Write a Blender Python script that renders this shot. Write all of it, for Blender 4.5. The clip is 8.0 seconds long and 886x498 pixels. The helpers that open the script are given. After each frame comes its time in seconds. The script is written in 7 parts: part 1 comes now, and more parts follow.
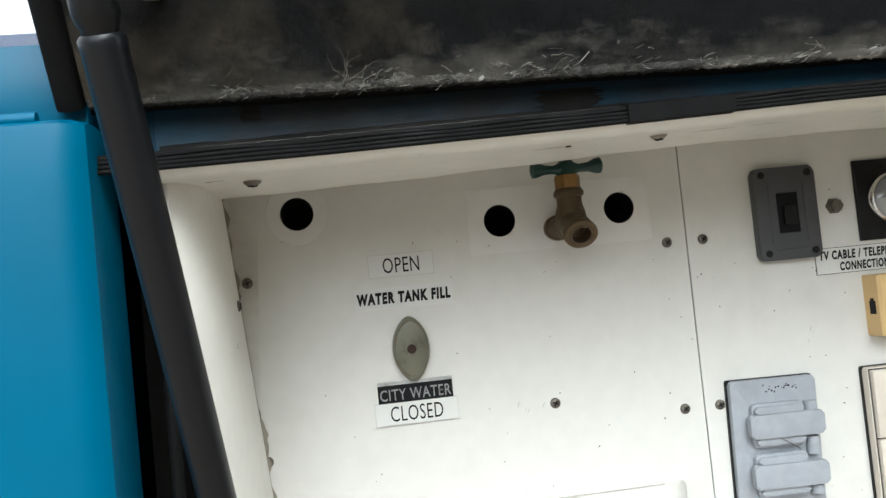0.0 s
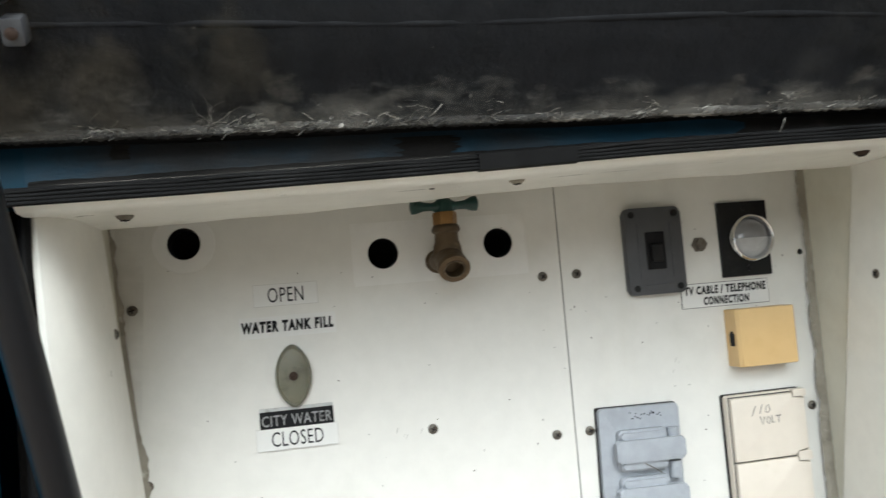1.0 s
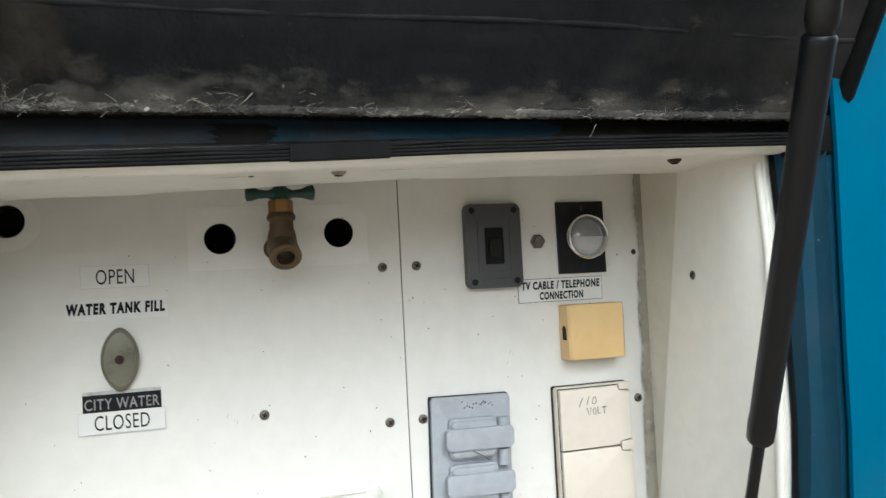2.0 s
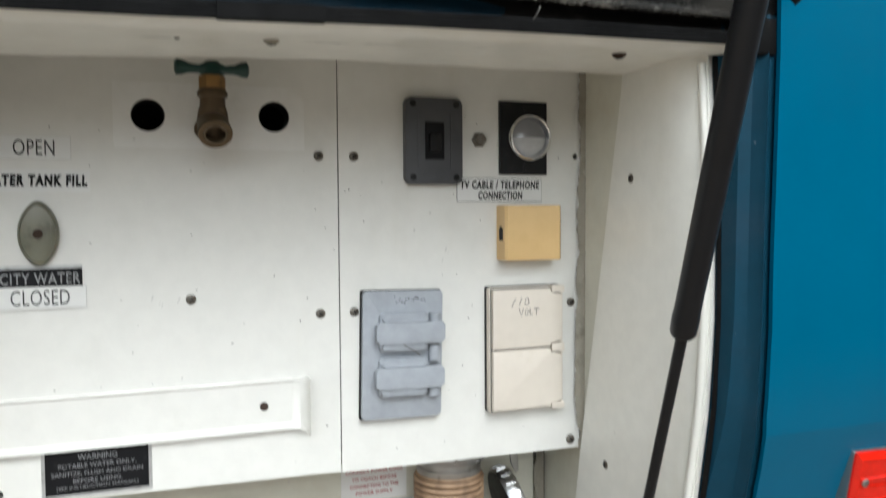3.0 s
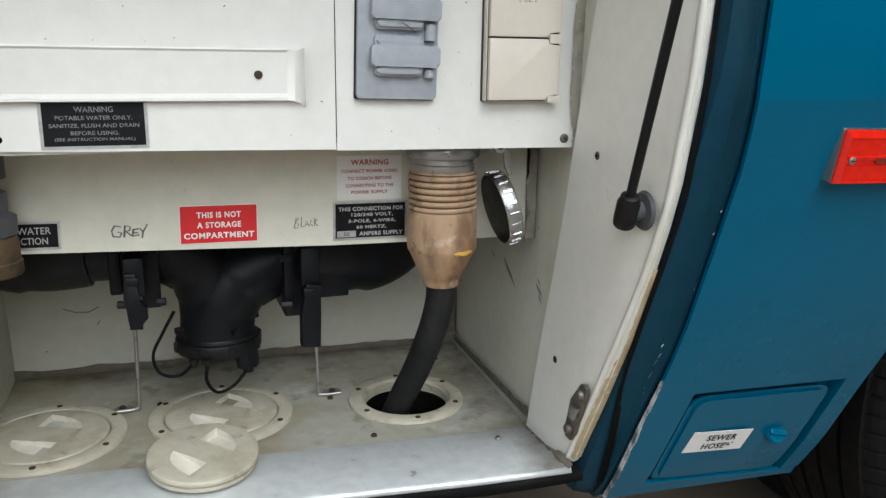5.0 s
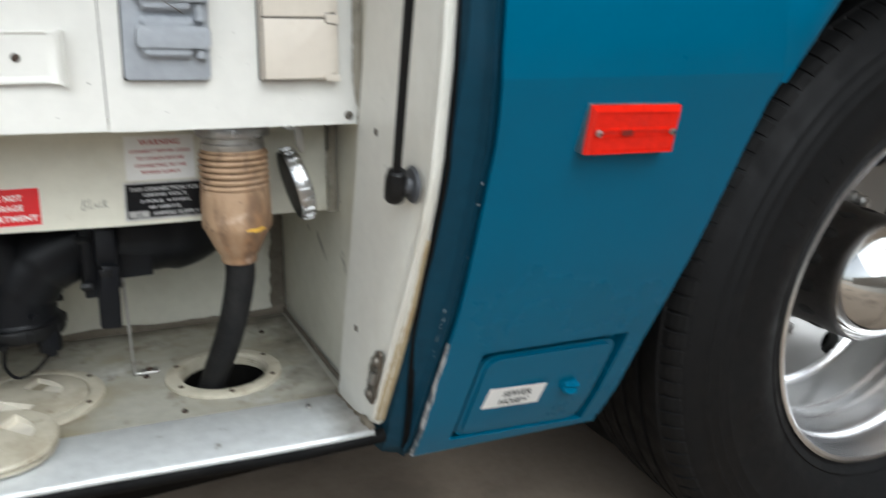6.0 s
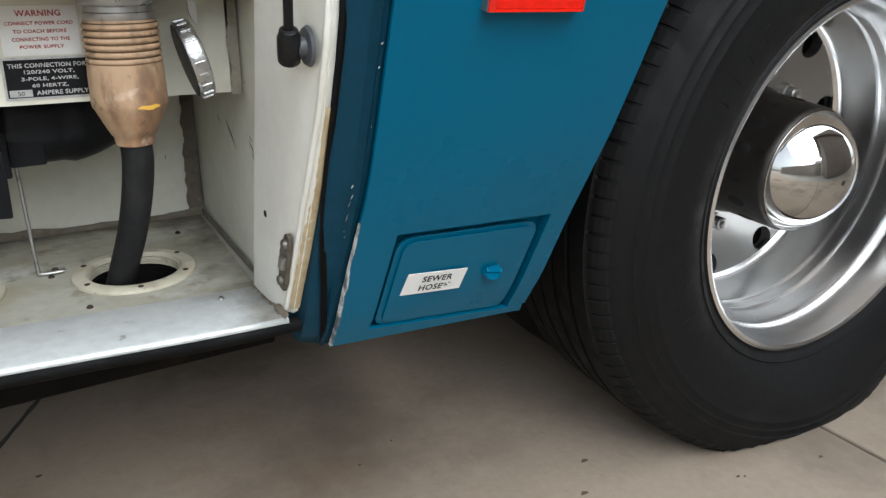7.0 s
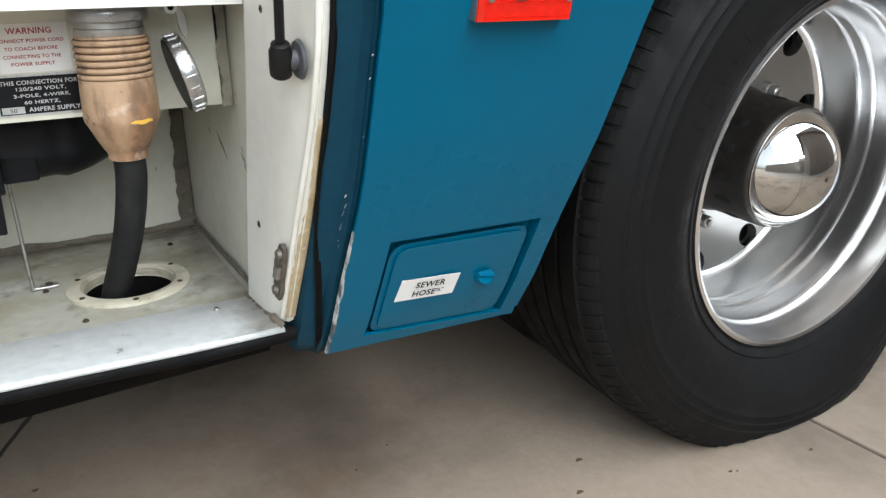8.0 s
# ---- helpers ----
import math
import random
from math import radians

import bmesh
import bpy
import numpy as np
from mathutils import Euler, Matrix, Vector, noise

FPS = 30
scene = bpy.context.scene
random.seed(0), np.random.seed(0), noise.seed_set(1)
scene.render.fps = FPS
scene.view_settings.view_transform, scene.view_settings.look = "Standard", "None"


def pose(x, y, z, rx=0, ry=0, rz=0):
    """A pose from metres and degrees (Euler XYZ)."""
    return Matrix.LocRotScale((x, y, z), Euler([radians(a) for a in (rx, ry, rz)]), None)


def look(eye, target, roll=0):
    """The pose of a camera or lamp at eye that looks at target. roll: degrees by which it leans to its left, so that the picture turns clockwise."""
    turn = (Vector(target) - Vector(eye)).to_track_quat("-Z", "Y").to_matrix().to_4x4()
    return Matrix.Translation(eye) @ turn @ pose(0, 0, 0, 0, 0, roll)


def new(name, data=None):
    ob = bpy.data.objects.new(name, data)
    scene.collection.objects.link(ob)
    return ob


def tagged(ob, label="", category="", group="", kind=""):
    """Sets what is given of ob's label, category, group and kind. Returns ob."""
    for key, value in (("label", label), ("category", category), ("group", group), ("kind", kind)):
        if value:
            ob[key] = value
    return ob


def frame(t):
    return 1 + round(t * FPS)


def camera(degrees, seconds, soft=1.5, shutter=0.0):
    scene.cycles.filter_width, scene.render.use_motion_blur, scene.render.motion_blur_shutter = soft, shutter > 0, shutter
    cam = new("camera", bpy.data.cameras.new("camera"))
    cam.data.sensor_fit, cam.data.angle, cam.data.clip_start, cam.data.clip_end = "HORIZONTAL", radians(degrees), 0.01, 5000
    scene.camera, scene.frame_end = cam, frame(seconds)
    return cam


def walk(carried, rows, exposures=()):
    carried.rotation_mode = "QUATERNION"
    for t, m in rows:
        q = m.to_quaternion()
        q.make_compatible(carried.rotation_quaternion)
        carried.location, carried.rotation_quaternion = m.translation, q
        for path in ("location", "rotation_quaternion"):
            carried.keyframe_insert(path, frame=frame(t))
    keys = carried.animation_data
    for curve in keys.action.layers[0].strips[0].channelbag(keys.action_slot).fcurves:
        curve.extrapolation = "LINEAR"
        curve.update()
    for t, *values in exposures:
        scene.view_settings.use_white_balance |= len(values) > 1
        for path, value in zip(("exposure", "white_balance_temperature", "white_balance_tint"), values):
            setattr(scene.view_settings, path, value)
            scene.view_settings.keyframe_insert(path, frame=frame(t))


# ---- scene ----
cam = camera(57.9, 8.0, 1.35, 0.3)
PATH = [
    (0, (-0.281, -0.629, 1.018), (-0.031, 1.353, 1.105), -5.6),
    (0.5, (-0.267, -0.644, 1.025), (0.026, 1.332, 1.125), -5.8),
    (1, (-0.235, -0.666, 1.023), (0.154, 1.292, 1.144), -4.8),
    (1.5, (-0.191, -0.689, 1.02), (0.306, 1.244, 1.143), -4.2),
    (1.7, (-0.181, -0.693, 1.021), (0.354, 1.231, 1.129), -3.8),
    (2.8, (-0.165, -0.685, 1.001), (0.526, 1.192, 0.983), -0.8),
    (2.9, (-0.162, -0.685, 0.995), (0.533, 1.1895, 0.955), -0.6),
    (3, (-0.159, -0.685, 0.984), (0.54, 1.187, 0.895), -0.4),
    (3.5, (-0.156, -0.685, 0.938), (0.559, 1.169, 0.708), 0.3),
    (4, (-0.155, -0.697, 0.885), (0.535, 1.143, 0.518), 0.5),
    (4.2, (-0.158, -0.7, 0.869), (0.528, 1.136, 0.468), 0.6),
    (5.3, (-0.16, -0.711, 0.84), (0.518, 1.108, 0.36), 0.9),
    (5.5, (-0.146, -0.729, 0.855), (0.54, 1.086, 0.372), 0.8),
    (5.7, (-0.116, -0.748, 0.877), (0.646, 1.027, 0.362), 0.8),
    (5.9, (-0.084, -0.764, 0.870), (0.763, 0.969, 0.343), 0.7),
    (6, (-0.073, -0.772, 0.857), (0.834, 0.925, 0.306), 0.8),
    (6.2, (-0.047, -0.782, 0.847), (0.904, 0.869, 0.239), 0.6),
    (6.5, (-0.033, -0.782, 0.809), (0.927, 0.847, 0.155), 0.6),
    (7, (-0.027, -0.785, 0.791), (0.95, 0.813, 0.089), 0.3),
    (7.5, (-0.028, -0.788, 0.792), (0.967, 0.798, 0.089), -1.0),
    (8, (-0.036, -0.789, 0.799), (0.968, 0.794, 0.101), -0.7),
]
walk(cam, [(t, look(eye, target, roll)) for t, eye, target, roll in PATH], [(0, 1.62, 5960, 3), (1.7, 1.62, 5960, 3), (2.8, 1.42, 5950, 4), (3.5, 1.20, 5950, 5), (4.2, 0.96, 5950, 5), (5.5, 1.17, 5970, 5), (6.5, 1.34, 5970, 5), (7.2, 1.48, 5970, 5), (8, 1.70, 5960, 5)])

# ---- world, sun and exposure ----
world = bpy.data.worlds.new("world")
scene.world = world
world.use_nodes = True
wn = world.node_tree.nodes
sky = wn.new("ShaderNodeTexSky")
sky.sky_type = "NISHITA"
sky.sun_disc = False
sky.sun_elevation = radians(42)
sky.sun_rotation = radians(160)
sky.air_density, sky.dust_density, sky.ozone_density = 1.0, 4.0, 0.6
wn["Background"].inputs["Strength"].default_value = 0.15
# thin overcast: the sky's blue is mostly washed out
haze = wn.new("ShaderNodeHueSaturation")
haze.inputs["Saturation"].default_value = 0.22
world.node_tree.links.new(sky.outputs["Color"], haze.inputs["Color"])
world.node_tree.links.new(haze.outputs["Color"], wn["Background"].inputs["Color"])
sun = new("sun", bpy.data.lights.new("sun", "SUN"))
sun.data.energy, sun.data.angle, sun.data.color = 1.5, radians(108), (1.0, 0.99, 0.97)
sun.matrix_world = look((2.2, -6.0, 6.2), (0, 0, 0.5))


# ---- materials ----
def material(name, color, rough=0.5, metal=0.0, spots=(), bump=0.0, bump_scale=300.0, coat=0.0, grain=0.06, grain_scale=60.0, spec=0.5, **more):
    """A surface: base colour with fine grain, up to a few layers of stains (colour, scale, threshold, softness, strength, stretch), and fine relief."""
    m = bpy.data.materials.new(name)
    m.use_nodes = True
    nt = m.node_tree
    n, l = nt.nodes, nt.links
    b = n["Principled BSDF"]
    tc = n.new("ShaderNodeTexCoord")
    out = None
    rgb = n.new("ShaderNodeRGB")
    rgb.outputs[0].default_value = (*color, 1)
    out = rgb.outputs[0]

    def noise_of(scale, detail=6.0, stretch=(1, 1, 1), rough_=0.6):
        mp = n.new("ShaderNodeMapping")
        mp.inputs["Scale"].default_value = stretch
        l.new(tc.outputs["Object"], mp.inputs["Vector"])
        t = n.new("ShaderNodeTexNoise")
        t.inputs["Scale"].default_value = scale
        t.inputs["Detail"].default_value = detail
        t.inputs["Roughness"].default_value = rough_
        l.new(mp.outputs["Vector"], t.inputs["Vector"])
        return t.outputs["Fac"]

    def blend(fac, a, c, mode="MIX"):
        x = n.new("ShaderNodeMix")
        x.data_type, x.blend_type = "RGBA", mode
        l.new(fac, x.inputs["Factor"])
        l.new(a, x.inputs["A"])
        if isinstance(c, tuple):
            x.inputs["B"].default_value = (*c, 1)
        else:
            l.new(c, x.inputs["B"])
        return x.outputs["Result"]

    def ramp(fac, lo, hi, top):
        r = n.new("ShaderNodeMapRange")
        r.interpolation_type = "SMOOTHSTEP"
        for key, v in (("From Min", lo), ("From Max", hi), ("To Min", 0.0), ("To Max", top)):
            r.inputs[key].default_value = v
        l.new(fac, r.inputs["Value"])
        return r.outputs["Result"]

    if grain:
        out = blend(ramp(noise_of(grain_scale), 0.3, 0.7, 1.0), out, tuple(max(0.0, c * (1 - 2.2 * grain)) for c in color))
    for colour, scale, lo, soft, top, stretch in spots:
        out = blend(ramp(noise_of(scale, 8.0, stretch), lo, lo + soft, top), out, colour)
    l.new(out, b.inputs["Base Color"])
    b.inputs["Metallic"].default_value = metal
    b.inputs["Specular IOR Level"].default_value = spec
    rr = n.new("ShaderNodeMapRange")
    rr.inputs["To Min"].default_value, rr.inputs["To Max"].default_value = max(0.02, rough * 0.8), min(1.0, rough * 1.25)
    rr.inputs["From Min"].default_value, rr.inputs["From Max"].default_value = 0.3, 0.7
    l.new(noise_of(grain_scale * 0.4), rr.inputs["Value"])
    l.new(rr.outputs["Result"], b.inputs["Roughness"])
    if coat:
        b.inputs["Coat Weight"].default_value, b.inputs["Coat Roughness"].default_value = coat, more.get("coat_rough", 0.08)
    if bump:
        bp = n.new("ShaderNodeBump")
        bp.inputs["Strength"].default_value = 1.0
        bp.inputs["Distance"].default_value = bump
        l.new(noise_of(bump_scale), bp.inputs["Height"])
        l.new(bp.outputs["Normal"], b.inputs["Normal"])
    if "transmission" in more:
        b.inputs["Transmission Weight"].default_value = more["transmission"]
    if "sub" in more:
        b.inputs["Subsurface Weight"].default_value = more["sub"]
        b.inputs["Subsurface Radius"].default_value = (0.004, 0.002, 0.001)
    return m


ONE = (1, 1, 1)
UP = (1, 1, 0.12)
WHITE = material("white_enamel", (0.685, 0.672, 0.630), 0.38, spots=[((0.50, 0.460, 0.345), 5, 0.52, 0.2, 0.5, UP), ((0.40, 0.34, 0.25), 160, 0.73, 0.05, 0.75, ONE), ((0.57, 0.56, 0.51), 22, 0.5, 0.3, 0.4, ONE)], bump=0.00025, bump_scale=45, grain=0.02)
WHITE_LOW = material("aged_white_enamel", (0.595, 0.577, 0.488), 0.45, spots=[((0.45, 0.40, 0.29), 7, 0.56, 0.22, 0.5, UP), ((0.16, 0.13, 0.09), 120, 0.72, 0.05, 0.75, ONE), ((0.55, 0.50, 0.38), 30, 0.55, 0.25, 0.4, ONE)], bump=0.0003, bump_scale=60, grain=0.03)
GELCOAT = material("white_gelcoat", (0.70, 0.684, 0.626), 0.34, spots=[((0.50, 0.45, 0.34), 6, 0.56, 0.22, 0.4, UP), ((0.30, 0.26, 0.2), 110, 0.74, 0.04, 0.7, ONE)], bump=0.0004, bump_scale=25, grain=0.025)
SCRAPE = material("scraped_grey_paint", (0.26, 0.25, 0.235), 0.6, spots=[((0.55, 0.54, 0.50), 160, 0.56, 0.12, 0.9, (0.3, 1, 1)), ((0.2, 0.19, 0.175), 120, 0.60, 0.1, 0.7, (0.3, 1, 1))])
CAULK = material("grey_caulk", (0.29, 0.265, 0.215), 0.8, spots=[((0.16, 0.14, 0.11), 40, 0.52, 0.2, 0.8, ONE), ((0.6, 0.58, 0.5), 60, 0.6, 0.12, 0.6, ONE)], bump=0.002, bump_scale=90)
DIRTY_CAULK = material("grimy_caulk", (0.155, 0.132, 0.10), 0.85, spots=[((0.07, 0.058, 0.043), 40, 0.5, 0.2, 0.8, ONE), ((0.34, 0.31, 0.25), 60, 0.62, 0.12, 0.5, ONE)], bump=0.002, bump_scale=90)
OLD_GLUE = material("yellowed_sealant", (0.43, 0.345, 0.21), 0.6, spots=[((0.3, 0.18, 0.07), 30, 0.5, 0.2, 0.7, ONE), ((0.7, 0.62, 0.45), 60, 0.58, 0.1, 0.6, ONE)], bump=0.001, bump_scale=80)
TEAL = material("teal_vehicle_paint", (0.001, 0.097, 0.180), 0.30, 0.0, spots=[((0.002, 0.067, 0.130), 3, 0.5, 0.3, 0.5, ONE), ((0.02, 0.13, 0.19), 14, 0.62, 0.2, 0.2, UP)], coat=0.04, coat_rough=0.1, grain=0.03, grain_scale=7, spec=0.19)
# dull post paint; on the corner block the same colour stands for shadow
TEAL_DULL = material("dull_blue_jamb_and_corner_shade", (0.004, 0.038, 0.066), 0.55, 0.0, spots=[((0.015, 0.042, 0.068), 9, 0.52, 0.2, 0.7, ONE), ((0.20, 0.22, 0.23), 160, 0.72, 0.05, 0.5, ONE)], grain=0.06, bump=0.0002, spec=0.18)
# rail teal: body colour darkened for the door's shade, plus patches of grime
SHADED_GRIMY_TEAL = material("grimy_hinge_paint_with_shade", (0.002, 0.036, 0.066), 0.6, spots=[((0.015, 0.0142, 0.0135), 9, 0.46, 0.2, 0.95, (0.5, 1, 1)), ((0.002, 0.05, 0.085), 9, 0.62, 0.15, 0.5, (0.4, 1, 1)), ((0.06, 0.057, 0.052), 50, 0.62, 0.12, 0.5, (0.5, 1, 1))], spec=0.3, bump=0.0005)
NAVY = material("navy_stripe_paint", (0.006, 0.03, 0.1), 0.3, coat=0.5)
BODY_WHITE = material("white_vehicle_paint", (0.8, 0.8, 0.82), 0.3, coat=0.4, grain=0.02)
CHIPPED = material("chipped_paint", (0.50, 0.50, 0.48), 0.6, spots=[((0.16, 0.18, 0.19), 60, 0.48, 0.15, 0.85, ONE), ((0.03, 0.05, 0.065), 70, 0.47, 0.12, 0.9, (1, 1, 0.3))])
LINER = material("black_door_liner", (0.0058, 0.0061, 0.0072), 0.85, spec=0.2, spots=[((0.025, 0.0244, 0.0225), 5, 0.50, 0.2, 0.7, ONE), ((0.014, 0.014, 0.014), 18, 0.55, 0.25, 0.6, (0.3, 1, 1)), ((0.055, 0.050, 0.042), 26, 0.60, 0.10, 0.6, (0.6, 1, 1)), ((0.2, 0.19, 0.17), 90, 0.69, 0.05, 0.6, ONE)], bump=0.002, bump_scale=40, grain=0.15)
FRAY = material("frayed_grey_fibre", (0.016, 0.0155, 0.0145), 0.9, spots=[((0.10, 0.094, 0.083), 30, 0.52, 0.16, 0.8, (0.45, 1, 1)), ((0.36, 0.345, 0.31), 70, 0.54, 0.10, 0.8, (0.25, 1, 1))], bump=0.003, bump_scale=150)
DUST = material("dry_dust_film", (0.095, 0.090, 0.080), 0.95, spec=0.05, spots=[((0.30, 0.29, 0.26), 140, 0.58, 0.12, 0.7, (0.4, 1, 1))], grain=0.1)
DIRT = material("brown_dirt_film", (0.050, 0.043, 0.032), 0.95, spec=0.05, spots=[((0.10, 0.088, 0.066), 40, 0.55, 0.15, 0.7, (0.4, 1, 1)), ((0.10, 0.052, 0.024), 22, 0.62, 0.12, 0.6, ONE), ((0.012, 0.012, 0.012), 16, 0.55, 0.15, 0.7, ONE)], grain=0.1)


def patchy(m, scale, fall, lo, soft, top, stretch, slide=0.0):
    """Lets a thin film cover its base in patches, thinner with distance along its local height (and, by slide, its local width)."""
    nt = m.node_tree
    n, l = nt.nodes, nt.links
    tc, mp, tx = n.new("ShaderNodeTexCoord"), n.new("ShaderNodeMapping"), n.new("ShaderNodeTexNoise")
    mp.inputs["Scale"].default_value = stretch
    tx.inputs["Scale"].default_value, tx.inputs["Detail"].default_value, tx.inputs["Roughness"].default_value = scale, 9.0, 0.68
    l.new(tc.outputs["Object"], mp.inputs["Vector"])
    l.new(mp.outputs["Vector"], tx.inputs["Vector"])
    sep, mul, sub, rg = n.new("ShaderNodeSeparateXYZ"), n.new("ShaderNodeMath"), n.new("ShaderNodeMath"), n.new("ShaderNodeMapRange")
    l.new(tc.outputs["Object"], sep.inputs[0])
    mul.operation, sub.operation = "MULTIPLY", "SUBTRACT"
    mul.inputs[1].default_value = fall
    l.new(sep.outputs["Z"], mul.inputs[0])
    l.new(tx.outputs["Fac"], sub.inputs[0])
    l.new(mul.outputs[0], sub.inputs[1])
    for key, v in (("From Min", lo), ("From Max", lo + soft), ("To Min", 0.0), ("To Max", top)):
        rg.inputs[key].default_value = v
    lean, left = n.new("ShaderNodeMath"), n.new("ShaderNodeMath")
    lean.operation, left.operation = "MULTIPLY_ADD", "SUBTRACT"
    lean.inputs[1].default_value, lean.inputs[2].default_value = slide, slide * 0.345
    l.new(sep.outputs["X"], lean.inputs[0])
    l.new(sub.outputs[0], left.inputs[0])
    l.new(lean.outputs[0], left.inputs[1])
    l.new(left.outputs[0], rg.inputs["Value"])
    l.new(rg.outputs["Result"], n["Principled BSDF"].inputs["Alpha"])


patchy(DUST, 45, 9.0, 0.30, 0.26, 0.85, (0.45, 1, 1))
GRIME = material("brown_floor_grime", (0.19, 0.16, 0.118), 0.9, spec=0.1, spots=[((0.06, 0.048, 0.036), 60, 0.55, 0.15, 0.6, ONE)])
patchy(GRIME, 15, 3.5, 0.30, 0.4, 0.6, ONE)
STAIN = material("brown_water_stain", (0.34, 0.285, 0.19), 0.6, spec=0.2, spots=[((0.22, 0.165, 0.10), 60, 0.56, 0.15, 0.5, ONE)])
patchy(STAIN, 24, 4.0, 0.34, 0.5, 0.30, (1, 1, 0.5))
patchy(DIRT, 14, 0.8, 0.30, 0.24, 0.75, ONE, 1.3)
STRAND = material("pale_fibre_strand", (0.26, 0.245, 0.215), 0.8, spots=[((0.07, 0.065, 0.055), 120, 0.48, 0.15, 0.9, ONE)])
DIRTY_RUBBER = material("dried_dark_grime", (0.020, 0.0185, 0.017), 0.85, spec=0.1, spots=[((0.055, 0.05, 0.043), 60, 0.55, 0.15, 0.7, (0.4, 1, 1)), ((0.006, 0.006, 0.006), 20, 0.5, 0.2, 0.7, (0.4, 1, 1))], bump=0.001, bump_scale=120)
RUBBER = material("black_rubber", (0.0028, 0.0027, 0.0027), 0.7, spec=0.14, spots=[((0.022, 0.020, 0.018), 40, 0.60, 0.2, 0.5, ONE)], bump=0.0004, bump_scale=200)
CORD = material("scuffed_cord_rubber", (0.0085, 0.0085, 0.0095), 0.6, spec=0.25, spots=[((0.035, 0.034, 0.033), 14, 0.52, 0.2, 0.6, (1, 1, 0.4)), ((0.07, 0.068, 0.065), 70, 0.66, 0.08, 0.5, ONE)], bump=0.0006, bump_scale=90)
TREAD = material("worn_tread_rubber", (0.0060, 0.0058, 0.0058), 0.65, spec=0.2, spots=[((0.016, 0.015, 0.014), 30, 0.55, 0.2, 0.6, ONE)])
TYRE = material("tyre_rubber", (0.0042, 0.0042, 0.0045), 0.6, spec=0.22, spots=[((0.010, 0.009, 0.008), 9, 0.54, 0.25, 0.6, ONE), ((0.03, 0.027, 0.024), 70, 0.70, 0.1, 0.35, ONE)], bump=0.0006, bump_scale=220)
BLACK_PLASTIC = material("black_plastic", (0.0040, 0.0040, 0.0044), 0.45, spec=0.28, spots=[((0.032, 0.030, 0.027), 25, 0.56, 0.2, 0.6, ONE)], bump=0.0003)
ABS_PIPE = material("black_pipe_plastic", (0.0035, 0.004, 0.0055), 0.42, spec=0.22, spots=[((0.022, 0.022, 0.023), 16, 0.55, 0.25, 0.6, ONE)], bump=0.0004, bump_scale=120)
STRUT_PAINT = material("black_strut_enamel", (0.0052, 0.0056, 0.0070), 0.36, spec=0.28, spots=[((0.04, 0.04, 0.04), 80, 0.70, 0.1, 0.5, ONE)])
# near-black for undersides, and for gaps whose darkness is put into the colour
DARK_VOID = material("dark_undercoat_and_gap_shade", (0.006, 0.0055, 0.005), 0.95, spec=0.05, spots=[((0.018, 0.014, 0.010), 8, 0.5, 0.2, 0.7, ONE)], bump=0.003, bump_scale=30)
GREY_DARK = material("dark_grey_plastic", (0.062, 0.064, 0.070), 0.5, spots=[((0.11, 0.11, 0.11), 40, 0.58, 0.15, 0.5, ONE)], bump=0.0003)
SCREW = material("weathered_screw_steel", (0.17, 0.155, 0.13), 0.5, 0.7, spots=[((0.11, 0.07, 0.045), 300, 0.5, 0.15, 0.8, ONE)])
RUST = material("rusty_steel", (0.055, 0.034, 0.024), 0.8, 0.3, spots=[((0.03, 0.02, 0.015), 200, 0.5, 0.2, 0.9, ONE)])
CAP_CHROME = material("hub_cap_chrome", (0.60, 0.59, 0.57), 0.05, 1.0, grain=0.03)
CHROME = material("chrome", (0.80, 0.80, 0.81), 0.07, 1.0, grain=0.02)
STEEL = material("dull_steel", (0.42, 0.41, 0.39), 0.38, 0.9, spots=[((0.2, 0.18, 0.15), 60, 0.55, 0.15, 0.7, ONE)])
ZINC_CAST = material("cast_zinc", (0.36, 0.36, 0.36), 0.3, 0.95, spots=[((0.3, 0.29, 0.28), 40, 0.52, 0.2, 0.6, ONE)])
ALLOY = material("polished_aluminium", (0.85, 0.845, 0.845), 0.20, 1.0, spots=[((0.76, 0.755, 0.75), 3, 0.45, 0.4, 0.3, ONE)], grain=0.012, grain_scale=6)
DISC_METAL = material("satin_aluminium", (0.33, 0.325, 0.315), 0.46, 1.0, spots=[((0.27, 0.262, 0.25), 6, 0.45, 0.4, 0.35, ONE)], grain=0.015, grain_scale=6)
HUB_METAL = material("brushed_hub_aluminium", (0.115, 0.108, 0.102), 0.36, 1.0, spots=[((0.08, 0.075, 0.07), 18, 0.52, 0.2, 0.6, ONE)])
HUB_DENT_SHADE = material("hub_dent_shade", (0.012, 0.011, 0.010), 0.6, 0.3)
BRASS = material("tarnished_brass", (0.115, 0.080, 0.045), 0.52, 0.6, spots=[((0.05, 0.04, 0.03), 45, 0.48, 0.2, 0.85, ONE), ((0.24, 0.175, 0.10), 70, 0.6, 0.15, 0.6, ONE)], bump=0.0008, bump_scale=160)
BRASS_WORN = material("worn_brass_rim", (0.20, 0.16, 0.11), 0.4, 0.7, spots=[((0.07, 0.055, 0.04), 90, 0.5, 0.2, 0.8, ONE)])
BRASS_NUT = material("orange_brass_nut", (0.30, 0.165, 0.055), 0.45, 0.6, spots=[((0.12, 0.07, 0.035), 60, 0.5, 0.2, 0.8, ONE)])
GREEN_PAINT = material("dark_green_enamel", (0.006, 0.04, 0.032), 0.45, spots=[((0.02, 0.03, 0.025), 60, 0.55, 0.2, 0.7, ONE)])
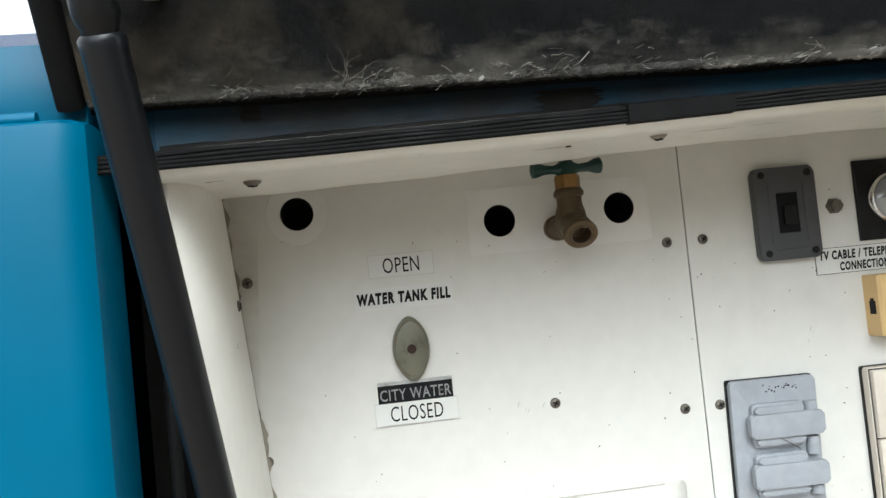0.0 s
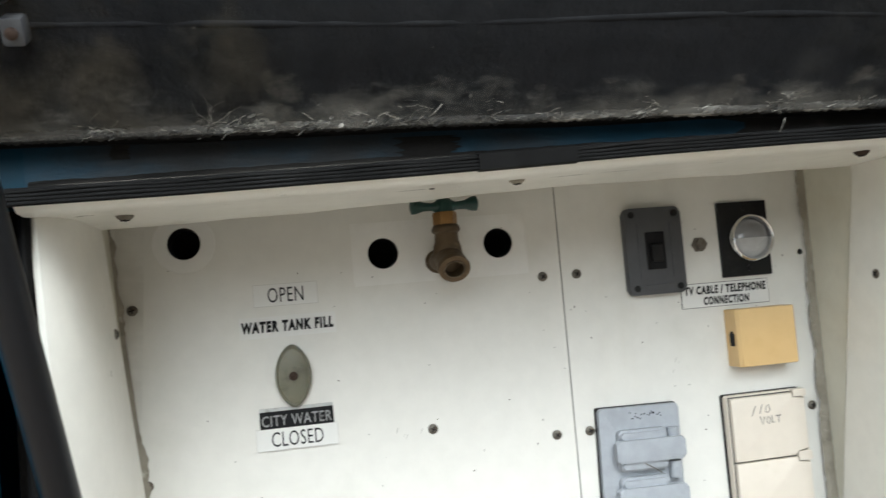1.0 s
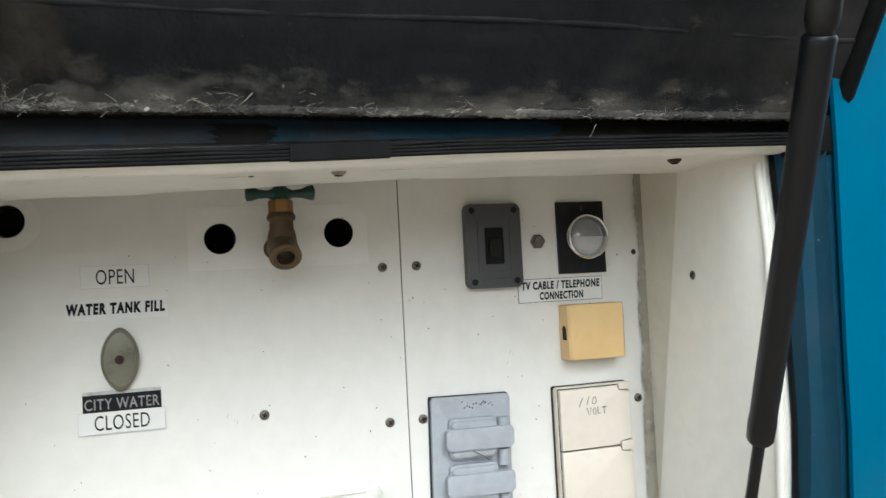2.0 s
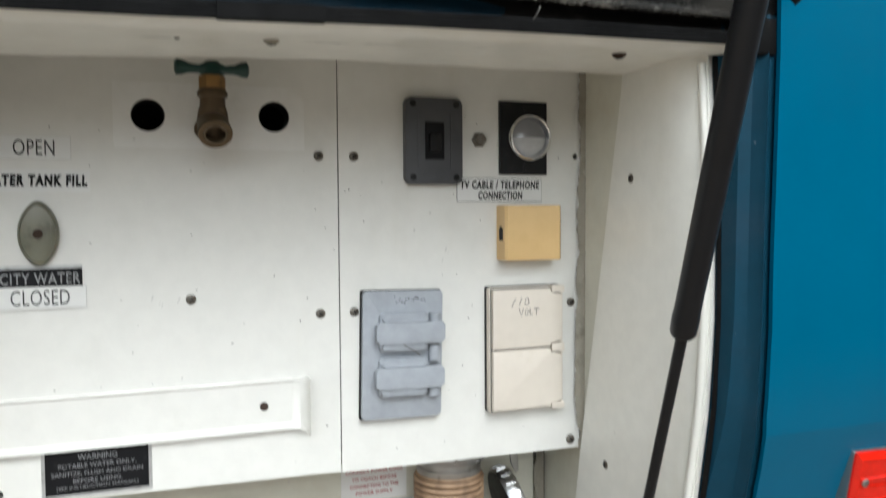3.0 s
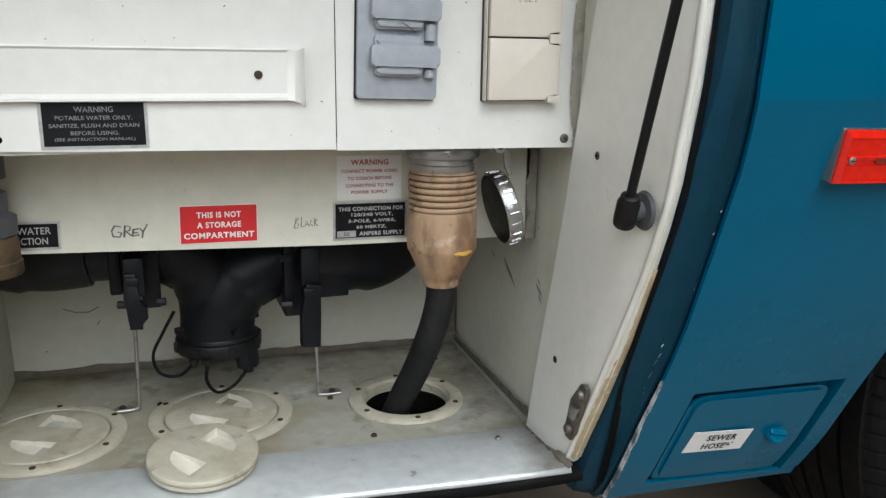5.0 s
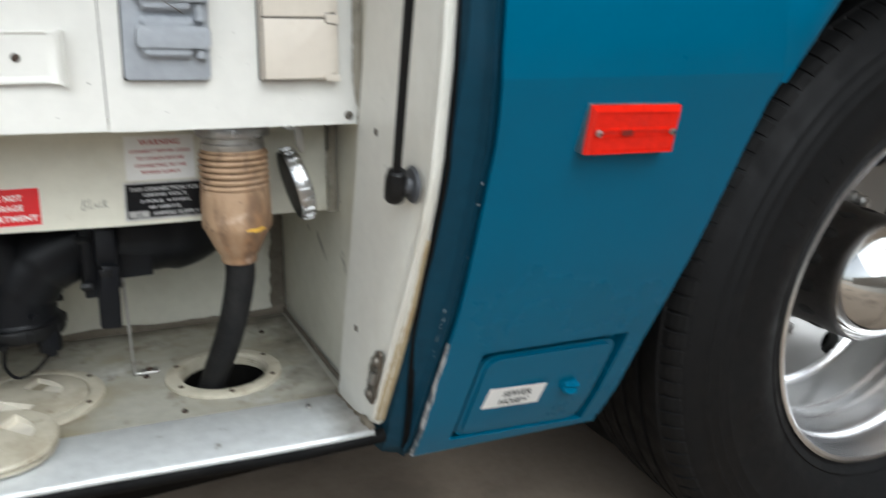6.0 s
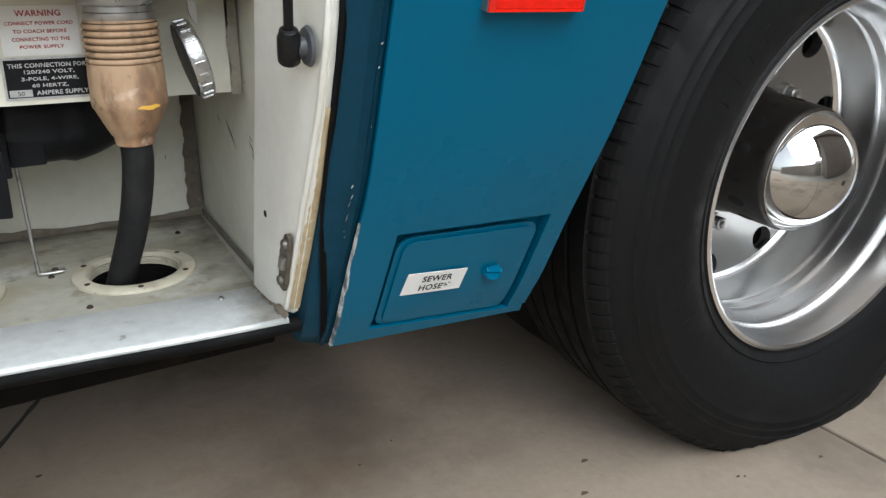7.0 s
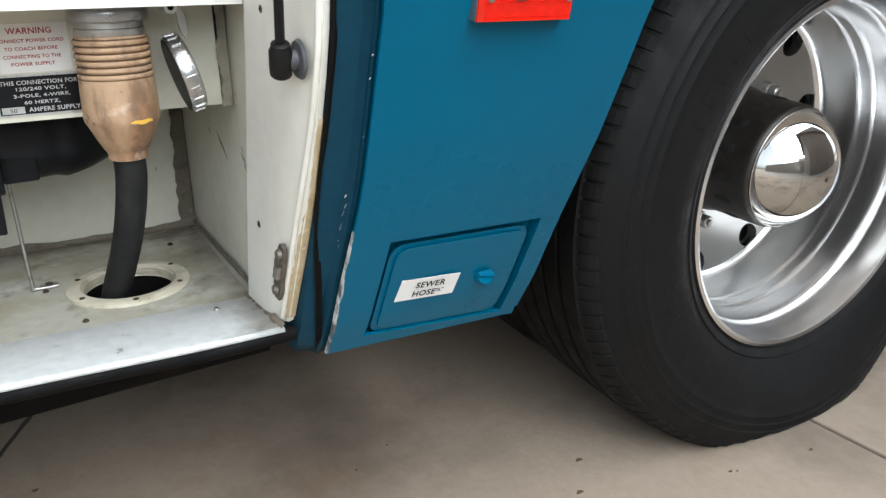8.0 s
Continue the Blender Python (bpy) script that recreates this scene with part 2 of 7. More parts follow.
CREAM = material("cream_plastic", (0.63, 0.570, 0.490), 0.42, spots=[((0.52, 0.44, 0.31), 18, 0.58, 0.2, 0.5, ONE)], grain=0.02)
TAN = material("yellowed_plastic", (0.64, 0.44, 0.20), 0.42, spots=[((0.55, 0.33, 0.11), 14, 0.55, 0.3, 0.5, ONE)], grain=0.02)
GREY = material("grey_painted_plastic", (0.34, 0.36, 0.39), 0.5, spots=[((0.22, 0.23, 0.25), 30, 0.58, 0.2, 0.5, ONE), ((0.46, 0.48, 0.5), 50, 0.62, 0.12, 0.4, ONE)], bump=0.0003)
OLIVE = material("translucent_olive_plastic", (0.17, 0.165, 0.120), 0.30, spots=[((0.085, 0.08, 0.055), 60, 0.50, 0.2, 0.8, ONE), ((0.26, 0.25, 0.19), 110, 0.60, 0.15, 0.6, ONE)], grain=0.08, sub=0.2)
BOOT = material("dirty_tan_rubber", (0.385, 0.255, 0.155), 0.62, spots=[((0.24, 0.120, 0.052), 20, 0.44, 0.2, 0.85, (1, 1, 0.45)), ((0.14, 0.085, 0.052), 34, 0.48, 0.18, 0.8, (1, 1, 0.4)), ((0.07, 0.043, 0.028), 60, 0.60, 0.10, 0.7, ONE), ((0.54, 0.41, 0.31), 36, 0.58, 0.14, 0.7, ONE)], bump=0.0008, bump_scale=120)
YELLOW_MARK = material("yellow_crayon", (0.66, 0.38, 0.05), 0.7, spots=[((0.40, 0.26, 0.12), 90, 0.52, 0.15, 0.7, ONE)])
DECK_CLEAN = material("scuffed_cream_plastic", (0.66, 0.62, 0.53), 0.5, spots=[((0.45, 0.40, 0.31), 40, 0.55, 0.2, 0.5, ONE)])
DECK_PLASTIC = material("cream_deck_plastic", (0.475, 0.438, 0.345), 0.5, spots=[((0.31, 0.265, 0.19), 14, 0.46, 0.25, 0.75, ONE), ((0.19, 0.15, 0.10), 50, 0.60, 0.12, 0.6, ONE), ((0.56, 0.52, 0.44), 34, 0.58, 0.2, 0.4, ONE)], bump=0.0006, bump_scale=90)
FLOOR_METAL = material("dirty_galvanised_sheet", (0.43, 0.418, 0.355), 0.5, 0.15, spots=[((0.28, 0.238, 0.155), 5, 0.40, 0.25, 0.85, ONE), ((0.15, 0.115, 0.075), 24, 0.55, 0.14, 0.6, ONE), ((0.60, 0.62, 0.61), 14, 0.57, 0.15, 0.5, ONE), ((0.34, 0.31, 0.21), 40, 0.55, 0.15, 0.5, ONE), ((0.06, 0.05, 0.04), 140, 0.71, 0.05, 0.8, ONE)], bump=0.0006, bump_scale=60, grain=0.06)
SILL_METAL = material("bare_sill_metal", (0.66, 0.68, 0.68), 0.38, 0.3, spots=[((0.42, 0.42, 0.40), 12, 0.52, 0.22, 0.6, (0.4, 1, 1)), ((0.2, 0.18, 0.15), 60, 0.67, 0.08, 0.7, ONE)], bump=0.0004, bump_scale=60)
# concrete of the unseen front slabs, toned for the light it bounces back
BOUNCE_CONCRETE = material("bounce_concrete", (0.29, 0.265, 0.23), 0.85, spots=[((0.23, 0.205, 0.17), 1.3, 0.48, 0.3, 0.6, ONE), ((0.24, 0.215, 0.18), 9, 0.58, 0.2, 0.4, ONE)], bump=0.0015, bump_scale=130, grain=0.08)
CONCRETE = material("concrete", (0.315, 0.250, 0.190), 0.85, spots=[((0.13, 0.10, 0.073), 1.6, 0.44, 0.25, 0.8, ONE), ((0.19, 0.115, 0.065), 2.6, 0.56, 0.2, 0.5, ONE), ((0.33, 0.275, 0.22), 9, 0.54, 0.3, 0.5, ONE), ((0.14, 0.105, 0.08), 45, 0.63, 0.12, 0.4, ONE)], bump=0.0008, bump_scale=90, grain=0.04)
JOINT = material("dark_joint_filler", (0.06, 0.055, 0.05), 0.95, bump=0.002)
LEAF = material("dry_brown_leaf", (0.10, 0.06, 0.03), 0.9)
RED_LENS = material("red_lens_plastic", (0.80, 0.014, 0.003), 0.14, grain=0.08, grain_scale=120, spec=0.3, coat=0.1, transmission=0.2)
BULB_RED = material("dark_red_shade", (0.16, 0.010, 0.005), 0.5)
RED_SIGN = material("red_sticker", (0.58, 0.010, 0.013), 0.55, grain=0.03)
PAPER = material("white_label_film", (0.70, 0.695, 0.67), 0.35, spots=[((0.66, 0.63, 0.56), 30, 0.56, 0.2, 0.4, ONE)], grain=0.015)
FOIL = material("worn_foil_edge", (0.55, 0.55, 0.54), 0.35, 0.7, spots=[((0.3, 0.29, 0.27), 120, 0.5, 0.2, 0.7, ONE)])
SIGN_BLACK = material("black_foil_sign", (0.006, 0.006, 0.007), 0.4, spec=0.2, spots=[((0.022, 0.022, 0.023), 90, 0.6, 0.15, 0.5, ONE)])
INK = material("black_ink", (0.008, 0.008, 0.009), 0.6, grain=0.0, spec=0.15)
INK_RED = material("faded_red_ink", (0.42, 0.05, 0.05), 0.5, spots=[((0.6, 0.4, 0.38), 300, 0.55, 0.15, 0.5, ONE)])
INK_SILVER = material("worn_silver_lettering", (0.52, 0.52, 0.52), 0.4, 0.3, spots=[((0.10, 0.10, 0.10), 260, 0.52, 0.2, 0.6, ONE)])
INK_MID = material("worn_grey_lettering", (0.30, 0.30, 0.30), 0.42, 0.25, spots=[((0.06, 0.06, 0.06), 300, 0.48, 0.2, 0.75, ONE)])
INK_DIM = material("dim_silver_lettering", (0.21, 0.21, 0.215), 0.45, 0.2, spots=[((0.04, 0.04, 0.04), 260, 0.5, 0.2, 0.7, ONE)])
INK_WHITE = material("white_lettering", (0.80, 0.77, 0.74), 0.4)
PENCIL = material("grey_marker", (0.17, 0.16, 0.14), 0.7, spots=[((0.5, 0.48, 0.42), 260, 0.53, 0.15, 0.7, ONE)])
EDGE_GREY = material("pale_grey_outline", (0.50, 0.485, 0.455), 0.6)
GHOST = material("whiter_paint_patch", (0.735, 0.726, 0.695), 0.42, spots=[((0.62, 0.60, 0.54), 26, 0.50, 0.22, 0.6, ONE), ((0.42, 0.36, 0.27), 160, 0.73, 0.05, 0.7, ONE)], bump=0.00025, bump_scale=45, grain=0.02)
BULB_WHITE = material("white_globe", (0.44, 0.44, 0.44), 0.25)
SMOKED = material("smoked_globe", (0.21, 0.21, 0.215), 0.15, coat=0.5)
STUCCO = material("pale_stucco", (0.60, 0.57, 0.52), 0.9, bump=0.004, bump_scale=60, spots=[((0.5, 0.47, 0.42), 2, 0.5, 0.3, 0.5, ONE)])
WOOD = material("weathered_fence_wood", (0.33, 0.29, 0.24), 0.85, spots=[((0.13, 0.1, 0.08), 20, 0.5, 0.3, 0.7, (1, 1, 0.05))])
ROOFING = material("brown_roofing", (0.20, 0.165, 0.14), 0.9, bump=0.006, bump_scale=30, spots=[((0.12, 0.10, 0.085), 0.8, 0.45, 0.3, 0.6, ONE)])


# ---- mesh helpers ----
def thing(name, label, category, at=(0, 0, 0), group="", kind="", turn=None):
    e = new(name)
    e.empty_display_size = 0.02
    e.location = at
    if turn:
        e.rotation_euler = [radians(a) for a in turn]
    return tagged(e, label, category, group, kind)


def part(name, bm, mat, parent=None, label="", smooth=None, kind=""):
    """Links a bmesh as one mesh object under a thing or a part. smooth: the angle in degrees over which edges stay sharp."""
    me = bpy.data.meshes.new(name)
    bmesh.ops.recalc_face_normals(bm, faces=bm.faces)
    if smooth is not None:
        for fc in bm.faces:
            fc.smooth = True
        for e in bm.edges:
            if len(e.link_faces) == 2 and e.calc_face_angle(0) > radians(smooth):
                e.smooth = False
    bm.to_mesh(me)
    bm.free()
    me.materials.append(mat)
    ob = new(name, me)
    if parent:
        ob.parent = parent
    if label:
        ob["label"] = label
    if kind:
        ob["kind"] = kind
    return ob


def solo(name, bm, mat, label, category, group="", kind="", smooth=None):
    return tagged(part(name, bm, mat, None, "", smooth), label, category, group, kind)


def thicken(ob, t, angle=32):
    """Gives a sheet its thickness, with crisp rims."""
    md = ob.modifiers.new("thickness", "SOLIDIFY")
    md.thickness, md.offset = t, -1
    if angle:
        ob.modifiers.new("crisp", "EDGE_SPLIT").split_angle = radians(angle)


def nb():
    return bmesh.new()


def box(bm, x0, x1, y0, y1, z0, z1, bevel=0.0, seg=2):
    vs = [bm.verts.new((x, y, z)) for x in (x0, x1) for y in (y0, y1) for z in (z0, z1)]
    fs = [(0, 1, 3, 2), (4, 6, 7, 5), (0, 4, 5, 1), (2, 3, 7, 6), (0, 2, 6, 4), (1, 5, 7, 3)]
    faces = [bm.faces.new([vs[i] for i in q]) for q in fs]
    if bevel:
        edges = list({e for fc in faces for e in fc.edges})
        bmesh.ops.bevel(bm, geom=edges, offset=bevel, segments=seg, affect="EDGES", profile=0.5)
    return bm


def prism(bm, pts, axis, a, b, bevel=0.0):
    """Extrudes a closed outline along an axis from a to b. Outline pairs: (x, z) for y, (y, z) for x, (x, y) for z."""
    def at(p, h):
        return {"y": (p[0], h, p[1]), "x": (h, p[0], p[1]), "z": (p[0], p[1], h)}[axis]
    lo, hi = [bm.verts.new(at(p, a)) for p in pts], [bm.verts.new(at(p, b)) for p in pts]
    n = len(pts)
    faces = [bm.faces.new(lo), bm.faces.new(hi[::-1])]
    faces += [bm.faces.new((lo[i], lo[(i + 1) % n], hi[(i + 1) % n], hi[i])) for i in range(n)]
    if bevel:
        bmesh.ops.bevel(bm, geom=list(faces[1].edges) + list(faces[0].edges), offset=bevel, segments=2, affect="EDGES", profile=0.5)
    return bm


def lathe(bm, prof, origin=(0, 0, 0), axis="z", segs=32, closed=False, m=None):
    """Turns a profile of (radius, height) about an axis."""
    rings = []
    for r, h in prof:
        ring = []
        for i in range(segs):
            a = 2 * math.pi * i / segs
            c, s = r * math.cos(a), r * math.sin(a)
            p = {"z": (c, s, h), "y": (c, h, s), "x": (h, c, s)}[axis]
            p = Vector(p) + Vector(origin)
            ring.append(bm.verts.new(m @ p if m else p))
        rings.append(ring)
    pairs = list(zip(rings, rings[1:])) + ([(rings[-1], rings[0])] if closed else [])
    for a, b in pairs:
        for i in range(segs):
            bm.faces.new((a[i], a[(i + 1) % segs], b[(i + 1) % segs], b[i]))
    if not closed:
        for ring in (rings[0], rings[-1]):
            if prof[0][0] > 1e-6:
                bm.faces.new(ring)
    return bm


def tube(bm, pts, radius, segs=12, caps=True):
    """A round bar along points; radius is a number or one for each point."""
    pts = [Vector(p) for p in pts]
    radii = radius if isinstance(radius, (list, tuple)) else [radius] * len(pts)
    rings, side = [], None
    for i, p in enumerate(pts):
        d = (pts[min(i + 1, len(pts) - 1)] - pts[max(i - 1, 0)]).normalized()
        if side is None:
            side = d.cross(Vector((0, 0, 1)) if abs(d.z) < 0.9 else Vector((0, 1, 0))).normalized()
        side = (side - d * side.dot(d)).normalized()
        up = d.cross(side)
        rings.append([bm.verts.new(p + radii[i] * (math.cos(2 * math.pi * k / segs) * side + math.sin(2 * math.pi * k / segs) * up)) for k in range(segs)])
    for a, b in zip(rings, rings[1:]):
        for k in range(segs):
            bm.faces.new((a[k], a[(k + 1) % segs], b[(k + 1) % segs], b[k]))
    if caps:
        bm.faces.new(rings[0][::-1])
        bm.faces.new(rings[-1])
    return bm


def spline(pts, n=8):
    """A smooth line through points (Catmull-Rom)."""
    p = [Vector(q) for q in pts]
    p = [2 * p[0] - p[1]] + p + [2 * p[-1] - p[-2]]
    out = []
    for i in range(1, len(p) - 2):
        for k in range(n):
            t = k / n
            out.append(0.5 * (2 * p[i] + (p[i + 1] - p[i - 1]) * t + (2 * p[i - 1] - 5 * p[i] + 4 * p[i + 1] - p[i + 2]) * t * t + (3 * p[i] - p[i - 1] - 3 * p[i + 1] + p[i + 2]) * t ** 3))
    return out + [p[-2]]


def circle(cx, cz, r, n=28):
    return [(cx + r * math.cos(2 * math.pi * i / n), cz + r * math.sin(2 * math.pi * i / n)) for i in range(n)]


def rounded(x0, x1, z0, z1, r, n=5):
    out = []
    for cx, cz, a0 in ((x1 - r, z1 - r, 0), (x0 + r, z1 - r, 90), (x0 + r, z0 + r, 180), (x1 - r, z0 + r, 270)):
        out += [(cx + r * math.cos(radians(a0 + 90 * k / n)), cz + r * math.sin(radians(a0 + 90 * k / n))) for k in range(n + 1)]
    return out


def sheet(bm, outer, holes, at, depth):
    """A flat sheet with holes: at((u, v), h) gives a point h metres behind its face."""
    edges = []
    for loop in [outer] + holes:
        vs = [bm.verts.new(at(p, 0)) for p in loop]
        edges += [bm.edges.new((vs[i], vs[(i + 1) % len(vs)])) for i in range(len(vs))]
    fill = bmesh.ops.triangle_fill(bm, edges=edges, use_beauty=True, use_dissolve=False)
    faces = [g for g in fill["geom"] if isinstance(g, bmesh.types.BMFace)]
    made = bmesh.ops.extrude_face_region(bm, geom=faces)
    shift = Vector(at((0, 0), depth)) - Vector(at((0, 0), 0))
    bmesh.ops.translate(bm, verts=[v for v in made["geom"] if isinstance(v, bmesh.types.BMVert)], vec=shift)
    return bm


def grid(bm, rows):
    vs = [[bm.verts.new(p) for p in row] for row in rows]
    for a, b in zip(vs, vs[1:]):
        for i in range(len(a) - 1):
            bm.faces.new((a[i], a[i + 1], b[i + 1], b[i]))
    return bm


def lettering(words, x0, x1, z0, z1, y, mat, parent, bold=0.0, skew=0.0, space=1.0):
    """Words in the built-in font, fitted between x0 and x1, z0 and z1, standing on the plane y and facing -y."""
    cu = bpy.data.curves.new("lettering", "FONT")
    cu.body, cu.offset, cu.resolution_u, cu.space_character = words, bold, 3, space
    ob = bpy.data.objects.new("lettering", cu)
    scene.collection.objects.link(ob)
    bpy.context.view_layer.update()
    me = bpy.data.meshes.new_from_object(ob.evaluated_get(bpy.context.evaluated_depsgraph_get()))
    bpy.data.objects.remove(ob)
    co = np.empty(len(me.vertices) * 3)
    me.vertices.foreach_get("co", co)
    co = co.reshape(-1, 3)
    lo, hi = co.min(0), co.max(0)
    u, v = (co[:, 0] - lo[0]) / (hi[0] - lo[0]), (co[:, 1] - lo[1]) / (hi[1] - lo[1])
    res = np.stack([x0 + u * (x1 - x0) + skew * v * (z1 - z0), np.full(len(u), y), z0 + v * (z1 - z0)], 1)
    me.vertices.foreach_set("co", res.ravel())
    me.materials.clear()
    me.materials.append(mat)
    out = new("lettering", me)
    out.parent = parent
    return out


def strokes(bm, lines, width, y, wob=0.0004):
    """Flat pen strokes on the plane y: lists of (x, z)."""
    rng = random.Random(len(lines) * 7 + 3)
    for line in lines:
        left, right = [], []
        for i, p in enumerate(line):
            a, b = line[max(i - 1, 0)], line[min(i + 1, len(line) - 1)]
            d = Vector((b[0] - a[0], b[1] - a[1])).normalized()
            w = width * rng.uniform(0.35, 0.65)
            q = (p[0] + rng.uniform(-wob, wob), p[1] + rng.uniform(-wob, wob))
            left.append(bm.verts.new((q[0] - d.y * w, y, q[1] + d.x * w)))
            right.append(bm.verts.new((q[0] + d.y * w, y, q[1] - d.x * w)))
        for i in range(len(line) - 1):
            bm.faces.new((left[i], left[i + 1], right[i + 1], right[i]))
    return bm


PROFILE = [(0.28, 0.03), (0.33, 0.0), (0.40, -0.040), (0.475, -0.074), (0.528, -0.098), (0.60, -0.128), (0.68, -0.156), (0.76, -0.183), (0.81, -0.2000), (0.84, -0.2055), (0.90, -0.211), (1.10, -0.215), (3.2, -0.215)]


def skin(z):
    return float(np.interp(z, [p[0] for p in PROFILE], [p[1] for p in PROFILE]))


# ---- ground ----
bm = nb()
grid(bm, [[(x, y, -0.03) for x in (-400, 0, 400)] for y in (-400, 0, 400)])
ground = solo("ground", bm, CONCRETE, "wide brown concrete yard under the parked motorhome", "ground", kind="structure")
bm = nb()
box(bm, 0.004, 2.996, 0.004, 2.996, -0.027, 0.0, 0.004, 2)
slab_mesh = None
for i in range(-4, 5):
    for j in range(-4, 4):
        if slab_mesh is None:
            s = part("slab", bm, CONCRETE, ground)
            slab_mesh = s.data
        else:
            s = new("slab", slab_mesh)
            s.parent = ground
        s.location = (1.187 + 3 * i, -1.75 + 3 * j, 0)
        # slabs out of view in front get their own tone to set the bounce
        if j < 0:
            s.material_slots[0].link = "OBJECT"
            s.material_slots[0].material = BOUNCE_CONCRETE
bm = nb()
grid(bm, [[(x, y, -0.012) for x in (-10.8, 16.1)] for y in (-13.7, 10.2)])
part("joint_filler", bm, JOINT, ground, "dark dirt in the joints between slabs")
bm = nb()
crack = random.Random(12)
rows = []
for k in range(26):
    u = k / 25
    x, y, w = -0.21 + 0.34 * u, 0.33 + 0.60 * u, 0.0055 + crack.uniform(-0.0015, 0.0015)
    rows.append([(x - w, y, 0.0006), (x, y, 0.0012), (x + w, y, 0.0006)])
grid(bm, rows)
part("slab_crack", bm, JOINT, ground, "dark crack across the concrete under the vehicle")
bits = random.Random(4)
for k in range(22):
    bm = nb()
    x, y = bits.uniform(-0.1, 1.8), bits.uniform(-0.55, 0.9)
    if k < 4:
        x, y = ((0.756, 0.045), (0.70, -0.02), (1.27, -0.05), (0.95, -0.12))[k]
    a, L = bits.uniform(0, 6.28), bits.uniform(0.002, 0.006) if k > 1 else 0.008
    pts = [(x + L * math.cos(a + t) * (1 if i % 2 else 0.7), y + L * math.sin(a + t) * (0.55 if i % 2 else 0.35)) for i, t in enumerate((0, 1.0, 2.1, 3.2, 4.2, 5.3))]
    prism(bm, pts, "z", 0.0, 0.0015)
    solo("leaf_scrap", bm, LEAF, "tiny dry brown leaf scrap on the concrete", "debris", "scraps on the ground")

# ---- utility compartment: walls, floor, ceiling ----
def head_z(x):
    """Height of the front edge of the opening's head."""
    return float(np.interp(x, [-0.39, -0.29, -0.15, 0.0, 0.10, 0.26], [1.0890, 1.0905, 1.0942, 1.0995, 1.1020, 1.1050]))


def head_back(x):
    """Height of the back edge of the opening's head."""
    return float(np.interp(x, [-0.385, -0.21, -0.03, 0.17, 0.26], [1.0903, 1.0950, 1.1032, 1.1052, 1.1070]))


def face_y(y0):
    return lambda p, h: (p[0], y0 + h, p[1])


bm = nb()
sheet(bm, [(-0.374, 1.1085), (-0.0005, 1.1225), (-0.0005, 0.757), (-0.345, 0.763)], [circle(-0.313, 1.083, 0.0129), circle(-0.154, 1.064, 0.0129), circle(-0.0543, 1.066, 0.0128), circle(-0.267, 0.771, 0.0028, 12)], face_y(0), 0.0016)
solo("wall_panel_west", bm, WHITE, "white enamelled metal utility panel with three round holes", "wall panel", kind="structure")
bm = nb()
sheet(bm, [(0.0005, 1.1226), (0.2445, 1.1265), (0.2385, 0.753), (0.0005, 0.756)], [circle(0.234, 1.038, 0.0028, 12)], face_y(0), 0.0016)
solo("wall_panel_east", bm, WHITE, "white enamelled metal panel carrying the electrical outlets", "wall panel", kind="structure")
# closed dark space behind the panels
bm = nb()
box(bm, -0.36, 0.25, 0.03, 0.036, 0.765, 1.13)
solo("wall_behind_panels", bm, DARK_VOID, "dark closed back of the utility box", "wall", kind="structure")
bm = nb()
prism(bm, [(-0.345, 0.003), (0.2385, 0.003), (0.242, 0.095), (-0.345, 0.095)], "z", 0.7585, 0.7625)
solo("wall_box_underside", bm, WHITE_LOW, "white underside of the raised utility box", "wall", kind="structure")
bm = nb()
sheet(bm, [(-0.352, 0.7585), (0.236, 0.7585), (0.2365, 0.642), (0.018, 0.646), (-0.289, 0.658), (-0.352, 0.660)], [], face_y(0.095), 0.0025)
solo("wall_low", bm, WHITE_LOW, "aged white recessed panel with warning labels", "wall panel", kind="structure")
bm = nb()
box(bm, -0.352, 0.2465, 0.098, 0.36, 0.70, 0.706)
solo("wall_shelf_top", bm, WHITE_LOW, "white board closing the top of the drain bay", "wall", kind="structure")
bm = nb()
sheet(bm, [(-0.37, 0.74), (0.268, 0.74), (0.268, 0.419), (-0.37, 0.419)], [], lambda p, h: (p[0], 0.382 - 0.062 * p[0] + h, p[1]), 0.004)
solo("wall_back", bm, WHITE_LOW, "aged cream back wall of the drain bay with scuffs", "wall", kind="structure")
bm = nb()
grid(bm, [[(0.2465 + 0.0463 * (y0 + (0.365 - y0) * k / 4 - 0.03), y0 + (0.365 - y0) * k / 4, z) for k in range(5)] for z, y0 in ((0.418, 0.04), (0.55, 0.03), (0.64, 0.012), (0.70, 0.0), (0.765, -0.012))])
made = bmesh.ops.extrude_face_region(bm, geom=list(bm.faces))
bmesh.ops.translate(bm, verts=[g for g in made["geom"] if isinstance(g, bmesh.types.BMVert)], vec=(0.004, 0, 0))
solo("wall_east", bm, WHITE_LOW, "aged cream side wall with dark scratches", "wall", kind="structure")

bm = nb()
grid(bm, [[(-0.348 + 0.002 * k - (z - 0.42) * 0.02, -0.02 + 0.425 * k / 4, z) for k in range(5)] for z in (0.42, 0.55, 0.765)])
wall_west = solo("wall_west", bm, WHITE_LOW, "aged cream side wall of the drain bay", "wall", kind="structure")
thicken(wall_west, -0.004)


bm = nb()
grid(bm, [[(0.2445 + 0.004 * (z - 0.75), y, z) for y in (-0.10, -0.05, 0.0, 0.05)] for z in (0.752, 0.86, 1.0, 1.124)])
ob = solo("wall_east_upper", bm, WHITE_LOW, "white side wall beside the panel", "wall", kind="structure")
thicken(ob, 0.003)
bm = nb()
grid(bm, [[(-0.3600 - 0.06 * (z - 0.95), y, z) for y in (-0.10, -0.05, 0.0, 0.05)] for z in (0.752, 0.86, 1.0, 1.124)])
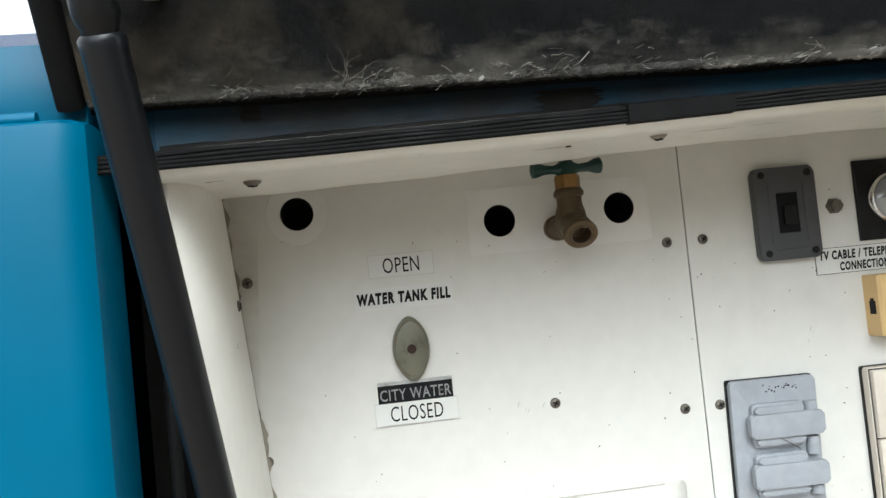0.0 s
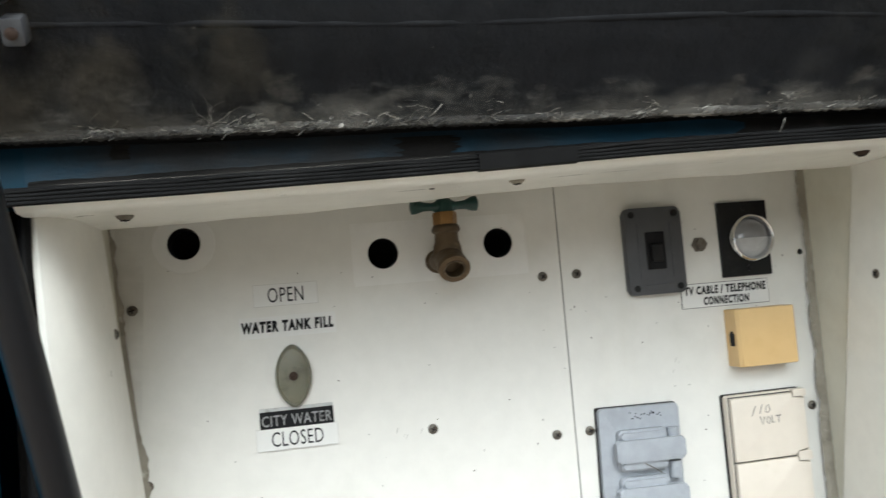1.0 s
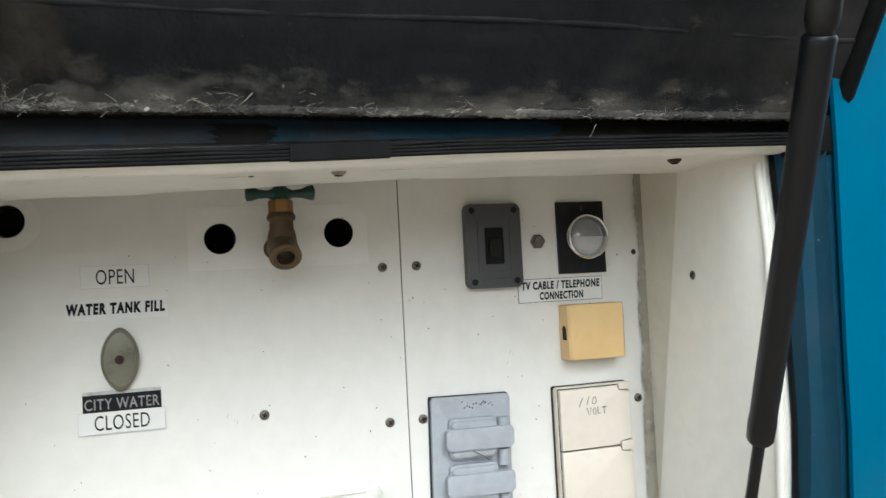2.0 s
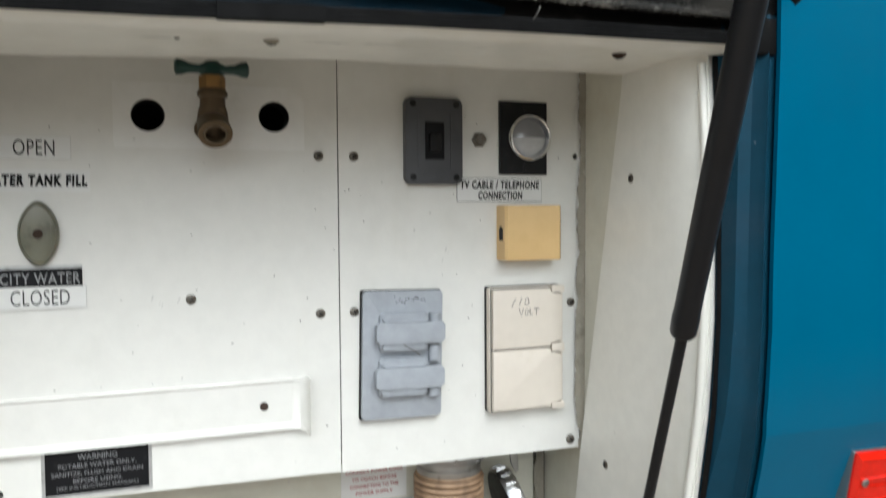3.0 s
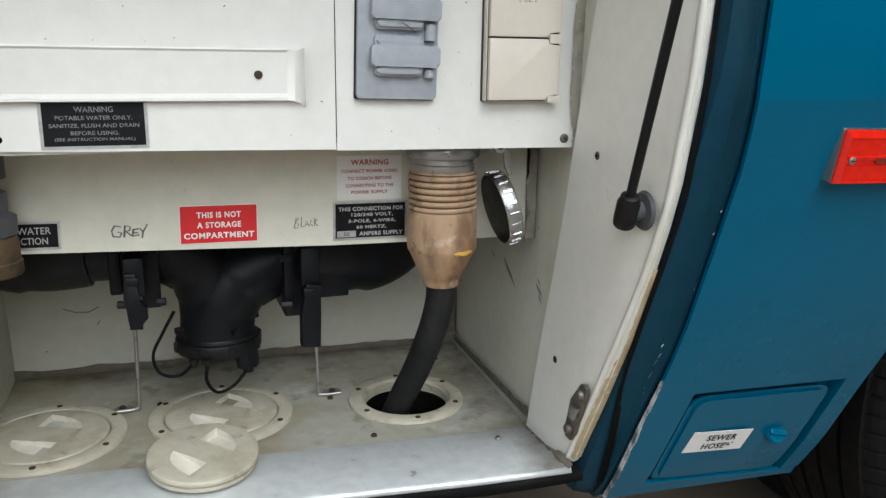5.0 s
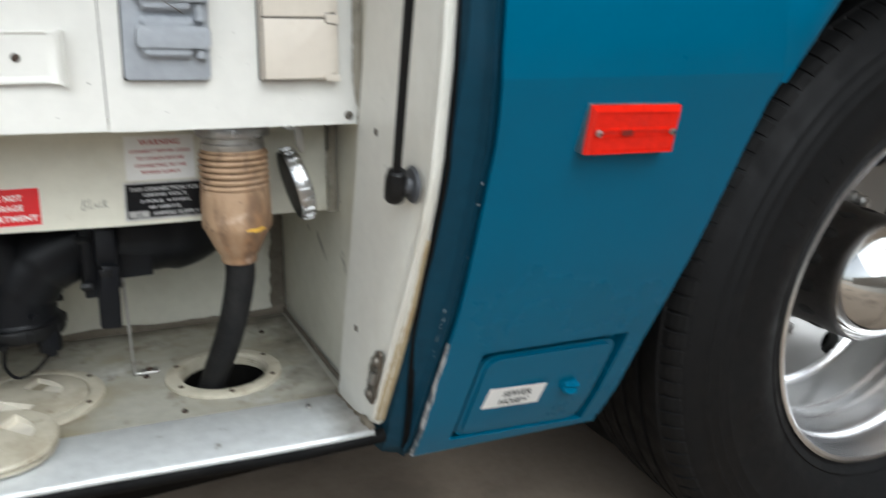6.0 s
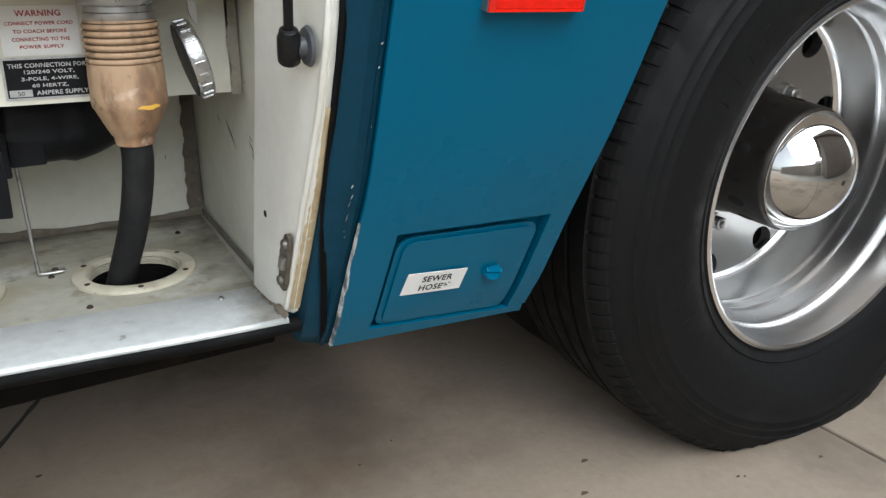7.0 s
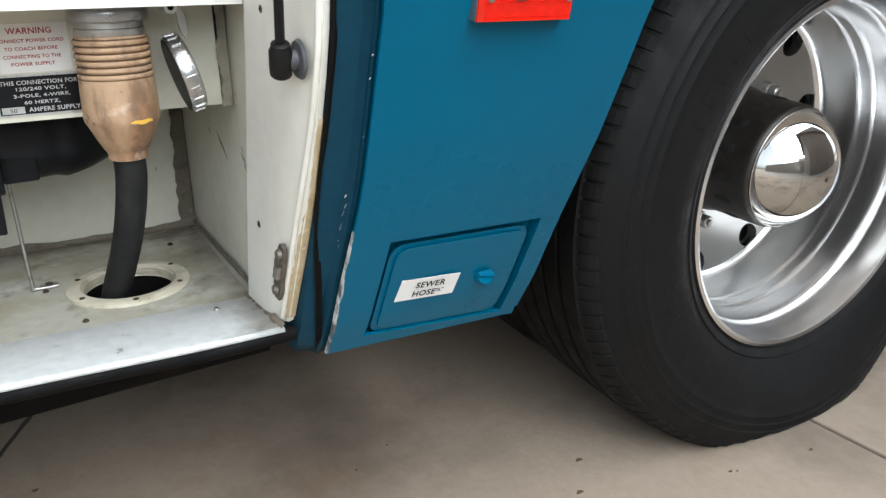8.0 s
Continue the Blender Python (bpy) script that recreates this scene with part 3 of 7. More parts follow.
ob = solo("wall_west_upper", bm, WHITE_LOW, "white side wall beside the panel", "wall", kind="structure")
thicken(ob, -0.003)


def jamb(xs, lip_dx, name, label):
    """A side jamb: flat inner face, rounded front lip that follows the body's curve."""
    back = [(-0.076, 1.106), (-0.047, 0.962), (-0.007, 0.762), (0.004, 0.70), (0.022, 0.62), (0.04, 0.55), (0.058, 0.47), (0.069, 0.419)]
    lip = [(-0.171, 1.109), (-0.177, 1.03), (-0.178, 0.90), (-0.173, 0.83), (-0.155, 0.725), (-0.132, 0.66), (-0.099, 0.58), (-0.061, 0.50), (-0.031, 0.44), (-0.021, 0.419)]
    zs = [1.122, 1.09, 1.05, 1.0, 0.95, 0.9, 0.86, 0.82, 0.78, 0.74, 0.70, 0.66, 0.62, 0.58, 0.54, 0.50, 0.47, 0.44, 0.419]
    def at(line, z):
        return float(np.interp(z, [p[1] for p in line][::-1], [p[0] for p in line][::-1]))
    rows = []
    for z in zs:
        yb, yl, x0 = at(back, z), at(lip, z), xs(z)
        s = 1 if lip_dx > 0 else -1
        row = [(x0 + s * 0.010, yb + 0.010, z), (x0 + s * 0.0035, yb + 0.002, z), (x0, yb - 0.003, z)]
        row += [(x0 + lip_dx * k ** 6, yb + (yl - yb) * k, z) for k in (0.15, 0.3, 0.45, 0.6, 0.75, 0.85, 0.92, 0.97, 1.0)]
        row += [(x0 + lip_dx + s * 0.004, yl + 0.0015, z), (x0 + lip_dx + s * 0.005, yl + 0.012, z)]
        rows.append(row)
    bm = nb()
    grid(bm, rows)
    ob = solo(name, bm, GELCOAT, label, "jamb", kind="structure", smooth=40)
    thicken(ob, -0.002 if s > 0 else 0.002)
    return at, lip


lip_at, LIP = jamb(lambda z: 0.2375 + 0.004 * (z - 0.75), 0.0125, "jamb_east", "white gelcoat side jamb with a curved front lip")
jamb(lambda z: -0.3500 - 0.058 * (z - 0.95), -0.0155, "jamb_west", "white gelcoat side jamb beside the dark gap")

bm = nb()
rows = []
for k in range(25):
    x = -0.3765 + 0.6365 * k / 24
    zf = head_z(x)
    zb = head_back(x) + 0.0004 * math.sin(k * 1.9)
    rows.append([(x, -0.060, zb + 0.020), (x, -0.071, zb + 0.006), (x, -0.0735, zb + 0.0015), (x, -0.078, zb), (x, -0.10, 0.75 * zb + 0.25 * zf + 0.0008), (x, -0.14, (zb + zf) / 2 + 0.0014), (x, -0.168, zf + 0.0016), (x, -0.184, zf + 0.0002), (x, -0.195, zf + 0.0008), (x, -0.1990, zf + 0.0030), (x, -0.1995, zf + 0.0055)])
grid(bm, rows)
ceiling = solo("ceiling", bm, GELCOAT, "white gelcoat head of the compartment opening with chips", "ceiling", kind="structure", smooth=50)
thicken(ceiling, 0.002)
bm = nb()
box(bm, -0.40, 0.27, -0.17, 0.036, 1.1285, 1.1325)
solo("ceiling_upper", bm, WHITE_LOW, "white top of the utility box behind the head", "ceiling", kind="structure")

chips = random.Random(17)
for k in range(12):
    x = chips.uniform(-0.33, 0.22)
    zf = head_z(x)
    w, h = chips.uniform(0.002, 0.010), chips.uniform(0.0008, 0.002)
    bm = nb()
    bm.faces.new([bm.verts.new((x + w * u, -0.176 + h * v + chips.uniform(-0.0004, 0.0004), zf + 0.0002 - 0.09 * h * v)) for u, v in ((-1, 0), (-0.4, -1), (0.5, -0.8), (1, 0.1), (0.3, 1), (-0.5, 0.7))])
    part("paint_chip", bm, CAULK if k % 3 else RUST, ceiling)

# long grey scrapes where the paint of the head has been rubbed
for x0, x1, y0, w in ((-0.162, -0.137, -0.152, 0.0016), (-0.058, -0.024, -0.149, 0.0014), (-0.020, 0.012, -0.151, 0.0011), (0.06, 0.075, -0.157, 0.0007), (-0.27, -0.262, -0.165, 0.0008)):
    bm = nb()
    rows = []
    for k in range(17):
        x = x0 + (x1 - x0) * k / 16
        t = (-0.14 - y0) / 0.028
        z = (1 - t) * ((head_back(x) + head_z(x)) / 2 + 0.0014) + t * (head_z(x) + 0.0016) - 0.0022
        h = w * math.sin(math.pi * (k + 0.4) / 16.8) * chips.uniform(0.3, 1.0)
        rows.append([(x, y0 - h, z), (x, y0 + h * chips.uniform(0.5, 1.2), z)])
    grid(bm, rows)
    part("scrape", bm, SCRAPE, ceiling, "grey scrape in the white paint")
bm = nb()
lathe(bm, [(0.0018, 0.0), (0.0018, -0.0006), (0.0, -0.0006)], origin=(-0.1370, -0.152, 1.0951), axis="z", segs=12)
part("screw_hole", bm, INK, ceiling, "small empty screw hole")

# floor with a real hole for the power cord
def floor_z(x, y):
    return 0.42


HOLE = (0.124, 0.181)
bm = nb()
sheet(bm, [(-0.349, 0.405), (0.264, 0.372), (0.2510, 0.064), (-0.349, 0.123)], [circle(HOLE[0], HOLE[1], 0.053, 32)], lambda p, h: (p[0], p[1], floor_z(*p) - h), 0.002)
solo("floor", bm, FLOOR_METAL, "dirty galvanised metal floor of the drain bay", "floor", kind="structure")
bm = nb()
rows = []
for k in range(13):
    x = -0.349 + 0.587 * k / 12
    yb = 0.1245 - 0.0605 * k / 12
    yf = float(np.interp(x, [-0.349, -0.125, -0.03, 0.07, 0.16, 0.238], [0.026, 0.004, -0.006, -0.019, -0.030, -0.035]))
    z = floor_z(x, 0)
    rows.append([(x, yb + 0.006, z - 0.0025), (x, yb, z + 0.0006), (x, yf + 0.004, z + 0.0004), (x, yf, z - 0.0015), (x, yf - 0.0012, z - 0.006)])
grid(bm, rows)
sill_plate = solo("sill_plate", bm, SILL_METAL, "bare bright metal plate along the sill", "sill", kind="structure", smooth=50)
thicken(sill_plate, 0.0015, 0)
bm = nb()
path = [(-0.349 + 0.60 * k / 12, float(np.interp(-0.349 + 0.6 * k / 12, [-0.349, -0.125, -0.03, 0.07, 0.16, 0.238], [0.026, 0.004, -0.006, -0.019, -0.030, -0.035])) + 0.004, floor_z(-0.349 + 0.6 * k / 12, 0) - 0.0125 + 0.0008 * math.sin(k * 1.7)) for k in range(13)]
tube(bm, path, 0.008, 10)
solo("sill_trim", bm, RUBBER, "black rubber trim under the front of the sill", "trim", kind="structure", smooth=50)
# near-black beam: fills the deep shade below the sill
bm = nb()
prism(bm, [(0.14, 0.404), (0.034, 0.404), (0.052, 0.372), (0.075, 0.338), (0.14, 0.330)], "x", -0.36, 0.256)
solo("sill_beam", bm, DARK_VOID, "near-black beam below the sill, deep shade put into its colour", "beam", kind="structure")

# caulk lines in the corners
def ragged_strip(name, pts, side, w0, w1, mat, label, thick=0.0015, seed=1, n=60):
    """A caulk line along two end points; side is the direction in which it is ragged."""
    rng = random.Random(seed)
    a, b, s = Vector(pts[0]), Vector(pts[1]), Vector(side)
    d = (b - a).normalized()
    nrm = d.cross(s).normalized() * thick
    bm = nb()
    rows, w = [], (w0 + w1) / 2
    for k in range(n + 1):
        w = min(w1, max(w0, w + rng.uniform(-0.3, 0.3) * (w1 - w0)))
        p = a.lerp(b, k / n)
        rows.append([p - nrm * 0.2, p + nrm, p + s * w * 0.7 + nrm * rng.uniform(0.6, 1.1), p + s * w - nrm * 0.2])
    grid(bm, rows)
    return solo(name, bm, mat, label, "caulk", kind="structure", smooth=60)


ragged_strip("trim_panel_caulk", [(0.2475, -0.0035, 0.752), (0.2525, -0.0035, 1.123)], (-1, 0, 0), 0.0095, 0.0165, CAULK, "peeling grey caulk along the panel edge", 0.002, 3, 90)
bm = nb()
tube(bm, [(0.2434 + 0.0016 * k / 20 + 0.0003 * math.sin(k * 2.1), -0.0056, 0.752 + 0.371 * k / 20) for k in range(21)], [0.0007 + 0.0003 * math.sin(k * 1.3) for k in range(21)], 6)
solo("trim_crack", bm, JOINT, "dark crack between panel caulk and side wall", "crack", kind="structure")
ragged_strip("trim_corner_caulk", [(0.2605, 0.362, 0.422), (0.2605, 0.362, 0.70)], (-1, 0.0, 0), 0.018, 0.024, DIRTY_CAULK, "grey caulk in the back corner", -0.003, 5)
ragged_strip("trim_floor_caulk", [(-0.35, 0.4005, 0.4225), (0.262, 0.3625, 0.4225)], (0, -0.35, 1), 0.007, 0.014, DIRTY_CAULK, "grey caulk along the back of the floor", 0.003, 7)
ragged_strip("trim_side_caulk", [(0.2612, 0.36, 0.4215), (0.2480, 0.074, 0.4215)], (-0.45, 0, 1), 0.008, 0.018, DIRTY_CAULK, "grey caulk along the side of the floor", 0.003, 9)
ragged_strip("trim_low_caulk", [(0.2475, 0.090, 0.640), (0.2475, 0.090, 0.758)], (-1, 0, 0), 0.010, 0.014, CAULK, "grey caulk beside the recessed panel", -0.002, 11)
ragged_strip("trim_west_caulk", [(-0.3440, -0.0025, 0.764), (-0.3725, -0.0025, 1.105)], (1, 0, 0), 0.004, 0.011, CAULK, "dirty caulk along the panel edge", -0.002, 13, 80)
bm = nb()
glue = random.Random(6)
rows = []
for k in range(46):
    z = 0.424 + 0.236 * k / 45
    w = (0.0115 - 0.0085 * (k / 45) ** 1.5) * glue.uniform(0.96, 1.04)
    y = lip_at(LIP, z)
    rows.append([(0.2520 - w, y + 0.0060 * w / 0.006 - 0.0004, z), (0.2520 - 0.5 * w, y - 0.0012 - glue.uniform(0.0, 0.0008), z), (0.2545 + 0.0012 * math.sin(math.pi * k / 45), y - 0.0022, z), (0.2575 + 0.0022 * math.sin(math.pi * k / 45), y + 0.003, z)])
grid(bm, rows)
solo("trim_old_sealant", bm, OLD_GLUE, "yellowed bead of sealant on the jamb lip", "sealant", kind="structure", smooth=60)

bm = nb()
zs = [1.098 - 0.674 * k / 39 for k in range(40)]
low = [min(1.0, max(0.0, (0.66 - z) / 0.10)) for z in zs]
tube(bm, [(0.2462 - 0.0030 * q + 0.004 * (z - 0.75), lip_at(LIP, z) + 0.0015 + 0.0022 * q, z) for z, q in zip(zs, low)], [0.0034 - 0.0004 * q for q in low], 10)
solo("trim_lip_bead", bm, GELCOAT, "smooth white rolled edge of the side jamb", "trim", kind="structure", smooth=60)

lumps = random.Random(41)
bm = nb()
rows = []
for k in range(24):
    y = 0.075 - 0.112 * k / 23
    w = lumps.uniform(0.003, 0.007)
    rows.append([(0.2380, y, 0.4205 + lumps.uniform(0.003, 0.006)), (0.2372 - 0.3 * w, y, 0.4210 + lumps.uniform(0.001, 0.0025)), (0.2370 - w, y + lumps.uniform(-0.002, 0.002), 0.4206)])
grid(bm, rows)
solo("trim_sill_caulk", bm, DIRTY_CAULK, "lumpy dirty caulk where sill and jamb meet", "caulk", kind="structure", smooth=60)

# ---- weatherstrip round the opening ----
seal = thing("weatherstrip", "black ribbed rubber weatherstrip round the compartment opening", "seal")
bm = nb()
rows = []
for k in range(21):
    x = -0.402 + 0.663 * k / 20
    zf = head_z(x)
    rows.append([(x, -0.197, zf + 0.0022), (x, -0.2030, zf + 0.0020), (x, -0.2022, zf + 0.0118), (x, -0.185, zf + 0.0130)])
grid(bm, rows)
part("backing", bm, RUBBER, seal, smooth=50)
for j in range(4):
    bm = nb()
    pts = []
    for k in range(41):
        x = -0.401 + 0.664 * k / 40
        zf = head_z(x)
        pts.append((x, -0.2036 + 0.0004 * j, zf + 0.0028 + 0.0023 * j + 0.0005 * math.sin(k * 1.3 + j) * (j / 3)))
    tube(bm, pts, 0.0014, 8)
    part("ridge", bm, RUBBER, seal, smooth=60)
for j in range(3):
    bm = nb()
    pts = []
    for z in np.linspace(1.105, 0.372, 46):
        # the strip leaves the jamb low down and runs into the edge of the side panel
        away = float(np.interp(z, [0.37, 0.40, 0.44, 0.48, 0.52, 0.56, 0.60, 0.64], [0.0238, 0.0198, 0.0142, 0.0092, 0.0048, 0.0016, 0.0003, 0.0]))
        mix = min(1.0, away / 0.012)
        y_jamb, y_post = lip_at(LIP, max(z, 0.42)) - 0.004 + 0.004 * j, skin(z) + 0.0095 - 0.0015 * j
        pts.append((0.2568 + away + (0.0034 - 0.0014 * mix) * j, y_jamb + (y_post - y_jamb) * mix, z))
    tube(bm, pts, [float(np.interp(p[2], [0.46, 0.56, 0.66, 0.80], [0.0012, 0.0021, 0.0021, 0.0024])) for p in pts], 8)
    part("side_ridge", bm, RUBBER, seal, smooth=60)
bm = nb()
tape = []
for k in range(7):
    x = -0.117 + 0.063 * k / 6
    zf = head_z(x)
    tape.append([(x, -0.200, zf + 0.0012), (x, -0.2060, zf + 0.0018), (x, -0.2064, zf + 0.0112), (x, -0.198, zf + 0.0132)])
grid(bm, tape)
cover = part("joint_cover", bm, RUBBER, seal, "flat black tape over the joint")
thicken(cover, 0.001)

bm = nb()
rows = [[], [], []]
for k in range(31):
    x = -0.36 + 0.24 * k / 30
    zf = head_z(x) - 1.097
    for j in range(3):
        rows[j].append((x, -0.2036 + 0.003 * j, zf + 0.0095 + 0.0018 * j))
grid(bm, rows)
# black block that covers the blue top of the post
post_corner_cover = nb()
box(post_corner_cover, 0.2555, 0.2830, -0.2120, -0.1850, 1.0985, 1.1270, 0.003)
part("post_corner_cover", post_corner_cover, RUBBER, seal, "black block covering the post top at the seal's corner", smooth=40)
lint = part("lint", bm, DUST, seal, "pale dust and lint on top of the seal", smooth=60)
lint.location = (0, 0, 1.097)

# ---- motorhome body ----
coach = thing("motorhome", "teal painted motorhome side with an open utility bay", "motorhome")


def body_patch(bm, rows, off=0.0):
    """Rows of (x, z) laid on the body's curved side."""
    return grid(bm, [[(x, skin(z) + off, z) for x, z in row] for row in rows])


def line(p, q, n):
    return [(p[0] + (q[0] - p[0]) * k / n, p[1] + (q[1] - p[1]) * k / n) for k in range(n + 1)]


def poly_row(pts, ns):
    out = [pts[0]]
    for p, q, n in zip(pts, pts[1:], ns):
        out += line(p, q, n)[1:]
    return out


SKIN_LEFT = [(0.36, 0.290), (0.465, 0.292), (0.512, 0.294), (0.567, 0.297), (0.76, 0.295), (0.83, 0.284), (0.93, 0.281), (1.13, 0.283), (1.3, 0.283)]
ARCH = [(0.337, 0.572), (0.42, 0.577), (0.486, 0.580), (0.528, 0.584), (0.58, 0.591), (0.65, 0.600), (0.72, 0.608), (0.785, 0.617), (0.816, 0.632), (0.85, 0.653), (0.884, 0.677), (0.93, 0.725), (0.98, 0.80), (1.03, 0.93), (1.05, 1.14)]


def x_left(z):
    return float(np.interp(z, [p[0] for p in SKIN_LEFT], [p[1] for p in SKIN_LEFT]))


def x_arch(z):
    return float(np.interp(z, [p[0] for p in ARCH], [p[1] for p in ARCH]))


HB = [(0.336, 0.378), (0.544, 0.351), (0.55, 0.499), (0.342, 0.512)]
bm = nb()
ns = (3, 12, 2)
body_patch(bm, [poly_row([(0.290, 0.364), (0.300, 0.363), (0.560, 0.339), (0.571, 0.337)], ns), poly_row([(0.290, 0.376), HB[0], HB[1], (0.570, 0.35)], ns)])
left_col, right_col = [], []
for k in range(9):
    t = k / 8
    left_col.append([(0.290 + 0.004 * t + (HB[0][0] + (HB[3][0] - HB[0][0]) * t - 0.290 - 0.004 * t) * u, 0.376 + (0.512 - 0.376) * t + (0.002 * (1 - t)) * u) for u in (0, 1 / 3, 2 / 3, 1)])
    xr, zr = HB[1][0] + (HB[2][0] - HB[1][0]) * t, HB[1][1] + (HB[2][1] - HB[1][1]) * t
    right_col.append([(xr + (x_arch(zr) - xr) * u, zr) for u in (0, 0.5, 1)])
body_patch(bm, left_col)
body_patch(bm, right_col)
top_rows = [poly_row([(0.294, 0.512), HB[3], HB[2], (x_arch(0.499), 0.499)], ns)]
for z in (0.53, 0.56, 0.60, 0.64, 0.68, 0.72, 0.75, 0.78, 0.795, 0.81, 0.825, 0.84, 0.867, 0.895, 0.92, 0.95, 0.98, 1.005, 1.03, 1.05):
    a, b = x_left(z), x_arch(z)
    top_rows.append([(a + (b - a) * (i / 17) if i else a, z) for i in range(18)])
body_patch(bm, top_rows)
bmesh.ops.remove_doubles(bm, verts=bm.verts, dist=0.0008)
front_skin = part("side_panel", bm, TEAL, coach, "teal painted side panel curving in towards the ground", smooth=35)
for e in front_skin.data.edges:
    if all(abs(front_skin.data.vertices[i].co.z - 0.81) < 1e-4 for i in e.vertices):
        e.use_edge_sharp = True
thicken(front_skin, 0.004)
bm = nb()
body_patch(bm, [[(x_left(z) + (4.2 - x_left(z)) * k / 12, z) for k in range(13)] for z in (1.05, 1.1, 1.2, 1.25)])
up = part("upper_side_panel", bm, TEAL, coach, smooth=35)
thicken(up, 0.004)
bm = nb()
rows = []
for z in np.linspace(0.34, 1.05, 16):
    a = 2 * 1.14 - x_arch(z) + 0.03
    rows.append([(a + (4.2 - a) * k / 8, z) for k in range(9)])
body_patch(bm, rows)
behind = part("rear_side_panel", bm, TEAL, coach, smooth=35)
thicken(behind, 0.004)
# raised flare along the wheel arch
bm = nb()
zs = [p[0] for p in ARCH if p[0] > 0.79]
rows = []
for z in np.linspace(0.80, 1.05, 22):
    x = x_arch(z)
    d = 0.028 * min(1.0, (z - 0.80) / 0.05)
    rows.append([(x - d * 1.9, skin(z + 0.001) - 0.0005, z + d * 0.9), (x - d * 1.1, skin(z) - 0.006 * d / 0.028 - 0.0005, z + d * 0.55), (x - d * 0.2, skin(z) - 0.0095 * d / 0.028 - 0.0005, z + 0.1 * d), (x + 0.002, skin(z) - 0.004, z), (x + 0.003, skin(z) + 0.02, z)])
grid(bm, rows)
part("arch_flare", bm, TEAL, coach, smooth=50)
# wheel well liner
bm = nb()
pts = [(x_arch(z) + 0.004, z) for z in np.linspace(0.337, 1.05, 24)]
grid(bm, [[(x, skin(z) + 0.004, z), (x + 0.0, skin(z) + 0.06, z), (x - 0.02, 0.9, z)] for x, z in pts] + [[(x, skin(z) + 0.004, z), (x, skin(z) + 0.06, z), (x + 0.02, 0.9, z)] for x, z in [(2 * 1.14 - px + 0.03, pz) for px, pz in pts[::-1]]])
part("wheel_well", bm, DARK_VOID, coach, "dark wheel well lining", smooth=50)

# blue post between the bay and the side panel
bm = nb()
rows = []
for z in (0.366, 0.38, 0.40, 0.44, 0.48, 0.52, 0.56, 0.60, 0.65, 0.70, 0.75, 0.80, 0.82, 0.85, 0.9, 1.0, 1.10, 1.128):
    y, xl = skin(z), x_left(z)
    x0 = 0.2565
    rows.append([(x0, y + 0.075, z + 0.012), (x0, y + 0.025, z + 0.008), (x0 + 0.003, y + 0.0155, z + 0.006), (x0 + 0.012, y + 0.0125, z + 0.004), (xl - 0.013, y + 0.0115, z + 0.002), (xl - 0.010, y + 0.008, z), (xl - 0.008, y + 0.003, z), (xl - 0.004, y + 0.0065, z), (xl + 0.012, y + 0.0075, z)])
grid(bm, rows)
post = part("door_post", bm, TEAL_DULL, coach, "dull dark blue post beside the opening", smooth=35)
thicken(post, 0.003, 0)
rng = random.Random(11)
for k in range(11):
    bm = nb()
    z = (0.520, 0.526, 0.541, 0.5445, 0.557, 0.560, 0.566, 0.578, 0.640, 0.695, 0.716)[k]
    w, h = rng.uniform(0.0003, 0.0012), rng.uniform(0.0008, 0.0042) if k < 8 else 0.0014
    x = 0.2838 + 0.004 * (z - 0.51) + rng.uniform(-0.0016, 0.0010) if k < 8 else x_left(z) - 0.0045
    off = 0.0078 if k < 8 else 0.0035
    pts = [(x + w * rng.uniform(0.2, 1.2) * math.cos(a) + 0.25 * h * math.sin(a), z + h * rng.uniform(0.6, 1.0) * math.sin(a)) for a in np.linspace(0, 5.6, 8)]
    grid(bm, [[(px, skin(pz) + off, pz) for px, pz in pts[:4]], [(px, skin(pz) + off, pz) for px, pz in pts[:3:-1]]])
    part("paint_chip", bm, CHIPPED, coach, "small chip down to bare pale paint")

wear = random.Random(29)
bm = nb()
rows, w = [], 0.003
for k in range(64):
    z = 0.366 + 0.170 * k / 63
    wide = float(np.interp(z, [0.366, 0.385, 0.41, 0.44, 0.47, 0.50, 0.536], [0.0035, 0.0065, 0.0080, 0.0050, 0.0028, 0.0020, 0.0008]))
    w = min(wide, max(0.35 * wide, w + wear.uniform(-0.0014, 0.0014)))
    x = x_left(z) - 0.0004
    rows.append([(x - 0.0006, skin(z) + 0.0035, z), (x + 0.0004, skin(z) - 0.0006, z), (x + 0.5 * w, skin(z) - 0.0008, z), (x + w, skin(z) - 0.0006, z)])
grid(bm, rows)
part("worn_edge", bm, CHIPPED, coach, "edge worn to pale bare metal")

# sewer hose hatch
def on_hatch(u, v, off):
    a = [HB[0][i] + (HB[1][i] - HB[0][i]) * u for i in (0, 1)]
    b = [HB[3][i] + (HB[2][i] - HB[3][i]) * u for i in (0, 1)]
    x, z = a[0] + (b[0] - a[0]) * v, a[1] + (b[1] - a[1]) * v
    return (x, skin(z) + off, z)


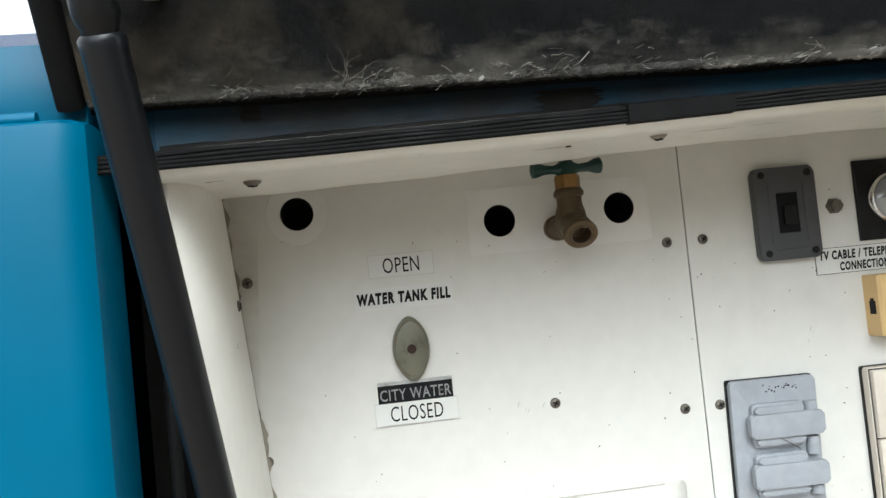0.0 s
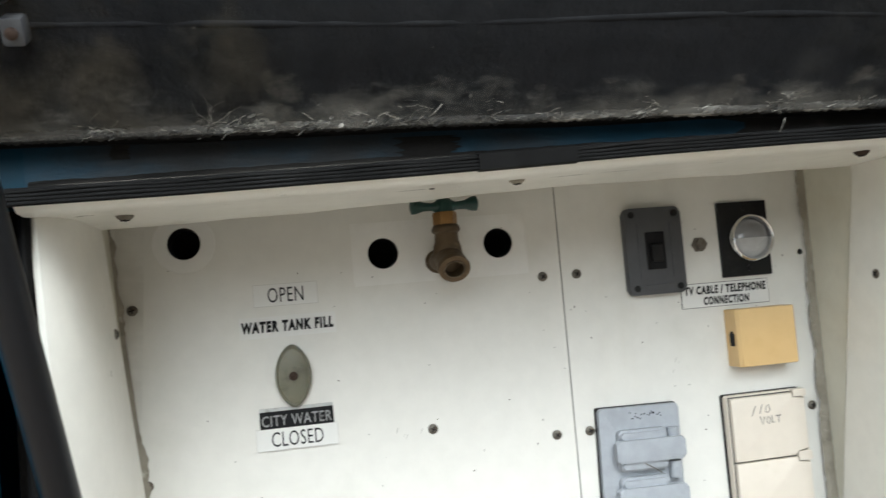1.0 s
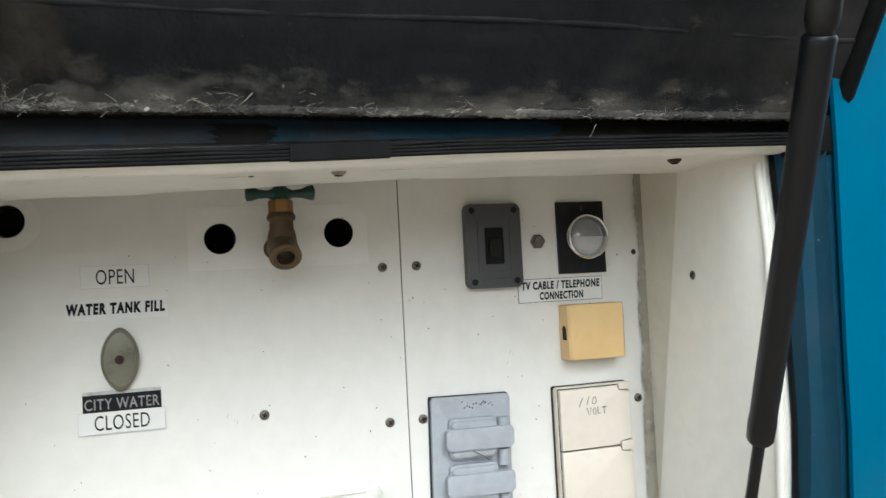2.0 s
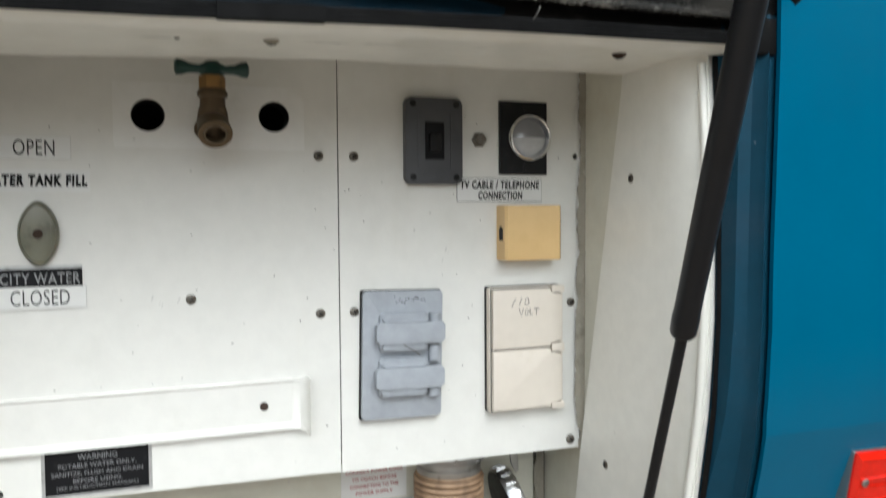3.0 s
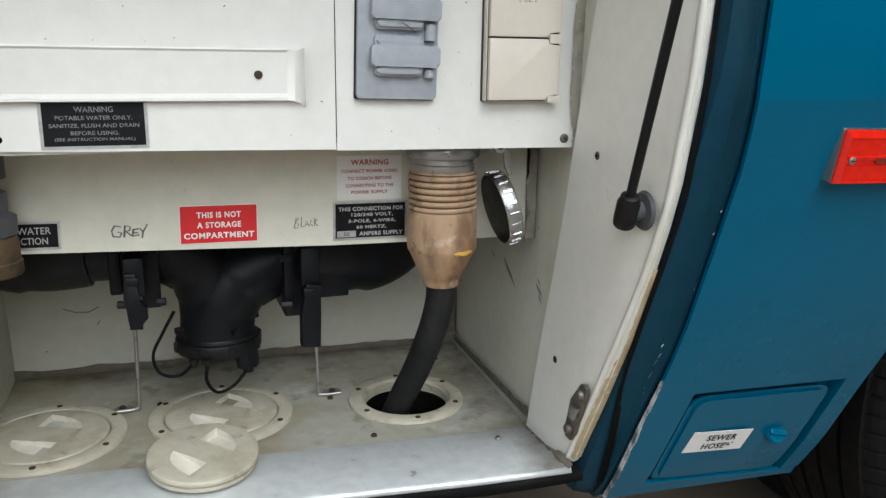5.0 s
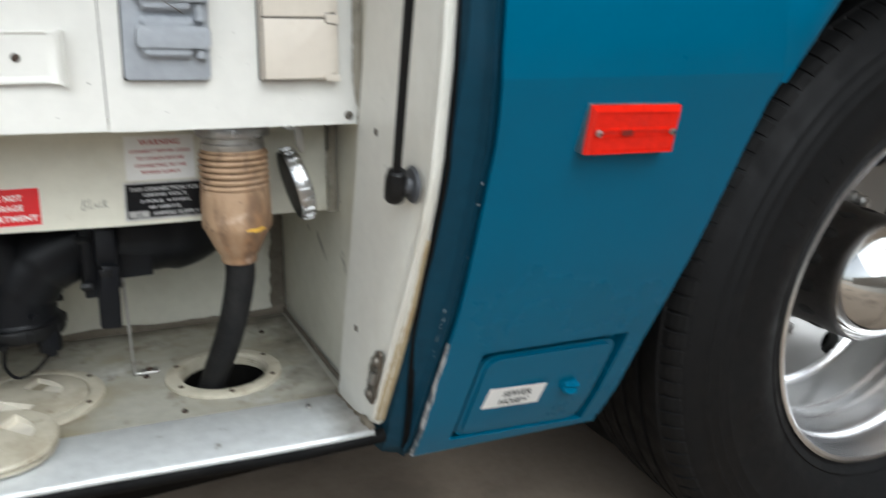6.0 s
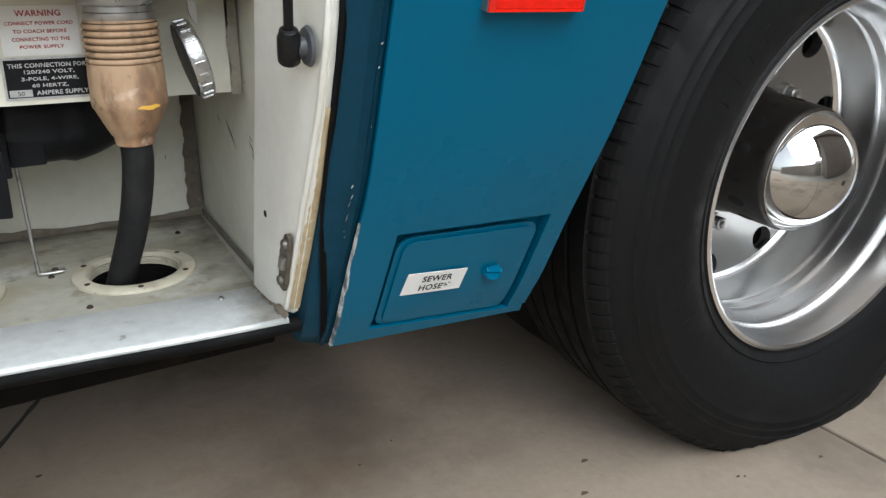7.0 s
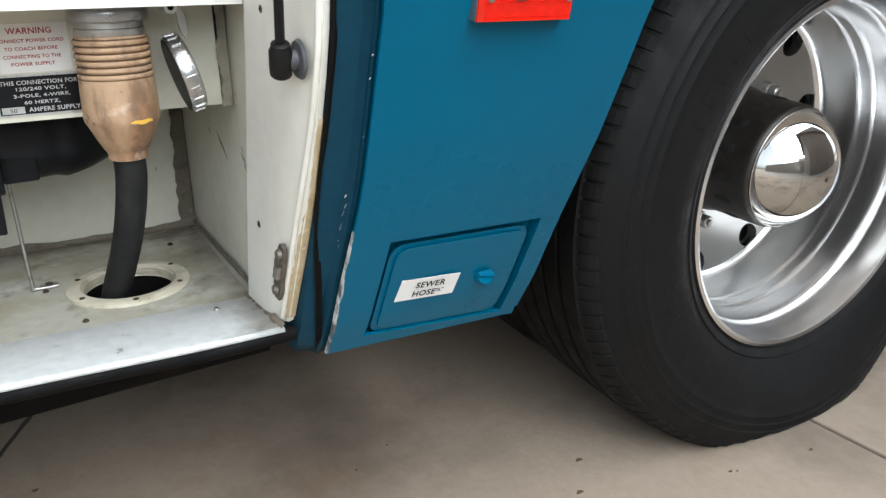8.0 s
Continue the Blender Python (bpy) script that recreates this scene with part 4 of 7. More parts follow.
def hatch_sheet(bm, u0, u1, v0, v1, r, off, thick, n=14):
    """A curved plate with rounded corners."""
    ratio = 0.209 / 0.148
    rows = []
    for i in range(n + 1):
        v = v0 + (v1 - v0) * (0.5 - 0.5 * math.cos(math.pi * i / n))
        d = min(v - v0, v1 - v)
        cut = 0.0 if d >= r else (r - math.sqrt(max(0.0, r * r - (r - d) ** 2))) / ratio
        rows.append([on_hatch(u0 + cut + (u1 - u0 - 2 * cut) * k / 8, v, off) for k in range(9)])
    grid(bm, rows)
    made = bmesh.ops.extrude_face_region(bm, geom=list(bm.faces))
    bmesh.ops.translate(bm, verts=[g for g in made["geom"] if isinstance(g, bmesh.types.BMVert)], vec=(0, thick, 0))
    return bm


bm = nb()
rows = []
for i in range(7):
    v = i / 6
    rows.append([on_hatch(0, v, 0.0005)] + [on_hatch(k / 6, v, 0.018) for k in range(7)] + [on_hatch(1, v, 0.0005)])
rows = [[on_hatch(k / 8 if 0 < k < 8 else (0 if k == 0 else 1), 0, 0.0005) for k in range(9)]] + [r for r in rows] + [[on_hatch(k / 8, 1, 0.0005) for k in range(9)]]
grid(bm, rows)
hatch = part("hatch", bm, TEAL, coach, "recess of the sewer hose hatch", smooth=30)
part("hatch_door", hatch_sheet(nb(), 0.066, 0.925, 0.045, 0.905, 0.100, 0.0010, 0.006), TEAL, hatch, "teal rounded hatch door", smooth=40)
part("hatch_lip", hatch_sheet(nb(), 0.030, 0.956, 0.004, 0.945, 0.125, 0.0040, 0.004), TEAL, hatch, smooth=40)
kx, kz = 0.4885, 0.4275
bm = nb()
m = Matrix.Translation((kx, skin(kz) + 0.001, kz)) @ pose(0, 0, 0, -27, 0, 0)
lathe(bm, [(0.0125, 0.0), (0.0125, -0.004), (0.011, -0.0065), (0.0, -0.007)], axis="y", segs=28, m=m)
knob = part("latch_knob", bm, TEAL, hatch, "bright teal slotted latch knob", smooth=40)
bm = nb()
box(bm, -0.011, 0.011, -0.0105, -0.006, -0.0028, 0.0028, 0.001)
bmesh.ops.transform(bm, matrix=m @ pose(0, 0, 0, 0, 12, 0), verts=bm.verts)
part("latch_grip", bm, TEAL, hatch)

# left of the opening: next compartment door, gap and belt rail
bm = nb()
rows = []
for z in (0.36, 0.45, 0.55, 0.65, 0.75, 0.80, 0.83, 0.9, 1.0, 1.09, 1.108, 1.1135, 1.1150):
    y = skin(z) - 0.003
    lift = 0.004 if z > 1.114 else 0.0
    rows.append([(-4.5, y, z), (-2.2, y, z), (-1.0, y + lift, z), (-0.45, y + lift, z), (-0.418, y + lift, z), (-0.410, y + 0.0015 + lift, z), (-0.405, y + 0.006 + lift, z), (-0.4035, y + 0.014, z), (-0.4045, y + 0.05, z)])
grid(bm, rows)
nxt = part("next_bay_door", bm, TEAL, coach, "closed teal compartment door with a rounded edge", smooth=40)
thicken(nxt, -0.003)
bm = nb()
box(bm, -4.5, -0.4050, -0.196, -0.15, 1.1185, 1.163, 0.002)
part("belt_rail", bm, TEAL, coach, smooth=40)
# darker teal block: the shadow at this corner is put into its colour
bm = nb()
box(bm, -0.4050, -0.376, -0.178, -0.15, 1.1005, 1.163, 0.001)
part("shaded_corner_block", bm, TEAL_DULL, coach)
bm = nb()
tube(bm, [(-4.5, -0.213, 1.1195), (-0.425, -0.213, 1.1195)], 0.0035, 10)
part("rail_bead", bm, TEAL, coach, smooth=60)
# near-black strip set in the gap as its shade
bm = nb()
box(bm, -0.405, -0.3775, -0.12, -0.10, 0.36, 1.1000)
part("gap_filler", bm, DARK_VOID, coach, "black strip with the gap's shade in its colour")
bm = nb()
tube(bm, [(-0.379, lip_at(LIP, max(z, 0.42)) - 0.001, z) for z in np.linspace(1.09, 0.42, 30)], 0.0035, 8)
part("gap_seal", bm, RUBBER, coach, "black rubber edge seal", smooth=60)
# hinge rail above the opening; its teal is darkened to carry the door's shade
bm = nb()
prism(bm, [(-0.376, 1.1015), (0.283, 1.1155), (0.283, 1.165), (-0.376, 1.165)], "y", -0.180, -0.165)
hinge_rail = part("hinge_rail", bm, SHADED_GRIMY_TEAL, coach, "grimy teal hinge rail, the door's shade put into its colour")
bm = nb()
dirt = random.Random(17)
rows, h = [], 0.002
for k in range(161):
    x = -0.374 + 0.655 * k / 160
    h += 0.25 * (dirt.uniform(0.0008, 0.0034) - h)
    z0 = 1.1015 + 0.014 * (x + 0.376) / 0.659
    rows.append([(x, -0.1812, z0 - 0.001), (x, -0.1818, z0 + 0.0035), (x, -0.1804, z0 + 0.0040 + h)])
grid(bm, rows)
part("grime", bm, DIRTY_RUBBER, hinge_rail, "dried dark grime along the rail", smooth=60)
for (xa, xb, za, zb), seed in (((0.050, 0.283, 1.108, 1.164), 3), ((-0.165, -0.120, 1.112, 1.124), 5), ((-0.330, -0.318, 1.118, 1.128), 7), ((-0.02, 0.06, 1.138, 1.160), 9)):
    # caked dirt with a ragged outline
    bm = nb()
    rg = random.Random(seed)
    rows = []
    for k in range(15):
        z = za + (zb - za) * k / 14
        ragged = rg.uniform(0.0, 0.18) * (xb - xa)
        x1 = xb - (rg.uniform(0.0, 0.2) * (xb - xa) if xb < 0.28 else 0.0)
        rows.append([(xa + ragged + (x1 - xa - ragged) * i / 8, -0.1808 - (0.0004 if 0 < i < 8 else 0.0), z) for i in range(9)])
    grid(bm, rows)
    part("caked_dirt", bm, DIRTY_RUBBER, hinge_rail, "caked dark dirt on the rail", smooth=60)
# upper body, roof and far side
bm = nb()
box(bm, -4.5, 0.2825, -0.188, -0.16, 1.163, 1.1715)
part("navy_stripe", bm, NAVY, coach)
bm = nb()
box(bm, -4.5, 0.2825, -0.187, -0.15, 1.1715, 3.0)
part("upper_wall", bm, BODY_WHITE, coach, "white upper side of the motorhome")
bm = nb()
box(bm, 0.2825, 4.2, -0.205, -0.16, 1.25, 3.0)
part("upper_wall_aft", bm, BODY_WHITE, coach)
bm = nb()
box(bm, -4.5, 4.2, -0.19, 2.2, 3.0, 3.08, 0.03)
part("roof", bm, BODY_WHITE, coach)
bm = nb()
box(bm, -4.5, 4.2, 2.16, 2.2, 0.36, 3.0)
part("far_side", bm, TEAL, coach)
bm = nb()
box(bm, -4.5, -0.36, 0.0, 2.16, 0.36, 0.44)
# low boxes out of view, added to keep light off the ground below
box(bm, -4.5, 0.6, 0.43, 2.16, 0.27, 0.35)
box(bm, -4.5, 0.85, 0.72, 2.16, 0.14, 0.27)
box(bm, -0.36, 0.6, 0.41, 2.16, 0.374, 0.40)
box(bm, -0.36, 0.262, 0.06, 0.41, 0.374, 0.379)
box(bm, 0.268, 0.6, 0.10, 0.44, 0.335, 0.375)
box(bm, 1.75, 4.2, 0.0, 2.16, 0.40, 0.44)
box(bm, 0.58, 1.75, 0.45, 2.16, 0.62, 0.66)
part("underbody", bm, DARK_VOID, coach, "dark underside of the vehicle with low boxes added to shade the ground")
bm = nb()
box(bm, 0.268, 0.575, 0.06, 0.08, 0.38, 1.0)
part("bay_bulkhead", bm, DARK_VOID, coach)
for x in (-4.5, 4.18):
    bm = nb()
    box(bm, x, x + 0.02, -0.18, 2.2, 0.36, 3.0)
    part("end_wall", bm, BODY_WHITE, coach)
bm = nb()
tube(bm, [(-4.3, 0.55, 0.33), (0.5, 0.55, 0.33)], 0.05, 12)
part("frame_rail", bm, DARK_VOID, coach, smooth=60)

# ---- wheel ----
WC = Vector((1.1665, -0.0610, 0.4420))
WM = Matrix.Translation(WC) @ pose(0, 0, 0, 3.3, 0, -2)
WI = WM.inverted()
RIM = [(0.300, 0.020), (0.3005, 0.004), (0.298, -0.003), (0.293, -0.005), (0.288, -0.002), (0.2862, 0.006), (0.2852, 0.016), (0.2835, 0.022), (0.2825, 0.046), (0.2815, 0.052), (0.2780, 0.056), (0.2760, 0.060), (0.2750, 0.068), (0.2736, 0.076), (0.2724, 0.099), (0.2712, 0.103), (0.2692, 0.107), (0.2686, 0.111), (0.2678, 0.126), (0.2668, 0.129), (0.2650, 0.133), (0.2644, 0.138), (0.2626, 0.175), (0.2608, 0.190), (0.2596, 0.198), (0.2575, 0.2050), (0.2540, 0.2095), (0.2500, 0.2135)]
bm = nb()
lathe(bm, RIM + [(0.250, 0.226), (0.279, 0.20), (0.286, 0.10), (0.292, 0.05)], axis="y", segs=96, closed=True)
wheel = part("wheel", bm, ALLOY, coach, "polished aluminium wheel with round hand holes", smooth=35)
wheel.matrix_basis = WM
# disc with ten hand holes
bm = nb()
N, HR = 10, 0.0235


def disc_h(r):
    t = (r - 0.105) / (0.258 - 0.105)
    return 0.2275 - 0.004 * t - 0.0085 * t ** 3


holes = [radians(49.3 + 36 * k) for k in range(N)]
RC, NA, NR = 0.2320, 460, 44


def hole_of(r, a):
    """The hand hole nearest to a polar place, and the offset from its middle."""
    best = min(holes, key=lambda q: abs((a - q + math.pi) % (2 * math.pi) - math.pi))
    return best, r - RC, ((a - best + math.pi) % (2 * math.pi) - math.pi) * RC


verts, step = {}, 0.0046
for i in range(NR + 1):
    for j in range(NA):
        r, a = 0.105 + (0.2595 - 0.105) * i / NR, 2 * math.pi * j / NA
        q, du, dv = hole_of(r, a)
        d = math.hypot(du, dv)
        if d < HR - 0.5 * step:
            continue
        if d < HR + 0.5 * step:
            du, dv = du * HR / d, dv * HR / d
            r, a = RC + du, q + dv / RC
        verts[i, j] = bm.verts.new((r * math.cos(a), disc_h(r), r * math.sin(a)))
for i in range(NR):
    for j in range(NA):
        q = [verts.get(k) for k in ((i, j), (i + 1, j), (i + 1, (j + 1) % NA), (i, (j + 1) % NA))]
        q = [v for v in q if v]
        if len(q) >= 3:
            bm.faces.new(q)
hole_rims = []
for q in holes:
    rim = [(RC + HR * math.cos(t), q + HR * math.sin(t) / RC) for t in np.linspace(0, 2 * math.pi, 41)]
    hole_rims.append(grid(nb(), [[(r * math.cos(a), disc_h(r) + dh, r * math.sin(a)) for r, a in rim] for dh in (-0.0002, 0.022)]))
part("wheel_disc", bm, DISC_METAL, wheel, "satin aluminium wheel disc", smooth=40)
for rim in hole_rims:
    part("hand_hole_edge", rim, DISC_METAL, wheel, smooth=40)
bm = nb()
lathe(bm, [(0.0, 0.2285), (0.12, 0.2285), (0.12, 0.236), (0.0, 0.236)], axis="y", segs=48)
part("hub_flange", bm, HUB_METAL, wheel, smooth=40)
bm = nb()
lathe(bm, [(0.262, 0.243), (0.10, 0.252), (0.10, 0.268), (0.262, 0.268)], axis="y", segs=40)
part("brake_drum", bm, DARK_VOID, wheel, "dark drum behind the hand holes", smooth=40)
bm = nb()
lathe(bm, [(0.118, 0.2265), (0.117, 0.20), (0.1115, 0.19), (0.1085, 0.085), (0.1078, 0.0760), (0.1064, 0.0705), (0.1045, 0.0675), (0.100, 0.0670)], axis="y", segs=64)
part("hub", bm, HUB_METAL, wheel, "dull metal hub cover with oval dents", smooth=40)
# dents drawn as near-black ovals, their shade put into the colour
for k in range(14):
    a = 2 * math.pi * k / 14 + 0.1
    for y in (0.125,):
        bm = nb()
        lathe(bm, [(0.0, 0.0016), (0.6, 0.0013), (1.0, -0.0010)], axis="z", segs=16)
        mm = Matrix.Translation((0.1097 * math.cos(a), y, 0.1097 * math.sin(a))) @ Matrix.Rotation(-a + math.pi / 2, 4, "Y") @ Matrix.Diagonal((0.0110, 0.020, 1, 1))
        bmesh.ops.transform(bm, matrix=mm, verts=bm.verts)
        part("hub_dent", bm, HUB_DENT_SHADE, wheel, "low oval with the dent's shade painted dark", smooth=60)
bm = nb()
prof = [(0.1035, 0.0672), (0.1035, 0.0650), (0.1028, 0.0642)]
prof += [(0.1126 * math.sin(radians(t)), 0.0642 + 0.1126 * (math.cos(radians(65)) - math.cos(radians(t)))) for t in np.linspace(65, 0, 20)]
lathe(bm, prof, axis="y", segs=64)
part("hub_cap", bm, CAP_CHROME, wheel, "domed chrome hub cap", smooth=60)
for k in range(10):
    a = radians(78 + 36 * k)
    bm = nb()
    lathe(bm, [(0.0165, 0.2265), (0.0165, 0.212), (0.0125, 0.211), (0.0125, 0.196), (0.0105, 0.194), (0.007, 0.194), (0.007, 0.190), (0.0, 0.189)], origin=(0.1400 * math.cos(a), 0, 0.1400 * math.sin(a)), axis="y", segs=12)
    part("lug_nut", bm, STEEL, wheel, smooth=25)
TYRE_PROF = [(0.286, 0.012), (0.300, 0.002), (0.306, -0.004), (0.316, -0.010), (0.318, -0.0085), (0.335, -0.017), (0.355, -0.0215), (0.375, -0.0225), (0.395, -0.0210), (0.409, -0.0190), (0.4105, -0.0196), (0.4130, -0.0192), (0.4145, -0.0181), (0.425, -0.0158), (0.4265, -0.0164), (0.4290, -0.0158), (0.4305, -0.0144), (0.4395, -0.0112), (0.4410, -0.0120), (0.4445, -0.0108), (0.4460, -0.0088), (0.456, -0.0040), (0.466, 0.0015), (0.4745, 0.0080), (0.4810, 0.0155), (0.4855, 0.0240), (0.4885, 0.0330)]
TREAD_R = 0.4960
for g in range(5):
    y0 = 0.036 + g * 0.0395
    TYRE_PROF += [(TREAD_R - (0.0015 if g in (0, 4) else 0.0), y0), (TREAD_R, y0 + 0.014), (TREAD_R - 0.001, y0 + 0.031)]
    if g < 4:
        TYRE_PROF += [(0.482, y0 + 0.0325), (0.482, y0 + 0.038)]
TYRE_PROF += [(0.486, 0.238), (0.466, 0.250), (0.405, 0.266), (0.34, 0.258), (0.30, 0.235), (0.285, 0.225)]
bm = nb()
lathe(bm, TYRE_PROF, axis="y", segs=120, closed=True)


def settle(bm):
    """Presses the tyre flat where it stands on the ground and lets its outer wall bulge above the contact."""
    for v in bm.verts:
        p = WM @ v.co
        if v.co.y < 0.035 and p.z < 0.30 and math.hypot(v.co.x, v.co.z) > 0.31:
            u = max(0.0, min(1.0, (0.30 - p.z) / 0.30))
            p.y -= 0.046 * u ** 2.6 * min(1.0, (math.hypot(v.co.x, v.co.z) - 0.31) / 0.08)
        p.z = max(p.z, 0.0015)
        v.co = WI @ p


settle(bm)
tyre = part("tyre", bm, TYRE, wheel, "dusty black truck tyre standing on concrete", smooth=30)
inner = new("inner_tyre", tyre.data)
inner.parent, inner.location = wheel, (0, 0.30, 0)
inner["label"] = "second tyre of the dual rear wheel"
# shoulder blocks with narrow gaps between them
bm = nb()
SHOULDER = [(0.4690, 0.0020), (0.4772, 0.0085), (0.4838, 0.0160), (0.4885, 0.0245), (0.4915, 0.0330), (0.4945, 0.0370)]
for k in range(118):
    a0 = 2 * math.pi * k / 118
    rows = []
    for u in (-1, -0.86, 0.86, 1):
        a = a0 + u * 0.0232
        drop = 0.0026 if abs(u) == 1 else 0.0
        rows.append([((r - drop - (0.003 if i == 0 else 0.0)) * math.cos(a), y + (0.002 if i == 0 else 0.0) + 0.6 * drop, (r - drop - (0.003 if i == 0 else 0.0)) * math.sin(a)) for i, (r, y) in enumerate(SHOULDER)])
    grid(bm, rows)
settle(bm)
part("tread_lug", bm, TREAD, wheel, kind="stuff")
for k, (a_mid, n) in enumerate(((35, 7), (215, 7), (150, 5))):
    for i in range(n):
        a = radians(a_mid + 5.2 * (i - n / 2))
        bm = nb()
        box(bm, -0.011, 0.011, -0.0228, -0.0200, -0.009, 0.009, 0.001)
        bmesh.ops.transform(bm, matrix=Matrix.Rotation(-a, 4, "Y") @ pose(0.368, 0, 0), verts=bm.verts)
        part("raised_bar", bm, TYRE, wheel, "raised bar on the sidewall")

# ---- open compartment door and its struts ----
door = thing("compartment_door", "open top-hinged compartment door with a worn black lining", "door", at=(-0.058, -0.199, 1.128), turn=(32, 0, 0))
# local z runs up the door, local y is its thickness towards the vehicle
rng = random.Random(21)
bm = nb()
rows = []
for k in range(33):
    z = 0.004 + 0.70 * (k / 32) ** 1.3
    rows.append([(-0.352 + 0.704 * i / 40, 0.004 * math.sin(z * 40 + i * 0.2) * 0.4 - 0.003 * math.exp(-((z - 0.055) / 0.006) ** 2) + rng.uniform(-0.0006, 0.0006), z + rng.uniform(-0.0012, 0.0012) * (k < 6)) for i in range(41)])
grid(bm, rows)
part("lining", bm, LINER, door, "dusty black lining", smooth=60)
bm = nb()
box(bm, -0.359, 0.359, 0.006, 0.034, 0.0, 0.71, 0.004)
part("door_shell", bm, RUBBER, door, "black door shell")
bm = nb()
box(bm, -0.3595, 0.3595, 0.0345, 0.038, 0.0, 0.711, 0.001)
part("outer_skin", bm, TEAL, door, "teal outer skin")
for sx in (-1, 1):
    bm = nb()
    tube(bm, [(sx * 0.354, -0.002, z) for z in np.linspace(0.0, 0.705, 12)], 0.0075, 8)
    part("edge_seal", bm, RUBBER, door, smooth=60)
bm = nb()
tube(bm, [(-0.352 + 0.704 * k / 40, 0.0016 * math.sin(2.4 + k * 0.2) + 0.0016, 0.060 + 0.0012 * math.sin(k * 0.3)) for k in range(41)], 0.0030, 8)
part("lining_ridge", bm, LINER, door, smooth=60)
bm = nb()
rows = []
for k in range(401):
    x = -0.345 + 0.69 * k / 400
    j = rng.uniform(-1, 1)
    rows.append([(x, 0.006, -0.0012 + 0.0005 * rng.uniform(-1, 1)), (x, -0.0028 + 0.0006 * j, -0.0016 + 0.0008 * rng.uniform(-1, 1)), (x, -0.0042 + 0.0008 * j, 0.0006 + 0.0007 * rng.uniform(-1, 1)), (x, -0.0030 + 0.0006 * j, 0.0028 + 0.0008 * rng.uniform(-1, 1)), (x, -0.0002, 0.0042 + 0.0008 * rng.uniform(-1, 1))])
grid(bm, rows)
fray = bm
bm = nb()
tube(bm, [(-0.350 + 0.70 * k / 30, 0.0085 + 0.0006 * math.sin(k * 1.1), -0.0042 + 0.0005 * math.sin(k * 0.7)) for k in range(31)], 0.0042, 10)
part("hinge_bulb", bm, RUBBER, door, "black rubber bulb under the lower edge", smooth=60)
bm = fray
part("torn_edge", bm, FRAY, door, "grey torn lower edge of the lining", smooth=70)
bm = nb()
grid(bm, [[(-0.345 + 0.69 * i / 60, -0.0048 + 0.0004 * math.sin(i * 1.7 + k), 0.0008 + 0.0055 * k) for i in range(61)] for k in range(11)])
part("dust_film", bm, DUST, door, "pale dust and lint caught along the torn edge", smooth=60)
bm = nb()
grid(bm, [[(-0.345 + 0.30 * i / 30, -0.0062, 0.004 + 0.03 * k) for i in range(31)] for k in range(9)])
part("dirt_film", bm, DIRT, door, "brown dust on the lining", smooth=60)
bm = nb()
clumps = [(-0.270, 0.8), (-0.235, 0.3), (-0.208, 0.9), (-0.194, 1.0), (-0.155, 0.9), (-0.117, 1.1), (-0.097, 1.1), (-0.047, 0.8), (-0.015, 0.5), (0.051, 0.8), (0.095, 0.5), (0.140, 0.8), (0.200, 0.6), (0.265, 0.6)]
for cx, size in clumps:
    for k in range(int(15 * size)):
        x = cx + rng.gauss(0, 0.007)
        p = Vector((min(0.34, max(-0.34, x)), -0.0050 - rng.uniform(0, 0.0015), abs(rng.gauss(0, 0.005)) + 0.001))
        d = Vector((rng.uniform(-1, 1), rng.uniform(-0.15, 0.05), rng.uniform(-0.25, 0.55))).normalized()
        pts, q = [p], p
        step = rng.uniform(0.0005, 0.0016)
        for i in range(5):
            d = (d + Vector((rng.uniform(-0.35, 0.35), rng.uniform(-0.08, 0.08), rng.uniform(-0.35, 0.3)))).normalized()
            q = q + d * step
            pts.append(q)
        tube(bm, pts, rng.uniform(0.00005, 0.00013), 4, False)
# a root-like tuft that climbs the lining
for k in range(7):
    p = Vector((-0.213 + rng.gauss(0, 0.0015), -0.0052, 0.003 + rng.uniform(0, 0.004)))
    d = Vector((rng.uniform(-0.5, 0.6), -0.02, 1.0)).normalized()
    pts, q = [p], p
    step = rng.uniform(0.0010, 0.0026)
    for i in range(9):
        d = (d + Vector((rng.uniform(-0.6, 0.75), rng.uniform(-0.04, 0.04), rng.uniform(-0.35, 0.25)))).normalized()
        q = q + d * step
        pts.append(q)
    tube(bm, pts, [0.00010 - 0.000009 * i for i in range(len(pts))], 4, False)
part("loose_fibres", bm, STRAND, door, "pale loose fibres", kind="stuff")
bm = nb()
for cx, size in clumps:
    for k in range(int(9 * size)):
        x, z = cx + rng.gauss(0, 0.008), 0.001 + abs(rng.gauss(0, 0.0035))
        L, H = rng.uniform(0.001, 0.0045), rng.uniform(0.0004, 0.0014)
        ring = [bm.verts.new((x + L * math.cos(a) * rng.uniform(0.5, 1), -0.0052 - rng.uniform(0, 0.001), z + H * math.sin(a) * rng.uniform(0.5, 1.2) + 0.25 * L * math.cos(a))) for a in np.linspace(0, 5.5, 7)]
        bm.faces.new(ring)
part("lint_flakes", bm, FRAY, door, "flakes of grey lint along the torn edge", kind="stuff")
bm = nb()
box(bm, -0.3075, -0.2965, -0.014, 0.0, 0.0535, 0.0680, 0.002)
bracket = part("hinge_bracket", bm, GREY_DARK, door, "small grey bracket on the lining", smooth=30)
bm = nb()
lathe(bm, [(0.0032, -0.0138), (0.0032, -0.0160), (0.0018, -0.0172), (0.0, -0.0175)], origin=(-0.302, 0, 0.0605), axis="y", segs=12)
part("bracket_bolt", bm, RUST, bracket, smooth=30)
